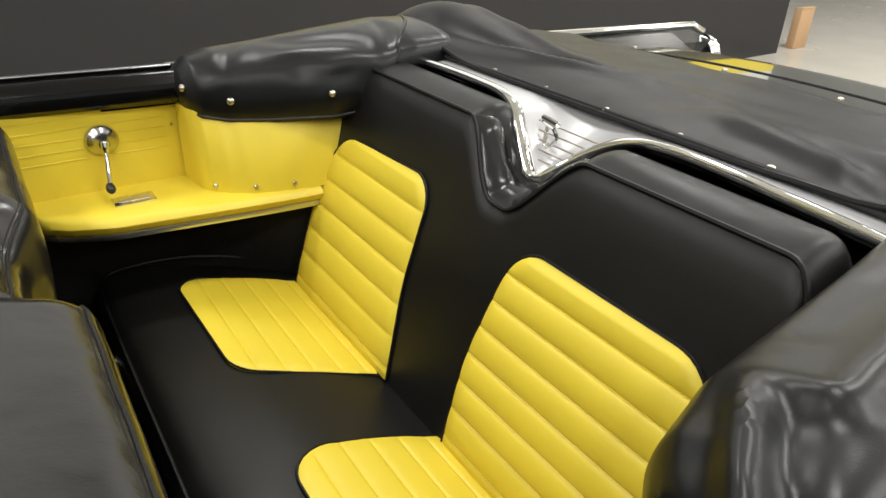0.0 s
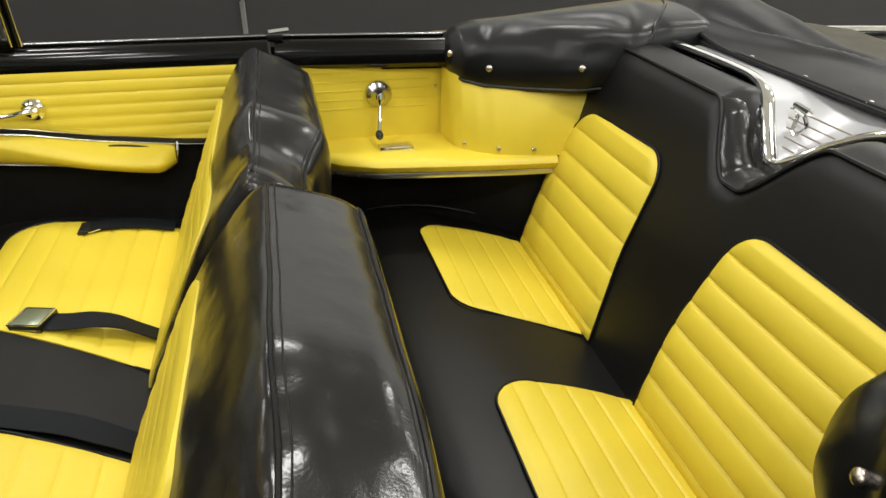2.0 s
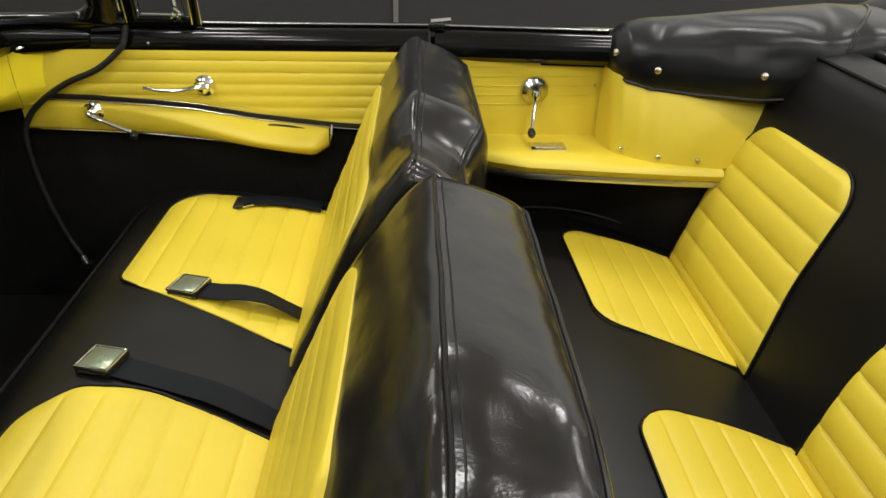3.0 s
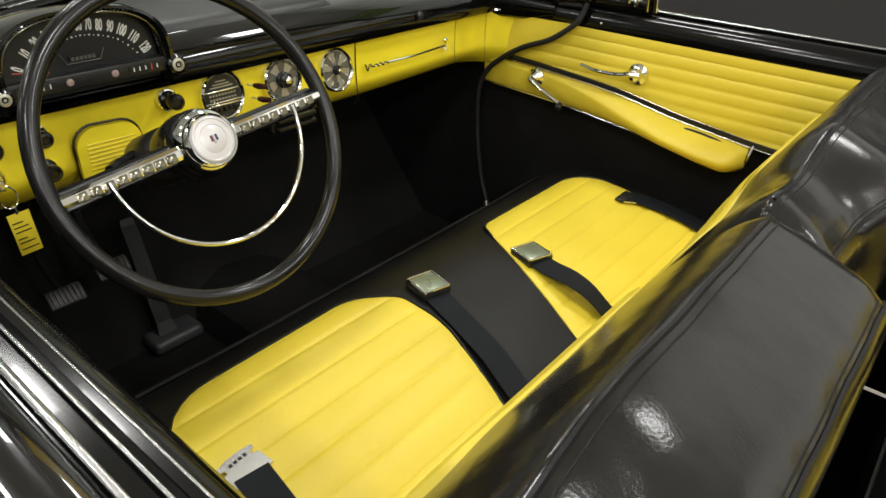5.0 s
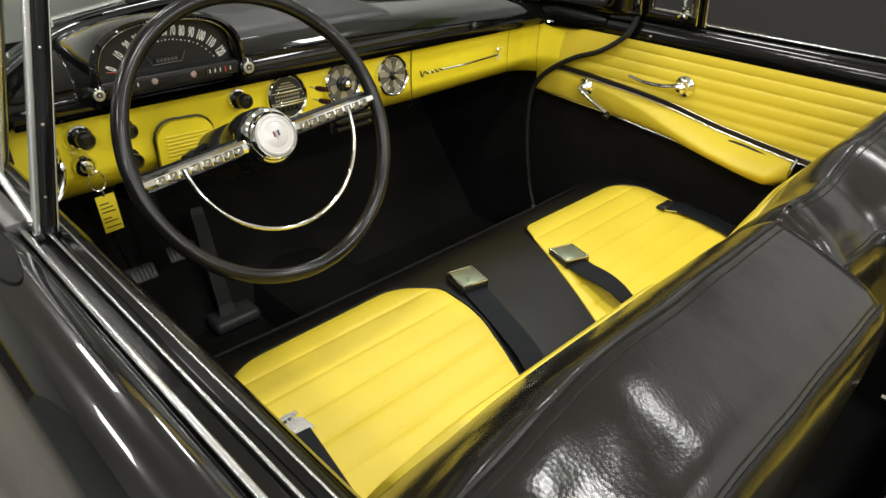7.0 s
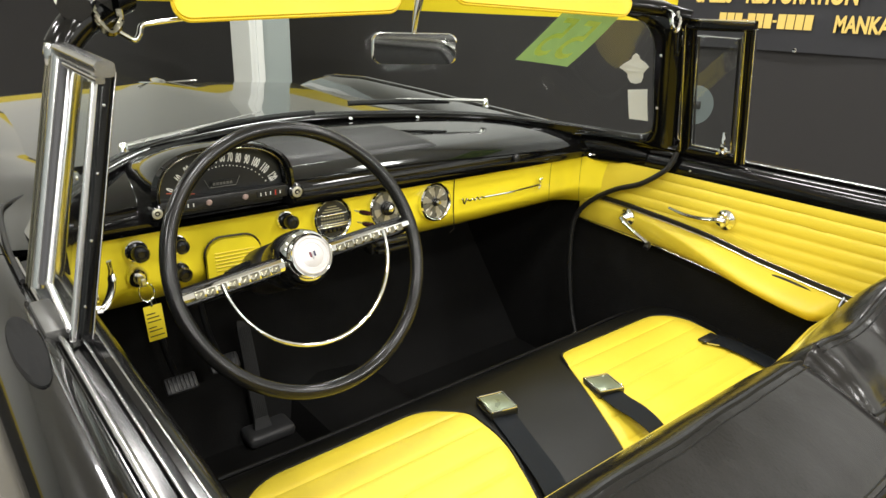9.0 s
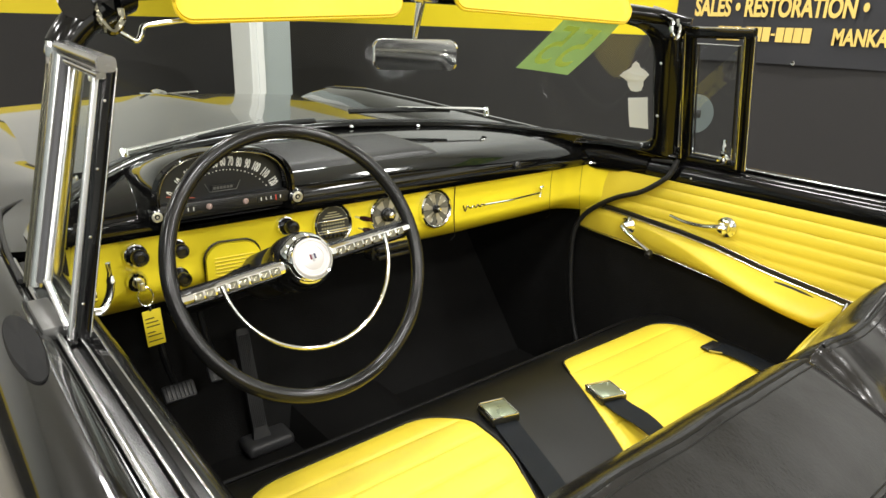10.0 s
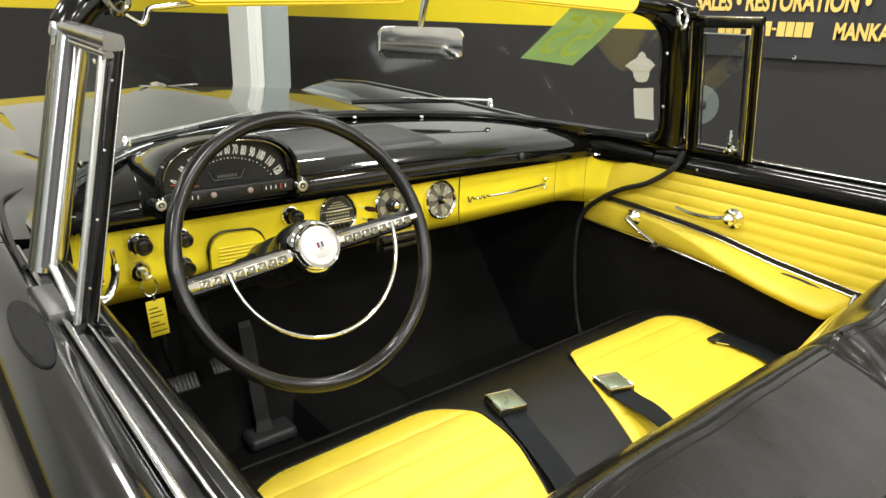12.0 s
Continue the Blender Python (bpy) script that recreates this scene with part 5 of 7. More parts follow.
    part("paper", bm, white, st2, smooth=False)

    def film_mat(name, through, body, solid):
        m, n, l, b = node_mat(name)
        tr, tl, df = n.new("ShaderNodeBsdfTransparent"), n.new("ShaderNodeBsdfTranslucent"), n.new("ShaderNodeBsdfDiffuse")
        tr.inputs[0].default_value = (*through, 1)
        tl.inputs[0].default_value = df.inputs[0].default_value = (*body, 1)
        m1, m2 = n.new("ShaderNodeMixShader"), n.new("ShaderNodeMixShader")
        m1.inputs[0].default_value, m2.inputs[0].default_value = 0.5, solid
        l.new(tl.outputs[0], m1.inputs[1])
        l.new(df.outputs[0], m1.inputs[2])
        l.new(tr.outputs[0], m2.inputs[1])
        l.new(m1.outputs[0], m2.inputs[2])
        l.new(m2.outputs[0], n["Material Output"].inputs["Surface"])
        return m
    film = film_mat("green_film", (0.70, 0.80, 0.50), (0.50, 0.66, 0.36), 0.6)
    dec = thing("year_decal", "green translucent decal with yellow numerals on the windshield", "decal", on_glass(0.77, 0.7))
    corners = [(0.738, 0.550), (0.806, 0.525), (0.836, 0.945), (0.757, 0.965)]

    def on_decal(a, c, out):
        u = lerp(lerp(corners[0][0], corners[1][0], a), lerp(corners[3][0], corners[2][0], a), c)
        v = lerp(lerp(corners[0][1], corners[1][1], a), lerp(corners[3][1], corners[2][1], a), c)
        return on_glass(u, v, out)
    part("film", sheet(lambda a, c: on_decal(a, c, 0.003), 10, 8, 0.0005, away=(0, -1, 0)), film, dec)
    yellow_film = film_mat("yellow_film", (0.95, 0.95, 0.55), (0.85, 0.88, 0.30), 0.75)
    for a0, a1 in ((0.84, 0.53), (0.45, 0.14)):
        bm = words("5", 1.0, Matrix.Identity(4), 0.0)
        xs = [v.co.x for v in bm.verts]
        for v in bm.verts:
            a, c = (v.co.x - min(xs)) / (max(xs) - min(xs)), v.co.y / 0.72
            v.co = on_decal(lerp(a0, a1, a), lerp(0.14, 0.90, c), 0.0045)
        part("numeral", bm, yellow_film, dec, "pale yellow mirrored numeral", smooth=False)


windshield()


def vent_window(s):
    v = thing("vent_window", "hinged vent window with chrome and black rubber surround", "vent window", (0.75 * s, 0.4, 1.1), "vent windows")
    if s > 0:
        A, B, C, D = Vector((0.785, 0.325, 1.090)), Vector((0.705, 0.315, 1.408)), Vector((0.708, 0.478, 1.410)), Vector((0.786, 0.490, 1.092))
    else:
        A, B, C, D = Vector((-0.735, 0.283, 1.092)), Vector((-0.664, 0.322, 1.364)), Vector((-0.665, 0.424, 1.366)), Vector((-0.737, 0.362, 1.122))
    pane = part("pane", sheet(lambda a, c: A.lerp(D, a).lerp(B.lerp(C, a), c), 2, 2), M_glass, v)
    pane.visible_shadow = False
    def bar(name, line, half_across, half_deep, mat, label="", n=8):
        """A bar of rounded oblong section along a line; across lies along the car, deep across it."""
        rings = []
        for i, p in enumerate(line):
            d = (line[min(i + 1, len(line) - 1)] - line[max(i - 1, 0)]).normalized()
            side = Vector((s, 0, 0))
            side = (side - side.dot(d) * d).normalized()
            acr = d.cross(side)
            rings.append([p + acr * half_across * math.copysign(abs(math.cos(k)) ** 0.55, math.cos(k)) + side * half_deep * math.copysign(abs(math.sin(k)) ** 0.55, math.sin(k)) for k in [2 * math.pi * (j + 0.5) / 16 for j in range(16)]])
        return part(name, loft(rings), mat, v, label)

    def line(p, q, dy=0.0, dz=0.0, dx=0.0, n=6):
        return [p.lerp(q, i / n) + Vector((dx * s, dy, dz)) for i in range(n + 1)]
    up = B - A
    if s > 0:
        bar("rear_post", line(A, B, -0.006, 0.0), 0.008, 0.008, M_garnish, "glossy black rear post")
        bar("rear_post_edge", line(A, B, -0.0145, 0.0, 0.003), 0.0022, 0.006, M_chrome)
        bar("rear_post_chrome", line(A, B, 0.006, 0.0, -0.004), 0.0032, 0.005, M_chrome)
        bar("front_post", line(D, C, -0.012), 0.017, 0.008, M_garnish, "glossy black front post")
        bar("front_edge", line(D, C, -0.004, 0.0, -0.009), 0.002, 0.002, M_chrome)
        bar("top_bar", line(B + Vector((0, -0.014, 0.004)), C, 0.0, 0.002), 0.013, 0.009, M_garnish, "glossy black top bar")
        bar("top_edge", line(B + Vector((0, -0.014, 0.016)), C + Vector((0, 0, 0.014)), 0, 0, -0.006), 0.0025, 0.003, M_chrome)
        bar("bottom_bar", line(A, D, 0.0, 0.004), 0.014, 0.009, M_garnish)
        ins = [A.lerp(D, 0.13).lerp(B.lerp(C, 0.13), 0.07), B.lerp(C, 0.13).lerp(A.lerp(D, 0.13), 0.07), C.lerp(B, 0.22).lerp(D.lerp(A, 0.22), 0.07), D.lerp(A, 0.22).lerp(C.lerp(B, 0.22), 0.07)]
        part("inner_surround", tube([ins[0], ins[1], ins[2], ins[3]], 0.0042, 8, loop=True), M_satin, v, "black pivoting frame")
        part("inner_edge", tube([q + Vector((-0.004, 0, 0)) for q in ins], 0.0016, 6, loop=True), M_chrome, v)
    else:
        low = Vector((0, 0, -0.012))
        bar("rear_post_chrome", line(A + low, B, -0.001, 0.0, -0.001), 0.0040, 0.0042, M_trim, "chrome rear post")
        bar("rear_post", line(A + low, B, -0.002, 0.0, -0.0118), 0.0070, 0.0070, M_garnish, "glossy black face of the rear post")
        bar("rear_post_edge", line(A + low, B, -0.006, 0.0, -0.0195), 0.003, 0.0011, M_trim)
        for k in range(4):
            p = A.lerp(B, 0.10 + 0.26 * k) + Vector((0.0105, -0.0090, 0))
            part("screw", lathe([(0.0, 0.0010), (0.0013, 0.0007), (0.0017, 0.0), (0, -0.001)], axis_matrix(p, (0, -1, 0)), 8), M_brushed, v)
        bar("pane_edge", line(D, C, -0.004, 0.0, 0.0), 0.0020, 0.004, M_trim)
        D2, C2 = Vector((-0.738, 0.392, 1.112)), Vector((-0.667, 0.443, 1.370))
        bar("front_seal", line(D2, C2), 0.012, 0.006, M_seal, "dark grey rubber seal")
        D3, C3 = Vector((-0.739, 0.440, 1.096)), Vector((-0.668, 0.470, 1.372))
        bar("front_chrome", line(D3, C3, 0.0, 0.0, 0.002), 0.026, 0.0085, M_trim, "polished chrome pillar facing")
        bar("front_groove", line(D3, C3, -0.010, 0.0, 0.0115), 0.0012, 0.0012, M_slot)
        bar("front_groove", line(D3, C3, 0.010, 0.0, 0.0115), 0.0012, 0.0012, M_slot)
        cap = [Vector((-0.660, 0.292, 1.370)), Vector((-0.662, 0.35, 1.373)), Vector((-0.665, 0.42, 1.377)), Vector((-0.668, 0.494, 1.381))]
        bar("top_bar", cap, 0.0085, 0.0105, M_trim, "polished chrome top cap")
        bar("top_rod", [q + Vector((-0.004, 0.010, -0.0125)) for q in cap[:3]], 0.0035, 0.005, M_trim)
        bar("bottom_bar", line(A, D, 0.0, 0.002), 0.003, 0.004, M_trim)
    p = A.lerp(D, 0.22) + Vector((-0.014 * s, 0, 0.020))
    k = part("latch", lathe([(0.010, 0.0), (0.009, 0.010), (0.006, 0.016), (0, 0.017)], axis_matrix(p, (-s, 0, 0)) @ Matrix.Scale(1.35, 4), 14), M_chrome, v, "chrome vent latch")
    part("latch_lever", tube(smooth_line([p + Vector((-0.012 * s, 0.0, 0.0)), p + Vector((-0.018 * s, -0.004, 0.018)), p + Vector((-0.016 * s, -0.002, 0.052))], 10), 0.0058, 8), M_chrome, k)


vent_window(1)
vent_window(-1)


# ---------------------------------------------------------------- dashboard
def fascia_y(x):
    return 0.752 - 0.085 * max(0.0, (x - 0.655) / 0.10) ** 2


def dash_dial(parent, name, x, z, r, label):
    m = axis_matrix((x, fascia_y(x), z), (0, -1, 0.12))
    ring = part(name, lathe([(r * 0.80, 0.002), (r * 0.84, 0.008), (r * 0.93, 0.011), (r, 0.008), (r * 1.02, 0.0), (r * 1.0, -0.01)], m, 36), M_chrome, parent, label)
    part("dial_face", lathe([(0.0, 0.004), (r * 0.82, 0.004), (r * 0.82, 0.0), (0, 0.0)], m, 32), M_dial, ring, "dark dial face")
    return ring, m


def sunray(parent, name, m, r0, r1, n, h, bright, dull):
    """A dial face of wedge-shaped sectors, alternately bright and dull."""
    for k in range(n):
        bm = bmesh.new()
        add_sheet(bm, lambda u, v: m @ Vector((lerp(r0, r1, v) * math.cos(math.tau * (k + u) / n), lerp(r0, r1, v) * math.sin(math.tau * (k + u) / n), h)), 4, 1, 0.0008)
        part(name, bm, bright if k % 2 else dull, parent)


def centre_button(parent, m, r, h):
    k = part("centre_knob", lathe([(r, 0.003), (r, h * 0.55), (r * 0.86, h * 0.62), (r * 0.86, h), (r * 0.6, h + 0.003), (0, h + 0.003)], m, 24), M_wheel, parent, "black centre knob")
    part("knob_button", lathe([(r * 0.5, h + 0.002), (r * 0.48, h + 0.007), (r * 0.3, h + 0.009), (0, h + 0.009)], m, 18), M_chrome, k, "small chrome button")
    return k


def knob(parent, x, z, r=0.017, label="round black knob", bezel=True):
    m = axis_matrix((x, fascia_y(x), z), (0, -1, 0.1))
    k = part("knob", lathe([(r * 0.92, 0.0), (r * 0.92, 0.009), (r * 0.66, 0.012), (r * 0.62, 0.020), (r * 0.80, 0.023), (r * 0.86, 0.036), (r * 0.70, 0.041), (r * 0.40, 0.042), (r * 0.34, 0.039), (0, 0.039)], m, 24), M_wheel, parent, label)
    if bezel:
        part("knob_bezel", lathe([(r * 0.92, 0.003), (r * 0.98, 0.006), (r * 1.12, 0.0055), (r * 1.20, 0.001), (r * 1.2, -0.002), (0, -0.002)], m, 28), M_chrome, k)
    return k


def dashboard():
    d = thing("dashboard", "yellow painted dashboard with chrome dials and black top", "dashboard", (0, 0.75, 0.9))

    def fascia(u, v):
        x = lerp(-0.70, 0.755, u)
        tuck = 0.030 * (1 - v) ** 2 * (1 if v < 0.35 else 0.0) * 2.4 * max(0.0, 0.35 - v) / 0.35
        zb = interp(x, [-0.70, -0.5, 0.0, 0.3, 0.7], [0.868, 0.872, 0.885, 0.884, 0.892])
        return (x, fascia_y(x) + tuck + 0.006 * math.sin(math.pi * v), lerp(zb, 1.043, v))
    part("fascia", sheet(fascia, 80, 16, 0.02, away=(0, 1, 0)), M_ypaint, d, "yellow painted metal fascia")
    part("chrome_line", tube([(x, fascia_y(x) - 0.0125, 1.0465) for x in [lerp(-0.70, 0.748, i / 40) for i in range(41)]], 0.0035, 8), M_chrome, d, "thin chrome line above the fascia")
    ROLL_Y = [0.748, 0.742, 0.748, 0.775, 0.83, 0.92, 1.02, 1.17]
    ROLL_Z = [1.050, 1.062, 1.080, 1.100, 1.116, 1.126, 1.132, 1.134]

    def upper(u, v):
        x = lerp(-0.70, 0.695, u)
        k = v * 7
        y, z = interp(k, range(8), ROLL_Y), interp(k, range(8), ROLL_Z)
        c = smooth_line([(0, a, b) for a, b in zip(ROLL_Y, ROLL_Z)], 70)[round(v * 70)]
        y, z = c.y + (fascia_y(x) - 0.752) * max(0, 1 - v * 1.6), c.z
        lim = interp(x, [p[0] for p in GLASS_BASE], [p[1] for p in GLASS_BASE]) + 0.01
        drop = 0.02 * max(0.0, (abs(x - 0.025) - 0.5) / 0.22) ** 2
        return (x, min(y, lim), z - drop * v)
    part("dash_top", sheet(upper, 90, 70, 0.02, away=(0, 0, -1)), M_dashtop, d, "glossy black painted dash top")

    def pad(u, v):
        x = lerp(-0.235, 0.19, u)
        y = lerp(0.80, 1.00, v)
        c = interp(y, ROLL_Y[1:], ROLL_Z[1:])
        e = min(u, 1 - u, v, 1 - v)
        return (x + 0.03 * (0.5 - v), y, c + 0.001 + 0.007 * min(1.0, e / 0.06) ** 0.5)
    part("speaker_pad", sheet(pad, 40, 20, 0.006, away=(0, 0, -1)), M_vinyl, d, "stitched black vinyl pad on the dash top")
    # seams and glove box
    for x0, gap in ((0.216, 0.0013), (0.572, 0.0005), (0.690, 0.0005)):
        part("panel_gap", tube([(x0 + 0.006 * (1 - k / 10), fascia_y(x0) - 0.0005 + (0.018 if k == 0 else 0.004 * math.sin(math.pi * k / 10)), lerp(0.888, 1.040, k / 10)) for k in range(11)], gap, 6), M_satin, d)
    sc = part("script_line", tube([(0.316, fascia_y(0.3) - 0.005, 0.974), (0.40, fascia_y(0.4) - 0.006, 0.973), (0.522, fascia_y(0.5) - 0.006, 0.978)], 0.0025, 6), M_chrome, d, "thin chrome dash emblem with scrolled end")
    scroll = [(0.240 + 0.0072 * k, fascia_y(0.3) - 0.006, 0.974 + (0.008 if k < 3 else 0.0035) * math.cos(k * 2.7)) for k in range(12)]
    part("script_scroll", tube(smooth_line(scroll, 60), 0.0019, 6), M_slot, sc)
    part("script_tip", tube(smooth_line([(0.520, fascia_y(0.5) - 0.006, 0.966), (0.527, fascia_y(0.5) - 0.006, 0.979), (0.521, fascia_y(0.5) - 0.006, 0.992), (0.532, fascia_y(0.5) - 0.006, 0.994)], 12), 0.003, 6), M_chrome, sc)
    part("glove_lock", lathe([(0.010, 0.0), (0.010, 0.006), (0.006, 0.009), (0, 0.009)], axis_matrix((0.418, 0.742, 1.066), (0, -1, 0.2)), 14), M_satin, d, "small dark lock button")
    # radio
    ring, m = dash_dial(d, "radio_bezel", -0.134, 0.994, 0.047, "round chrome radio bezel")
    part("radio_window", box(-0.033, 0.033, -0.011, 0.006, 0.004, 0.0055, m=m), M_dial, ring, "dark tuning window")
    for z0 in (-0.0075, 0.0005):
        for k in range(9):
            part("scale_mark", box(-0.029 + 0.0066 * k, -0.0255 + 0.0066 * k, z0, z0 + 0.0035, 0.0053, 0.0061, m=m), M_gilt, ring)
    for y0, half in ((0.0075, 0.036), (-0.0135, 0.037), (-0.0185, 0.034)):
        part("radio_bar", box(-half, half, y0, y0 + 0.0028, 0.004, 0.0066, bevel=0.0006, m=m), M_chrome, ring)
    for y0, half in ((0.0150, 0.024), (0.0200, 0.018), (0.0255, 0.011)):
        part("printed_bar", box(-half, half, y0, y0 + 0.0022, 0.0042, 0.0052, m=m), M_gilt, ring)
    for k in range(5):
        part("radio_button", box(-0.026 + 0.0108 * k, -0.0175 + 0.0108 * k, -0.0295, -0.0200, 0.004, 0.009, bevel=0.001, m=m), M_wheel, ring, "small black push button")
    for dx, z in ((-0.077, 1.003), (-0.070, 0.975)):
        part("radio_shaft", tube([(dx, 0.748, z), (dx + 0.006, 0.730, z)], 0.0022, 8), M_brushed, ring)
        part("radio_knob", tube([(dx + 0.005, 0.733, z), (dx + 0.008, 0.724, z), (dx + 0.014, 0.708, z + 0.001)], [0.0045, 0.0062, 0.0050], 12), M_plum, ring, "small dark plum knob")
    # heater dial
    ring, m = dash_dial(d, "heater_bezel", 0.008, 0.994, 0.047, "round chrome heater control")
    part("heater_disc", lathe([(0.034, 0.0045), (0.0385, 0.0045), (0.0385, 0.003), (0.034, 0.003)], m, 36), M_sector_b, ring, "dull outer scale ring")
    sunray(ring, "heater_sector", m, 0.017, 0.0335, 10, 0.0050, M_sector_a, M_sector_b)
    centre_button(ring, m, 0.0165, 0.020)
    for k in range(14):
        a = math.tau * (k + 0.5) / 14
        part("dial_mark", box(-0.0011, 0.0011, 0.0335, 0.0375, 0.0048, 0.0060, m=m @ Matrix.Rotation(a, 4, "Z")), M_dial, ring)
    part("lever_plate", box(-0.054, 0.060, 0.716, 0.752, 0.900, 0.938, bevel=0.004), M_wheel, d, "black heater lever plate")
    for z in (0.905, 0.922):
        part("lever", box(-0.046, 0.052, 0.700, 0.718, z, z + 0.011, bevel=0.003), M_wheel, d, "glossy black lever bar")
    part("lever_trim", box(-0.056, 0.062, 0.714, 0.718, 0.9375, 0.9405), M_trim, d)
    # clock
    ring, m = dash_dial(d, "clock_bezel", 0.153, 0.986, 0.047, "round chrome dash clock")
    sunray(ring, "clock_sector", m, 0.010, 0.0375, 12, 0.0048, M_sector_a, M_sector_b)
    for k in range(12):
        part("hour_mark", box(-0.0008, 0.0008, 0.027, 0.035, 0.0050, 0.0066, m=m @ Matrix.Rotation(math.tau * k / 12, 4, "Z")), M_dialwhite if k % 3 else M_dial, ring)
    centre_button(ring, m, 0.0105, 0.014)
    for a, ln in ((0.4, 0.018), (2.4, 0.026)):
        part("clock_hand", box(-0.0009, 0.0009, 0.0, ln, 0.0070, 0.0078, m=m @ Matrix.Rotation(a, 4, "Z")), M_dial, ring)
    # knobs
    knob(d, -0.543, 1.004, 0.018)
    knob(d, -0.470, 1.003, 0.016)
    knob(d, -0.470, 0.947, 0.016)
    knob(d, -0.245, 1.010, 0.017)
    m = axis_matrix((-0.546, 0.752, 0.953), (0, -1, 0.1))
    ig = part("ignition_lock", lathe([(0.019, 0.0), (0.019, 0.004), (0.015, 0.010), (0.011, 0.014), (0.007, 0.014), (0.006, 0.012), (0, 0.012)], m, 24), M_chrome, d, "chrome ignition lock")
    part("lock_centre", lathe([(0.0, 0.0155), (0.006, 0.015), (0.0075, 0.012), (0, 0.012)], m, 16), M_satin, ig)
    # ashtray
    ol = round_outline([(-0.418, 0.893), (-0.303, 0.888), (-0.308, 0.993), (-0.418, 1.000)], [0.004, 0.004, 0.035, 0.035], 6)
    bm = bmesh.new()
    top = [bm.verts.new((p[0], fascia_y(p[0]) - 0.010, p[1])) for p in ol]
    low = [bm.verts.new((p[0], fascia_y(p[0]) + 0.004, p[1])) for p in ol]
    bm.faces.new(top)
    for i in range(len(top)):
        j = (i + 1) % len(top)
        bm.faces.new((top[i], low[i], low[j], top[j]))
    a = part("ashtray_door", bm, M_ypaint, d, "yellow ribbed ashtray door")
    part("ashtray_gap", tube([(p[0] * 1.0 - 0.002 * (1 if p[0] < -0.36 else -1), fascia_y(p[0]) - 0.002, p[1] + 0.003) for p in ol], 0.0022, 6, loop=True), M_satin, a)
    for k in range(8):
        z = 0.920 + 0.0072 * k
        part("rib", tube([(-0.402, 0.7408, z), (-0.320, 0.7408, z - 0.002)], 0.0012, 6), M_ypaint, a)
    for x in (-0.395, -0.345):
        part("screw", lathe([(0.0, 0.003), (0.005, 0.002), (0.0055, 0.0), (0, -0.001)], axis_matrix((x, 0.741, 0.908), (0, -1, 0)), 12), M_brushed, a)
    return d


dashboard()


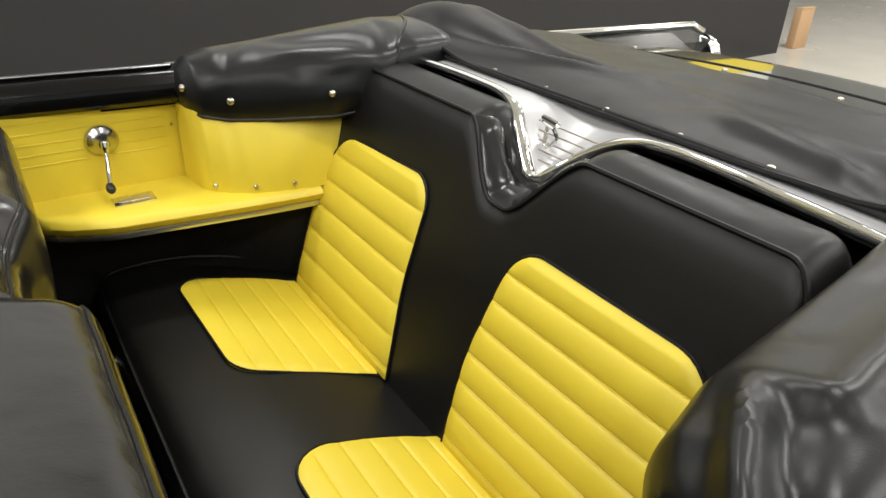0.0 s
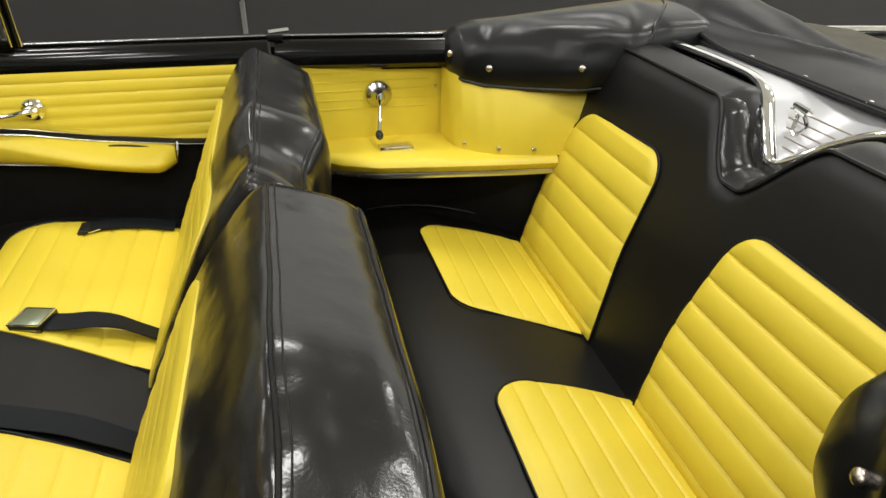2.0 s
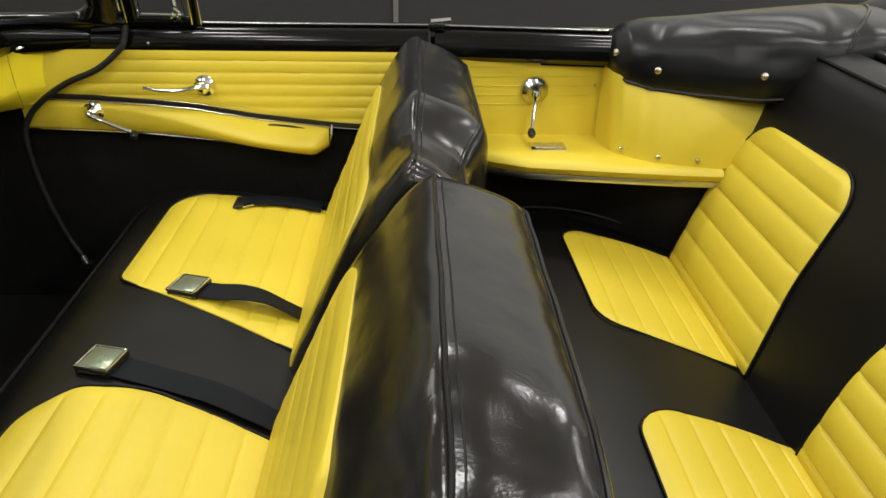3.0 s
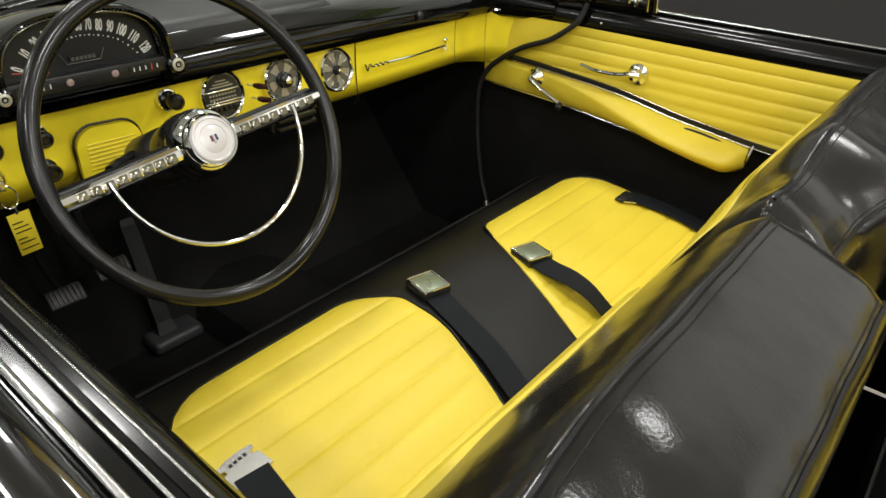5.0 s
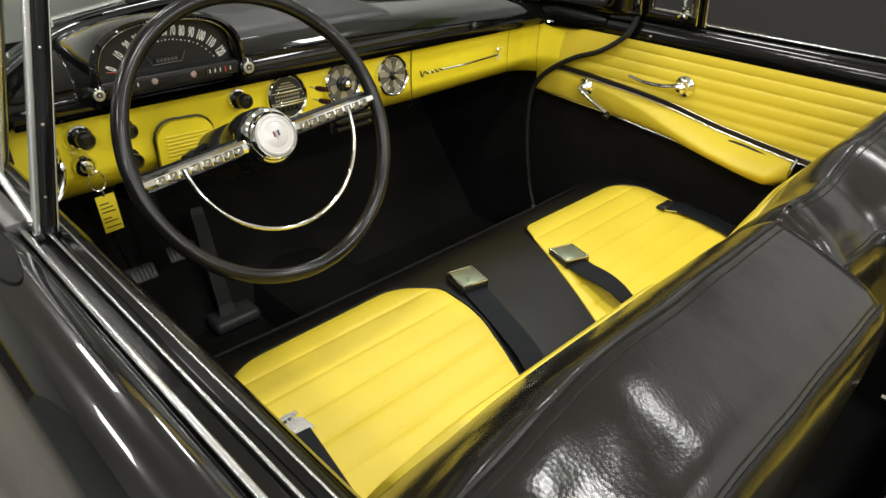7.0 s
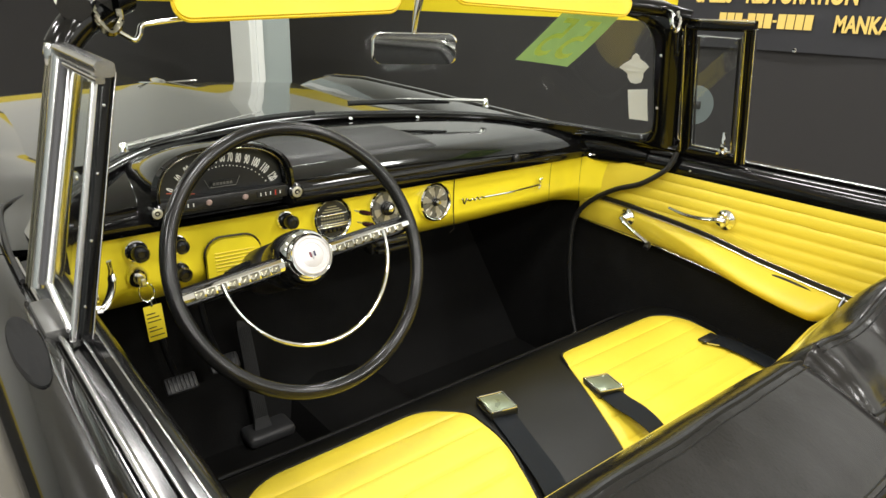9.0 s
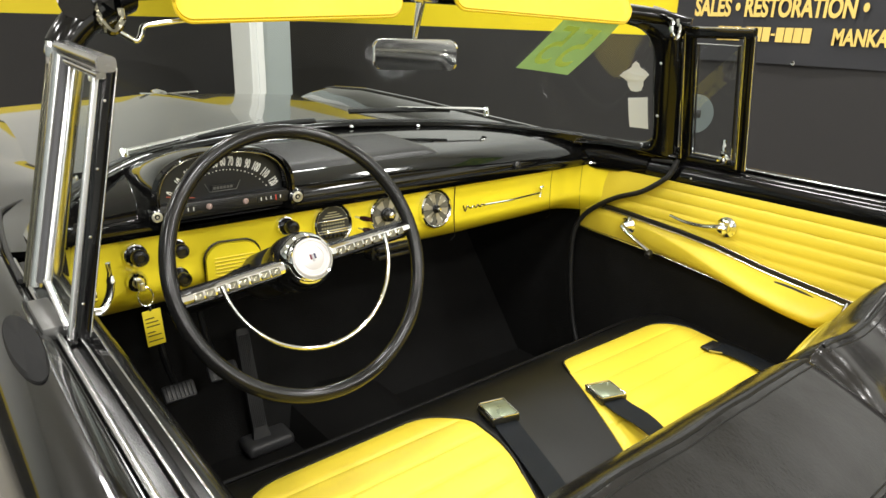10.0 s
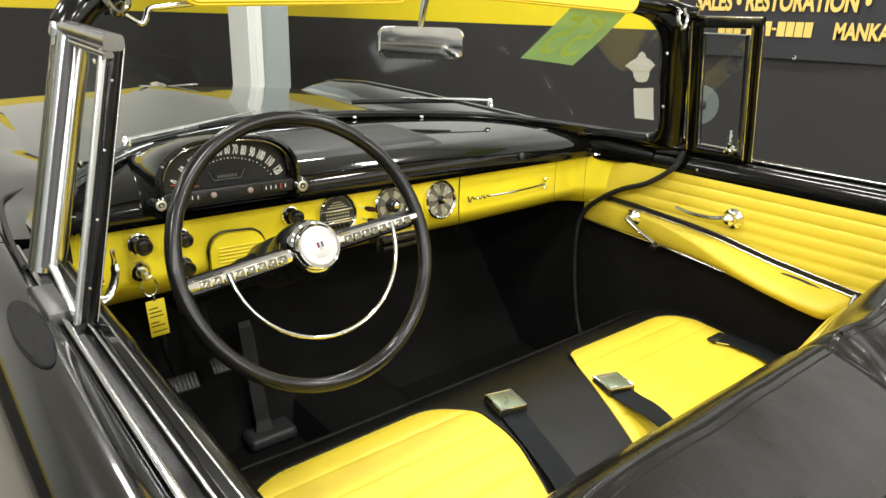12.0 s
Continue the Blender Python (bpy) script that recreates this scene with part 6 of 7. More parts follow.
def instrument_pod():
    p = thing("instrument_pod", "black half-round speedometer hood on the dash", "speedometer", (-0.38, 0.75, 1.06))
    cx, cz = -0.383, 1.098

    def arch(rx, rz, y, flat=0.0, n=28):
        pts = []
        for i in range(n + 1):
            a = math.pi * i / n
            c, s = math.cos(a), math.sin(a)
            pts.append(Vector((cx + rx * (abs(c) ** 0.75) * (1 if c > 0 else -1), y, cz + rz * s ** 0.72 + flat)))
        return pts
    rings = [arch(0.120, 0.082, 0.716), arch(0.124, 0.086, 0.704), arch(0.130, 0.091, 0.696), arch(0.137, 0.094, 0.699), arch(0.141, 0.094, 0.730), arch(0.139, 0.084, 0.79), arch(0.134, 0.060, 0.87), arch(0.128, 0.036, 0.97)]
    rings = [[q for q in r] + [Vector((r[-1].x, r[-1].y, 1.060)), Vector((r[0].x, r[0].y, 1.060))] for r in rings]
    bm = bmesh.new()
    add_loft(bm, rings, cap=False)
    part("hood", bm, M_paint, p, "glossy black curved hood")
    face = arch(0.121, 0.084, 0.722)
    bm = bmesh.new()
    vs = [bm.verts.new(q) for q in face] + [bm.verts.new((cx - 0.121, 0.722, 1.065)), bm.verts.new((cx + 0.121, 0.722, 1.065))]
    bm.faces.new(vs)
    part("dial_face", bm, M_dial, p, "dark grey speedometer face", smooth=False)
    part("bezel", tube(arch(0.1225, 0.0855, 0.702), 0.0016, 8), M_slot, p)
    rib_line = arch(0.1295, 0.0905, 0.6955, n=60)
    for k in range(2, 59):
        # ribbed black rim round the dial
        a, b = rib_line[k], rib_line[k].lerp(Vector((cx, 0.712, cz)), 0.085)
        part("rim_rib", tube([a, b + Vector((0, 0.010, 0))], 0.0013, 5), M_paint, p)
    lit = surface("dial_green_grey", (0.020, 0.022, 0.021), 0.4, spread=0.05)
    bm = bmesh.new()
    o, q = arch(0.117, 0.081, 0.7205), arch(0.092, 0.054, 0.7205)
    add_sheet(bm, lambda u, v: (o[round(u * 28)].lerp(q[round(u * 28)], v)), 28, 2)
    part("scale_band", bm, lit, p)
    for k in range(13):
        side = 1 if k > 6 else -1
        off = abs(k - 6)
        dx = side * interp(off, range(7), [0.0, 0.0152, 0.0312, 0.0480, 0.0650, 0.0825, 0.0985])
        x, z = cx + 0.003 + dx, cz + interp(off, range(7), [0.0675, 0.0662, 0.0628, 0.0582, 0.0505, 0.0370, 0.0180])
        lean = side * radians(interp(off, range(7), [0, 5, 11, 19, 29, 44, 62]))
        m = Matrix.Translation((x, 0.7195, z)) @ Matrix.Rotation(lean, 4, "Y") @ Matrix.Rotation(radians(90), 4, "X")
        part("numeral", words(str(k * 10), 0.0235, m @ Matrix.Translation((0, -0.0085, 0)), 0.0003, 0.44, "CENTER", bold=0.0009), M_dialwhite, p, smooth=False)
        for f in ((0.0, 0.5) if k < 12 else (0.0,)):
            # dots on the inner arc, two to each number
            a = lerp(k, k + 1, f) - 6
            dd = math.copysign(interp(abs(a), range(7), [0.0, 0.0132, 0.0272, 0.0415, 0.0560, 0.0705, 0.0830]), a)
            z2 = cz + interp(abs(a), range(7), [0.0510, 0.0500, 0.0472, 0.0430, 0.0365, 0.0250, 0.0110])
            r = 0.0011 if f == 0.0 else 0.0007
            part("tick", box(cx + 0.003 + dd - r, cx + 0.003 + dd + r, 0.7185, 0.7200, z2 - r, z2 + r), M_dialwhite, p)
    part("odometer", box(cx - 0.022, cx + 0.022, 0.7185, 0.7215, 1.112, 1.121), M_satin, p)
    for k in range(6):
        part("printed_bar", box(cx - 0.019 + 0.0065 * k, cx - 0.0145 + 0.0065 * k, 0.7175, 0.7186, 1.1140, 1.1190), M_disc, p)
    part("needle", tube([(cx - 0.055, 0.716, 1.104), (cx - 0.105, 0.716, 1.112)], 0.0009, 6), surface("needle_red", (0.5, 0.08, 0.03), 0.5), p)
    g = part("gauge_strip", box(cx - 0.126, cx + 0.126, 0.702, 0.724, 1.076, 1.100, bevel=0.003), M_satin, p, "black strip with small gauges")
    for x in (-0.085, 0.085):
        part("gauge_window", box(cx + x - 0.026, cx + x + 0.026, 0.7005, 0.703, 1.082, 1.094), M_dial, g)
        for k in range(5):
            part("gauge_mark", box(cx + x - 0.020 + 0.010 * k, cx + x - 0.0185 + 0.010 * k, 0.6995, 0.7008, 1.085, 1.0915), M_dialwhite, g)
    part("gauge_needle", box(cx + 0.095, cx + 0.097, 0.6992, 0.7006, 1.083, 1.093), surface("gauge_red", (0.5, 0.05, 0.03), 0.5), g)
    for x in (-0.035, 0.035):
        part("warning_lens", lathe([(0.0, 0.003), (0.0045, 0.002), (0.006, 0.0), (0, -0.002)], axis_matrix((cx + x, 0.701, 1.088), (0, -1, 0)), 12), surface("lens_red", (0.35, 0.25, 0.22), 0.3), g)
    part("trip_frame", tube([(cx - 0.034, 0.7195, 1.126), (cx - 0.026, 0.7195, 1.110), (cx + 0.026, 0.7195, 1.110), (cx + 0.034, 0.7195, 1.126)], 0.0007, 5), M_disc, p)
    for s in (1, -1):
        m = axis_matrix((cx + (0.139 if s > 0 else -0.130), 0.704, 1.083), (0, -1, 0.1)) @ Matrix.Scale(1.0 if s > 0 else 0.85, 4)
        k = part("side_knob", lathe([(0.017, -0.03), (0.018, 0.0), (0.016, 0.008), (0.011, 0.011), (0.010, 0.008), (0.006, 0.008), (0.005, 0.012), (0, 0.012)], m, 20), M_paint, p, "small round black knob with pale face")
        part("knob_face", lathe([(0.0115, 0.0085), (0.0105, 0.0125), (0.007, 0.0135), (0.0062, 0.011), (0.0030, 0.011), (0.0026, 0.0125), (0, 0.0125)], m, 20), M_cream, k, "pale metal knob face")


instrument_pod()


# ---------------------------------------------------------------- steering wheel
def steering_wheel():
    hub_scale = Matrix.Diagonal((0.86, 0.86, 0.95, 1))
    w = thing("steering_wheel", "black steering wheel with chrome spokes and horn ring", "steering wheel", (-0.345, 0.45, 1.04))
    ax = Vector((0, -0.90, 0.43)).normalized()
    m = axis_matrix((-0.358, 0.447, 1.047), ax) @ Matrix.Rotation(radians(5.5), 4, "Z")
    rim = [m @ Vector((0.2170 * math.cos(a), 0.2170 * math.sin(a), 0)) for a in [math.tau * i / 90 for i in range(90)]]
    part("rim", tube(rim, 0.0122, 14, loop=True, up=ax), M_wheel, w, "smooth black rim")
    part("hub_shell", lathe([(0.030, -0.10), (0.050, -0.095), (0.058, -0.05), (0.057, -0.012), (0.052, 0.006), (0.046, 0.010)], m @ hub_scale, 36), M_wheel, w, "black conical hub shell")
    part("hub_chrome", lathe([(0.056, -0.030), (0.0575, -0.022), (0.053, 0.004), (0.047, 0.018), (0.0415, 0.0235), (0.0385, 0.0225), (0.038, 0.017)], m @ hub_scale, 40), M_chrome, w, "chrome hub ring")
    cap = part("horn_button", lathe([(0.0385, 0.014), (0.0385, 0.021), (0.036, 0.0245), (0.0335, 0.0250), (0.0320, 0.0238), (0.024, 0.0246), (0.0232, 0.0240), (0.014, 0.0262), (0, 0.0267)], m @ hub_scale, 40), surface("medallion_silver", (0.60, 0.58, 0.58), 0.3, metal=0.2), w, "silver horn button with small crest")
    for x, col in ((-0.0038, (0.16, 0.03, 0.05)), (0.0, (0.45, 0.45, 0.47)), (0.0038, (0.03, 0.03, 0.08))):
        part("crest_stripe", box(x - 0.0017, x + 0.0015, -0.0065 + abs(x), 0.0060, 0.0250, 0.0266, bevel=0.0005, m=m), surface("crest_colour", col, 0.4), cap)
    for s in (1, -1):
        spoke = loft([[m @ Vector((s * r, y, z)) for y, z in ((-hw, z0 - 0.006), (-hw, z0 + 0.004), (-hw * 0.5, z0 + 0.008), (hw * 0.5, z0 + 0.008), (hw, z0 + 0.004), (hw, z0 - 0.006))] for r, hw, z0 in ((0.040, 0.0095, 0.000), (0.09, 0.0092, 0.002), (0.15, 0.0085, 0.003), (0.20, 0.0078, 0.002), (0.210, 0.007, 0.001))])
        sp = part("spoke", spoke, M_chrome, w, "chrome spoke with square cut-outs")
        # raised plates; the cut-outs' shade and yellow reflections are in their colour
        for k in range(8):
            r = 0.054 + 0.0178 * k
            part("spoke_slot", box(*sorted((s * r, s * (r + 0.0142))), -0.0089, 0.0030, 0.0060, 0.0112, bevel=0.0005, m=m), M_slot, sp)
        part("spoke_under", loft([[m @ Vector((s * r, y, z)) for y, z in ((-0.016, -0.022), (-0.012, -0.008), (0.012, -0.008), (0.016, -0.022))] for r in (0.04, 0.12, 0.212)]), M_wheel, sp, "black spoke backing")
    arc = [m @ Vector((0.150 * math.cos(a), 0.150 * math.sin(a) * 0.98 + 0.004, 0.012)) for a in [lerp(math.pi + 0.02, math.tau - 0.02, i / 40) for i in range(41)]]
    part("horn_ring", tube(arc, 0.0034, 10, up=ax), M_chrome, w, "thin chrome half-circle horn ring")
    col = thing("steering_column", "black steering column with shift lever", "steering column", (-0.345, 0.8, 0.9))
    part("column_tube", tube([m @ Vector((0, 0, -0.09)), m @ Vector((0, 0, -0.80))], 0.026, 18, up=ax), M_satin, col)
    part("column_collar", lathe([(0.036, -0.20), (0.044, -0.19), (0.044, -0.115), (0.036, -0.10)], m, 24), M_satin, col)
    part("signal_lever", tube(smooth_line([Vector((-0.362, 0.610, 0.985)), Vector((-0.405, 0.585, 1.000)), Vector((-0.452, 0.550, 1.000))], 14), [0.0065] * 11 + [0.0095] * 4, 8), M_wheel, col, "black signal lever")
    part("shift_lever", tube(smooth_line([Vector((-0.335, 0.610, 0.980)), Vector((-0.20, 0.575, 1.003)), Vector((-0.085, 0.550, 1.022))], 14), [0.006] * 11 + [0.010, 0.012, 0.011, 0.006], 8), M_wheel, col, "black shift lever")


steering_wheel()


# ---------------------------------------------------------------- key and tag
def ignition_key():
    k = thing("ignition_key", "key on a ring with a yellow paper tag", "key", (-0.546, 0.74, 0.93))
    part("key_head", box(-0.551, -0.541, 0.714, 0.738, 0.946, 0.962, bevel=0.002), M_brushed, k)
    ring = [(-0.541 + 0.013 * math.cos(a), 0.722 + 0.004 * math.sin(a), 0.932 + 0.017 * math.sin(a)) for a in [math.tau * i / 24 for i in range(24)]]
    part("key_ring", tube(ring, 0.0012, 6, loop=True), M_chrome, k)
    part("clasp", tube([(-0.538, 0.722, 0.917), (-0.536, 0.722, 0.903)], 0.003, 8), M_chrome, k)
    mm = Matrix.Translation((-0.533, 0.722, 0.868)) @ Matrix.Rotation(radians(-3), 4, "Y")
    t = part("tag", box(-0.0165, 0.0165, -0.0008, 0.0008, -0.036, 0.036, bevel=0.0007, m=mm), surface("tag_yellow", (0.80, 0.66, 0.03), 0.6, spread=0.04), k, "yellow paper tag with printed lines")
    for z, w in ((0.020, 0.016), (0.012, 0.022), (0.004, 0.024), (-0.008, 0.014), (-0.015, 0.024), (-0.026, 0.026)):
        part("printed_bar", box(-0.013, -0.013 + w, -0.0014, -0.0006, z - 0.0010, z + 0.0010, m=mm), M_satin, t)


ignition_key()


# ---------------------------------------------------------------- seat belts
def strap(path, width, across, thick=0.002):
    """A flat belt along a line; across is its width direction."""
    P = smooth_line(path, 40)
    rings = []
    for i, p in enumerate(P):
        t = (P[min(i + 1, 40)] - P[max(i - 1, 0)]).normalized()
        a = Vector(across)
        a = (a - a.dot(t) * t).normalized()
        n = t.cross(a).normalized()
        if n.z < 0:
            n = -n
        rings.append([p + a * (width / 2) + n * thick, p + a * (width / 2), p - a * (width / 2), p - a * (width / 2) + n * thick])
    return loft(rings)


def buckle(parent, at, yaw, tilt):
    m = Matrix.Translation(at) @ Matrix.Rotation(yaw, 4, "Z") @ Matrix.Rotation(tilt, 4, "X")
    b = part("buckle", box(-0.030, 0.030, -0.032, 0.032, 0.0, 0.0155, bevel=0.002, m=m), M_lidside, parent, "square metal buckle with chrome rim")
    part("buckle_lid", box(-0.0262, 0.0262, -0.027, 0.0265, 0.0150, 0.0172, bevel=0.0015, m=m), M_lid, b, "polished buckle lid with a green reflection put into its colour")
    rim = [m @ Vector((x, y, 0.0165)) for x, y in round_outline([(-0.0285, -0.0302), (0.0285, -0.0302), (0.0285, 0.0302), (-0.0285, 0.0302)], 0.004, 4)]
    part("buckle_rim", tube(rim, 0.0021, 8, loop=True), M_chrome, b, "thin chrome rim")
    part("buckle_lip", tube([m @ Vector((-0.029, 0.0315, 0.0145)), m @ Vector((0.029, 0.0315, 0.0145))], 0.0032, 8), M_chrome, b)
    for y in (-0.012, 0.012):
        part("buckle_edge", tube([m @ Vector((-0.0305, y - 0.012, 0.006)), m @ Vector((-0.0305, y + 0.012, 0.006))], 0.0012, 6), M_chrome, b)
    return b


# the lid's green is a reflection put into the metal's colour
M_lid = surface("buckle_lid", (0.27, 0.31, 0.22), 0.30, metal=0.65, spread=0.08, scale=20)
M_lidside = surface("buckle_side", (0.10, 0.10, 0.09), 0.30, metal=0.9, spread=0.1)
M_mirror = surface("mirror_silver", (0.60, 0.61, 0.59), 0.04, metal=1.0, spread=0.02, rough_spread=0.02)


def seat_belts():
    a = thing("seat_belt", "black webbing lap belt with square chrome buckle on the seat", "seat belt", (0.22, 0.15, 0.71), "seat belts")
    part("webbing", strap([(0.206, 0.228, 0.694), (0.190, 0.18, 0.698), (0.176, 0.125, 0.704), (0.168, 0.08, 0.697), (0.165, 0.035, 0.672), (0.165, 0.003, 0.652)], 0.050, (1, 0.35, 0)), M_belt, a, "black woven webbing")
    buckle(a, (0.212, 0.241, 0.688), radians(-18), radians(-2))
    b = thing("seat_belt", "black webbing lap belt with square chrome buckle on the seat", "seat belt", (-0.03, 0.2, 0.71), "seat belts")
    part("webbing", strap([(-0.026, 0.305, 0.693), (-0.044, 0.25, 0.691), (-0.062, 0.19, 0.686), (-0.084, 0.12, 0.679), (-0.112, 0.055, 0.668), (-0.130, 0.005, 0.652)], 0.050, (1, 0.30, 0)), M_belt, b, "black woven webbing")
    buckle(b, (-0.022, 0.320, 0.690), radians(-14), radians(-1))
    c = thing("seat_belt", "black webbing belt end with flat metal tongue on the seat", "seat belt", (-0.52, 0.18, 0.70), "seat belts")
    part("webbing", strap([(-0.508, 0.205, 0.693), (-0.515, 0.15, 0.686), (-0.522, 0.09, 0.675), (-0.53, 0.02, 0.660)], 0.050, (1, -0.1, 0)), M_belt, c, "black woven webbing")
    m = Matrix.Translation((-0.508, 0.220, 0.691)) @ Matrix.Rotation(radians(6), 4, "Z") @ Matrix.Rotation(radians(6), 4, "X")
    ol = [(-0.030, -0.022), (0.030, -0.022), (0.030, 0.006), (0.022, 0.008), (0.022, 0.014), (0.030, 0.016), (0.030, 0.022), (0.012, 0.026), (-0.012, 0.026), (-0.030, 0.022), (-0.030, 0.016), (-0.022, 0.014), (-0.022, 0.008), (-0.030, 0.006)]
    bm = bmesh.new()
    top = [bm.verts.new(m @ Vector((x, y, 0.003))) for x, y in ol]
    low = [bm.verts.new(m @ Vector((x, y, 0.0))) for x, y in ol]
    bm.faces.new(top)
    bm.faces.new(list(reversed(low)))
    for i in range(len(ol)):
        j = (i + 1) % len(ol)
        bm.faces.new((top[i], low[i], low[j], top[j]))
    t = part("tongue", bm, M_brushed, c, "flat stamped metal tongue", smooth=False)
    for k in range(4):
        part("stamped_bar", box(-0.014 + 0.008 * k, -0.009 + 0.008 * k, 0.012, 0.017, 0.0028, 0.0036, m=m), M_satin, t)
    e = thing("seat_belt", "black webbing belt end lying by the door", "seat belt", (0.62, 0.15, 0.70), "seat belts")
    part("webbing", strap([(0.606, 0.222, 0.695), (0.622, 0.17, 0.690), (0.630, 0.10, 0.680), (0.632, 0.03, 0.664)], 0.052, (1, 0.1, 0)), M_belt, e, "black woven webbing")
    part("tongue", box(0.572, 0.630, 0.214, 0.240, 0.692, 0.698, bevel=0.002), M_satin, e, "dark metal tongue")
    part("tongue_edge", tube([(0.570, 0.215, 0.697), (0.588, 0.192, 0.695)], 0.002, 6), M_chrome, e)


seat_belts()


# ---------------------------------------------------------------- pedals, cable, small things under the dash
def pedals():
    g = thing("accelerator_pedal", "long black rubber accelerator pedal", "pedal", (-0.20, 1.0, 0.34))
    A, B = Vector((-0.222, 1.005, 0.345)), Vector((-0.196, 1.16, 0.60))
    side = Vector((1, -0.05, 0)).normalized()
    nrm = (B - A).cross(side).normalized()
    nrm = nrm if nrm.y < 0 else -nrm
    part("tread", loft([[A.lerp(B, f) + side * (0.021 * w) * a + nrm * b for a, b in ((-1, 0), (-0.9, 0.010), (0.9, 0.010), (1, 0))] for f, w in ((0, 1.25), (0.1, 1.0), (0.95, 0.95), (1, 0.8))]), M_rubber, g, "ribbed black rubber tread")
    for k in range(7):
        o = side * (-0.015 + 0.005 * k)
        part("tread_rib", tube([A.lerp(B, 0.1) + o + nrm * 0.011, A.lerp(B, 0.94) + o + nrm * 0.011], 0.0013, 5), M_rubber, g)
    # the lighter grey here stands in for a dull highlight on the foot
    part("hinge_foot", box(-0.275, -0.140, 0.965, 1.045, 0.312, 0.350, bevel=0.016, segs=4), M_worn, g, "black rubber foot, its dull highlight put into a lighter grey")
    for name, at, lab in (("brake_pedal", (-0.302, 1.03, 0.562), "ribbed black rubber brake pedal"), ("clutch_pedal", (-0.425, 0.99, 0.565), "ribbed black rubber clutch pedal")):
        p = thing(name, lab, "pedal", at)
        m = Matrix.Translation(at) @ Matrix.Rotation(radians(-42), 4, "X")
        part("pad", box(-0.038, 0.038, -0.010, 0.004, -0.021, 0.021, bevel=0.006, m=m), M_worn, p)
        for k in range(7):
            part("pad_rib", box(-0.030 + 0.0095 * k, -0.026 + 0.0095 * k, -0.013, -0.008, -0.017, 0.017, bevel=0.001, m=m), M_worn, p)
        part("arm", tube(smooth_line([m @ Vector((0, 0.004, 0)), Vector(at) + Vector((0.0, 0.10, 0.06)), Vector(at) + Vector((0.01, 0.22, 0.22))], 12), 0.008, 8), M_satin, p)


pedals()


def cable():
    c = thing("cable", "black rubber cable hanging down beside the dash to the floor", "cable", (0.72, 0.75, 0.5))
    line = smooth_line([(0.762, 0.485, 1.090), (0.752, 0.490, 1.060), (0.742, 0.503, 1.036), (0.730, 0.56, 0.992), (0.730, 0.64, 0.958), (0.728, 0.705, 0.918), (0.722, 0.752, 0.872), (0.716, 0.772, 0.815), (0.712, 0.766, 0.69), (0.702, 0.735, 0.56), (0.690, 0.70, 0.49)], 80)
    part("cord", tube(line, 0.0075, 10), M_rubber, c)
    def cowl_side(u, v):
        z = lerp(0.900, 1.034, v)
        edge = interp(z, [0.895, 0.918, 0.958, 0.992, 1.036], [0.735, 0.705, 0.64, 0.56, 0.503])
        y = lerp(edge, 0.80, u)
        return (lerp(0.736, 0.752, v) - 0.012 * u, y, z)
    tagged(part("cowl_side_trim", sheet(cowl_side, 16, 10, 0.004, away=(1, 0, 0)), M_yellow), "flat yellow side trim ahead of the door", "side trim")
    part("plug", tube([(0.690, 0.70, 0.49), (0.684, 0.690, 0.468)], 0.008, 10), M_brushed, c, "bright metal cable end")
    part("clip", box(0.675, 0.70, 0.675, 0.705, 0.452, 0.472, bevel=0.004), M_satin, c)


cable()


def sun_visor(x0, x1, zl, yaw, slope):
    v = thing("sun_visor", "yellow vinyl sun visor hung from the header", "sun visor", ((x0 + x1) / 2, 0.6, 1.44), "sun visors")
    rings = []
    for i in range(61):
        f = 0.5 - 0.5 * math.cos(math.pi * i / 60)
        x = lerp(x0, x1, f)
        e = min(f, 1 - f) * (x1 - x0)
        r = 0.026
        cut = r - math.sqrt(max(0.0, r * r - max(0.0, r - e) ** 2))
        y0 = 0.545 + yaw * (f - 0.5)
        lo = Vector((x, y0 - 0.0, zl + cut + slope * (f - 0.5)))
        hi = Vector((x, y0 + 0.055, zl + 0.120 + slope * (f - 0.5)))
        n = Vector((0, -0.9, 0.4)) * 0.007
        rings.append([lo - n * 0.6, lo + n * 0.2 + Vector((0, -0.001, -0.002)), lo + n, lo.lerp(hi, 0.5) + n * 1.3, hi + n, hi - n, lo.lerp(hi, 0.5) - n * 1.3])
    part("board", loft(rings), M_visor, v)
    part("edge_binding", tube([r[1] for r in rings], 0.003, 6), M_visor, v)


visor_arm = smooth_line([(-0.585, 0.560, 1.402), (-0.563, 0.560, 1.388), (-0.552, 0.560, 1.383), (-0.545, 0.560, 1.391), (-0.540, 0.560, 1.403), (-0.520, 0.558, 1.407), (-0.480, 0.552, 1.413)], 40)
sun_visor(-0.505, -0.092, 1.420, 0.03, 0.018)
part("visor_arm", tube(visor_arm, 0.0042, 10), M_chrome, bpy.data.objects["sun_visor"], "bent chrome visor arm")
part("arm_bracket", lathe([(0.0, 0.012), (0.014, 0.010), (0.020, 0.0), (0.020, -0.014), (0, -0.016)], axis_matrix((-0.592, 0.560, 1.412), (0.3, -1, -0.2)), 18), M_garnish, bpy.data.objects["sun_visor"], "black visor bracket")
sun_visor(0.055, 0.510, 1.437, -0.08, -0.018)


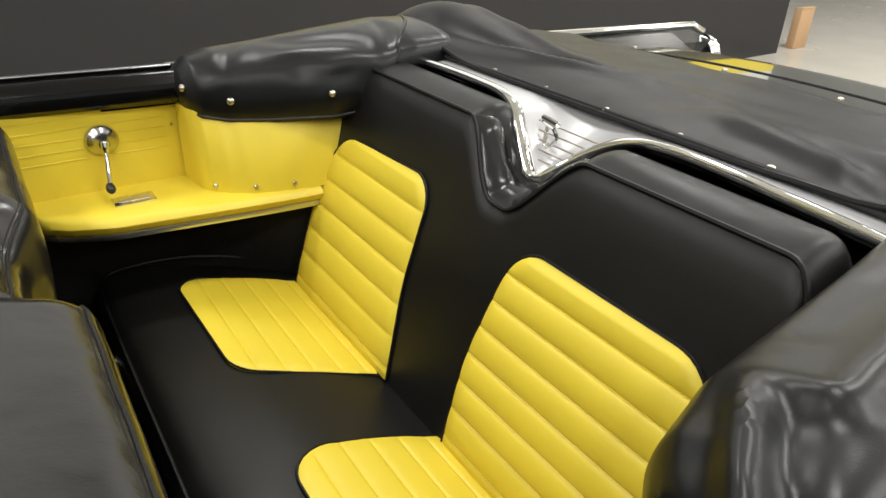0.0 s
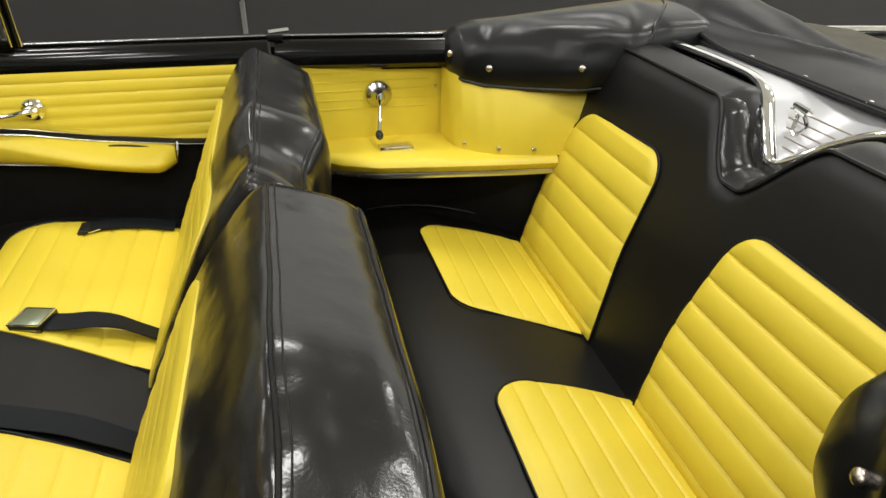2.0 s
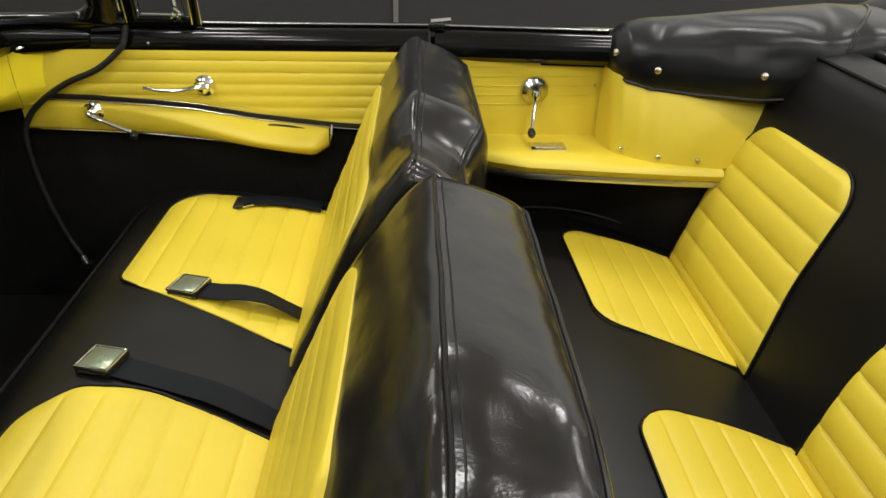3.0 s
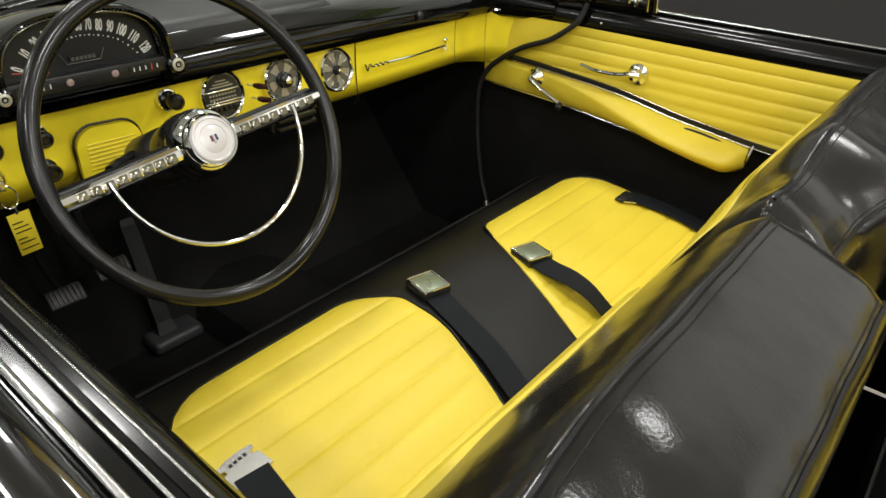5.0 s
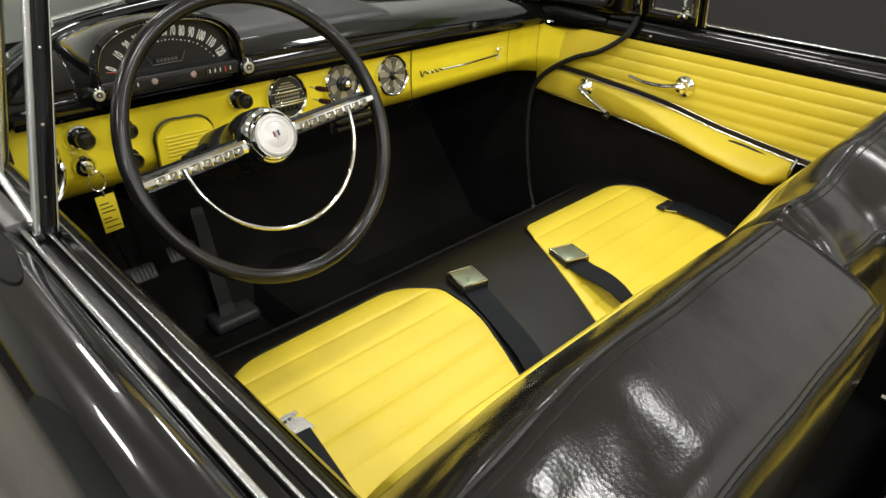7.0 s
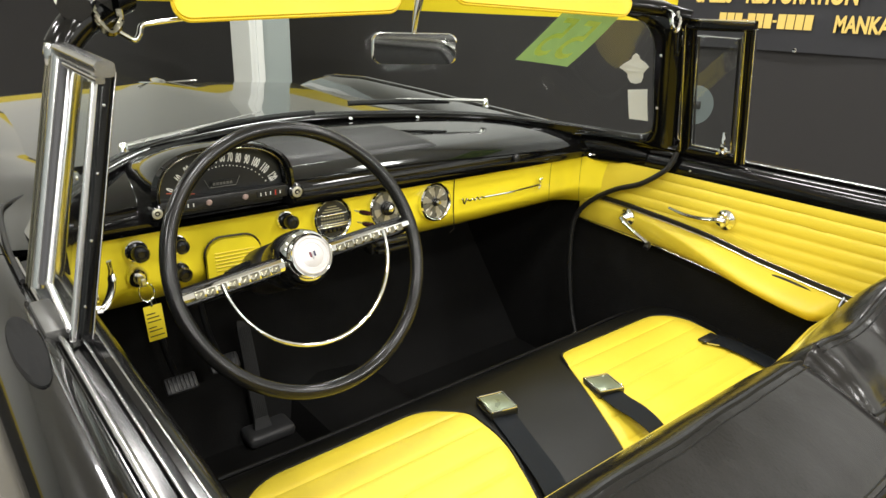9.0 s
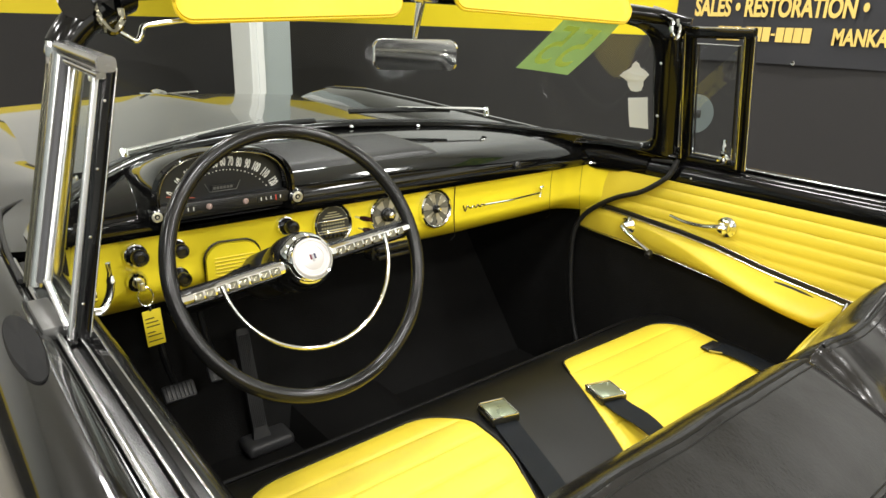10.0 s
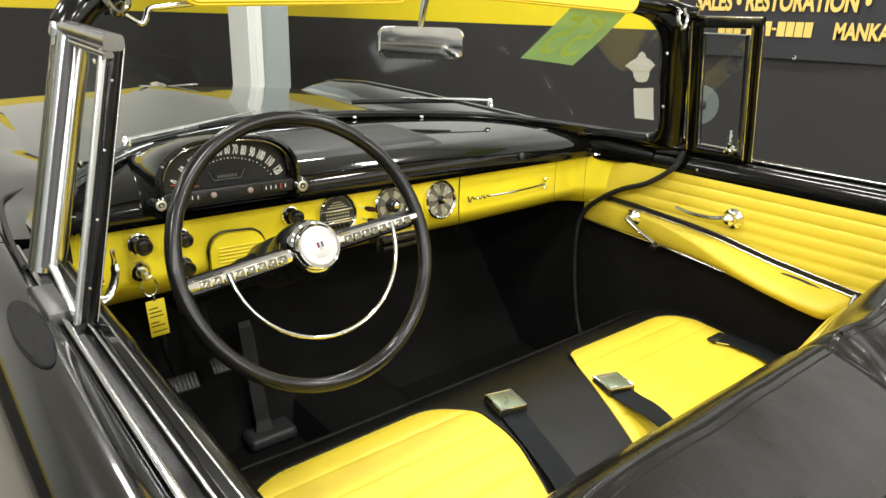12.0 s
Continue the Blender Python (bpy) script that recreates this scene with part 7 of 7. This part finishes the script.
def rear_mirror():
    r = thing("rear_view_mirror", "rounded chrome rear-view mirror hung from the header", "mirror", (0.055, 0.70, 1.35))
    m = Matrix.Translation((0.048, 0.700, 1.352)) @ Matrix.Rotation(radians(-24), 4, "Z") @ Matrix.Rotation(radians(2.5), 4, "X")
    ol = round_outline([(-0.092, -0.032), (0.092, -0.032), (0.092, 0.032), (-0.092, 0.032)], 0.018, 6)

    def ring(k, y):
        return [m @ Vector((p[0] * k, y, p[1] * k)) for p in ol]
    part("case", loft([ring(0.97, -0.006), ring(1.0, -0.004), ring(1.0, 0.004), ring(0.90, 0.014), ring(0.5, 0.020)]), M_chrome, r, "chrome mirror case")
    bm = bmesh.new()
    bm.faces.new([bm.verts.new(q) for q in ring(0.955, -0.0065)])
    part("mirror_glass", bm, M_mirror, r, "silvered mirror glass", smooth=False)
    part("stem", tube([m @ Vector((0, 0.012, 0.025)), Vector((0.052, 0.70, 1.42)), Vector((0.055, 0.692, 1.462))], [0.006, 0.0075, 0.010], 10), M_chrome, r, "chrome mirror stem")
    part("bracket", box(0.020, 0.090, 0.672, 0.705, 1.456, 1.480, bevel=0.008), M_chrome, r, "chrome mirror bracket")


rear_mirror()


def wiper(u0, u1, v0, v1, b0, b1):
    w = thing("wiper", "bright metal wiper arm with black blade on the windshield", "wiper", on_glass(u0, 0.0, -0.02), "wipers")
    A, B = on_glass(u0, v0, -0.022), on_glass(u1, v1, -0.016)
    part("pivot", lathe([(0.009, -0.02), (0.009, 0.002), (0.006, 0.006), (0, 0.006)], axis_matrix(A, (0, 0.3, 1)), 16), M_chrome, w)
    part("arm", tube([A, A.lerp(B, 0.25), A.lerp(B, 0.6), B], [0.007, 0.009, 0.0045, 0.0022], 8, flat=0.6), M_brushed, w, "bright metal arm")
    line = [on_glass(lerp(b0[0], b1[0], i / 12), lerp(b0[1], b1[1], i / 12), -0.010) for i in range(13)]
    part("blade", tube(line, 0.0048, 6, flat=1.3), M_rubber, w, "black rubber blade")
    part("blade_spine", tube([p + Vector((0, 0.004, 0.006)) for p in line], 0.0018, 6), M_satin, w)


wiper(0.243, 0.420, 0.012, 0.062, (0.33, 0.004), (0.515, 0.006))
wiper(0.745, 0.63, 0.10, 0.115, (0.56, 0.085), (0.70, 0.105))


def door_mirror():
    d = thing("door_mirror", "round chrome door mirror on a short stem", "mirror", (0.885, 0.60, 1.065))
    c = Vector((0.97, 0.572, 1.188))
    m = axis_matrix(c, (-0.55, -1, 0.1))
    part("mirror_shell", lathe([(0.0535, 0.0), (0.055, -0.004), (0.050, -0.022), (0.025, -0.034), (0, -0.036)], m, 30), M_satin, d)
    part("mirror_back", lathe([(0.0, 0.001), (0.054, 0.001), (0.055, -0.002), (0, -0.002)], m, 30), surface("dull_mirror_back", (0.10, 0.12, 0.12), 0.45, spread=0.1), d, "dull grey round plate")
    part("mirror_boss", box(-0.012, 0.012, -0.012, 0.012, 0.0, 0.006, bevel=0.003, m=m), M_satin, d)
    part("stem", tube(smooth_line([c + Vector((0, 0.03, 0)), c + Vector((0, 0.03, -0.07)), Vector((0.885, 0.60, 1.065))], 10), 0.007, 8), M_chrome, d)


door_mirror()


# ---------------------------------------------------------------- driver's door
def driver_door():
    d = thing("driver_door", "black driver's door with chrome sill lips", "car door", (-0.72, 0.2, 0.5))

    def panel(u, v):
        return (mirror_x(0.762, -1) - 0.004 * math.sin(math.pi * v), lerp(-0.245, 0.62, u), lerp(0.34, 1.03, v))
    part("inner_panel", sheet(panel, 8, 8, 0.06, away=(-1, 0, 0)), M_carpet, d, "black inner door panel")
    sill(d, -1, -0.245, 0.60)
    part("vent_crank", tube(smooth_line([(-0.664, 0.545, 0.996), (-0.650, 0.550, 0.994), (-0.637, 0.560, 1.004), (-0.628, 0.565, 1.028), (-0.628, 0.566, 1.062)], 20), [0.012] * 4 + [0.007] * 13 + [0.005] * 4, 10, flat=0.7), M_chrome, d, "curved chrome vent crank")
    m = axis_matrix((-0.7775, 0.284, 1.0850), (-0.06, 0, 1), (0, 1, 0))
    part("oval_pad", lathe([(0.0, 0.003), (0.9, 0.003), (1.0, 0.0), (1.0, -0.004), (0, -0.004)], m @ Matrix.Rotation(0, 4, "Z") @ Matrix.Diagonal((0.0165, 0.094, 1, 1)), 36), surface("oval_rubber", (0.012, 0.012, 0.012), 0.8, spread=0.2, spec=0.15), d, "flat black oval pad")
    part("post_foot", box(-0.757, -0.733, 0.305, 0.405, 1.070, 1.0885, bevel=0.003), surface("worn_metal", (0.13, 0.13, 0.125), 0.42, metal=0.5, spread=0.3, scale=30), d, "worn metal foot of the vent post")


driver_door()
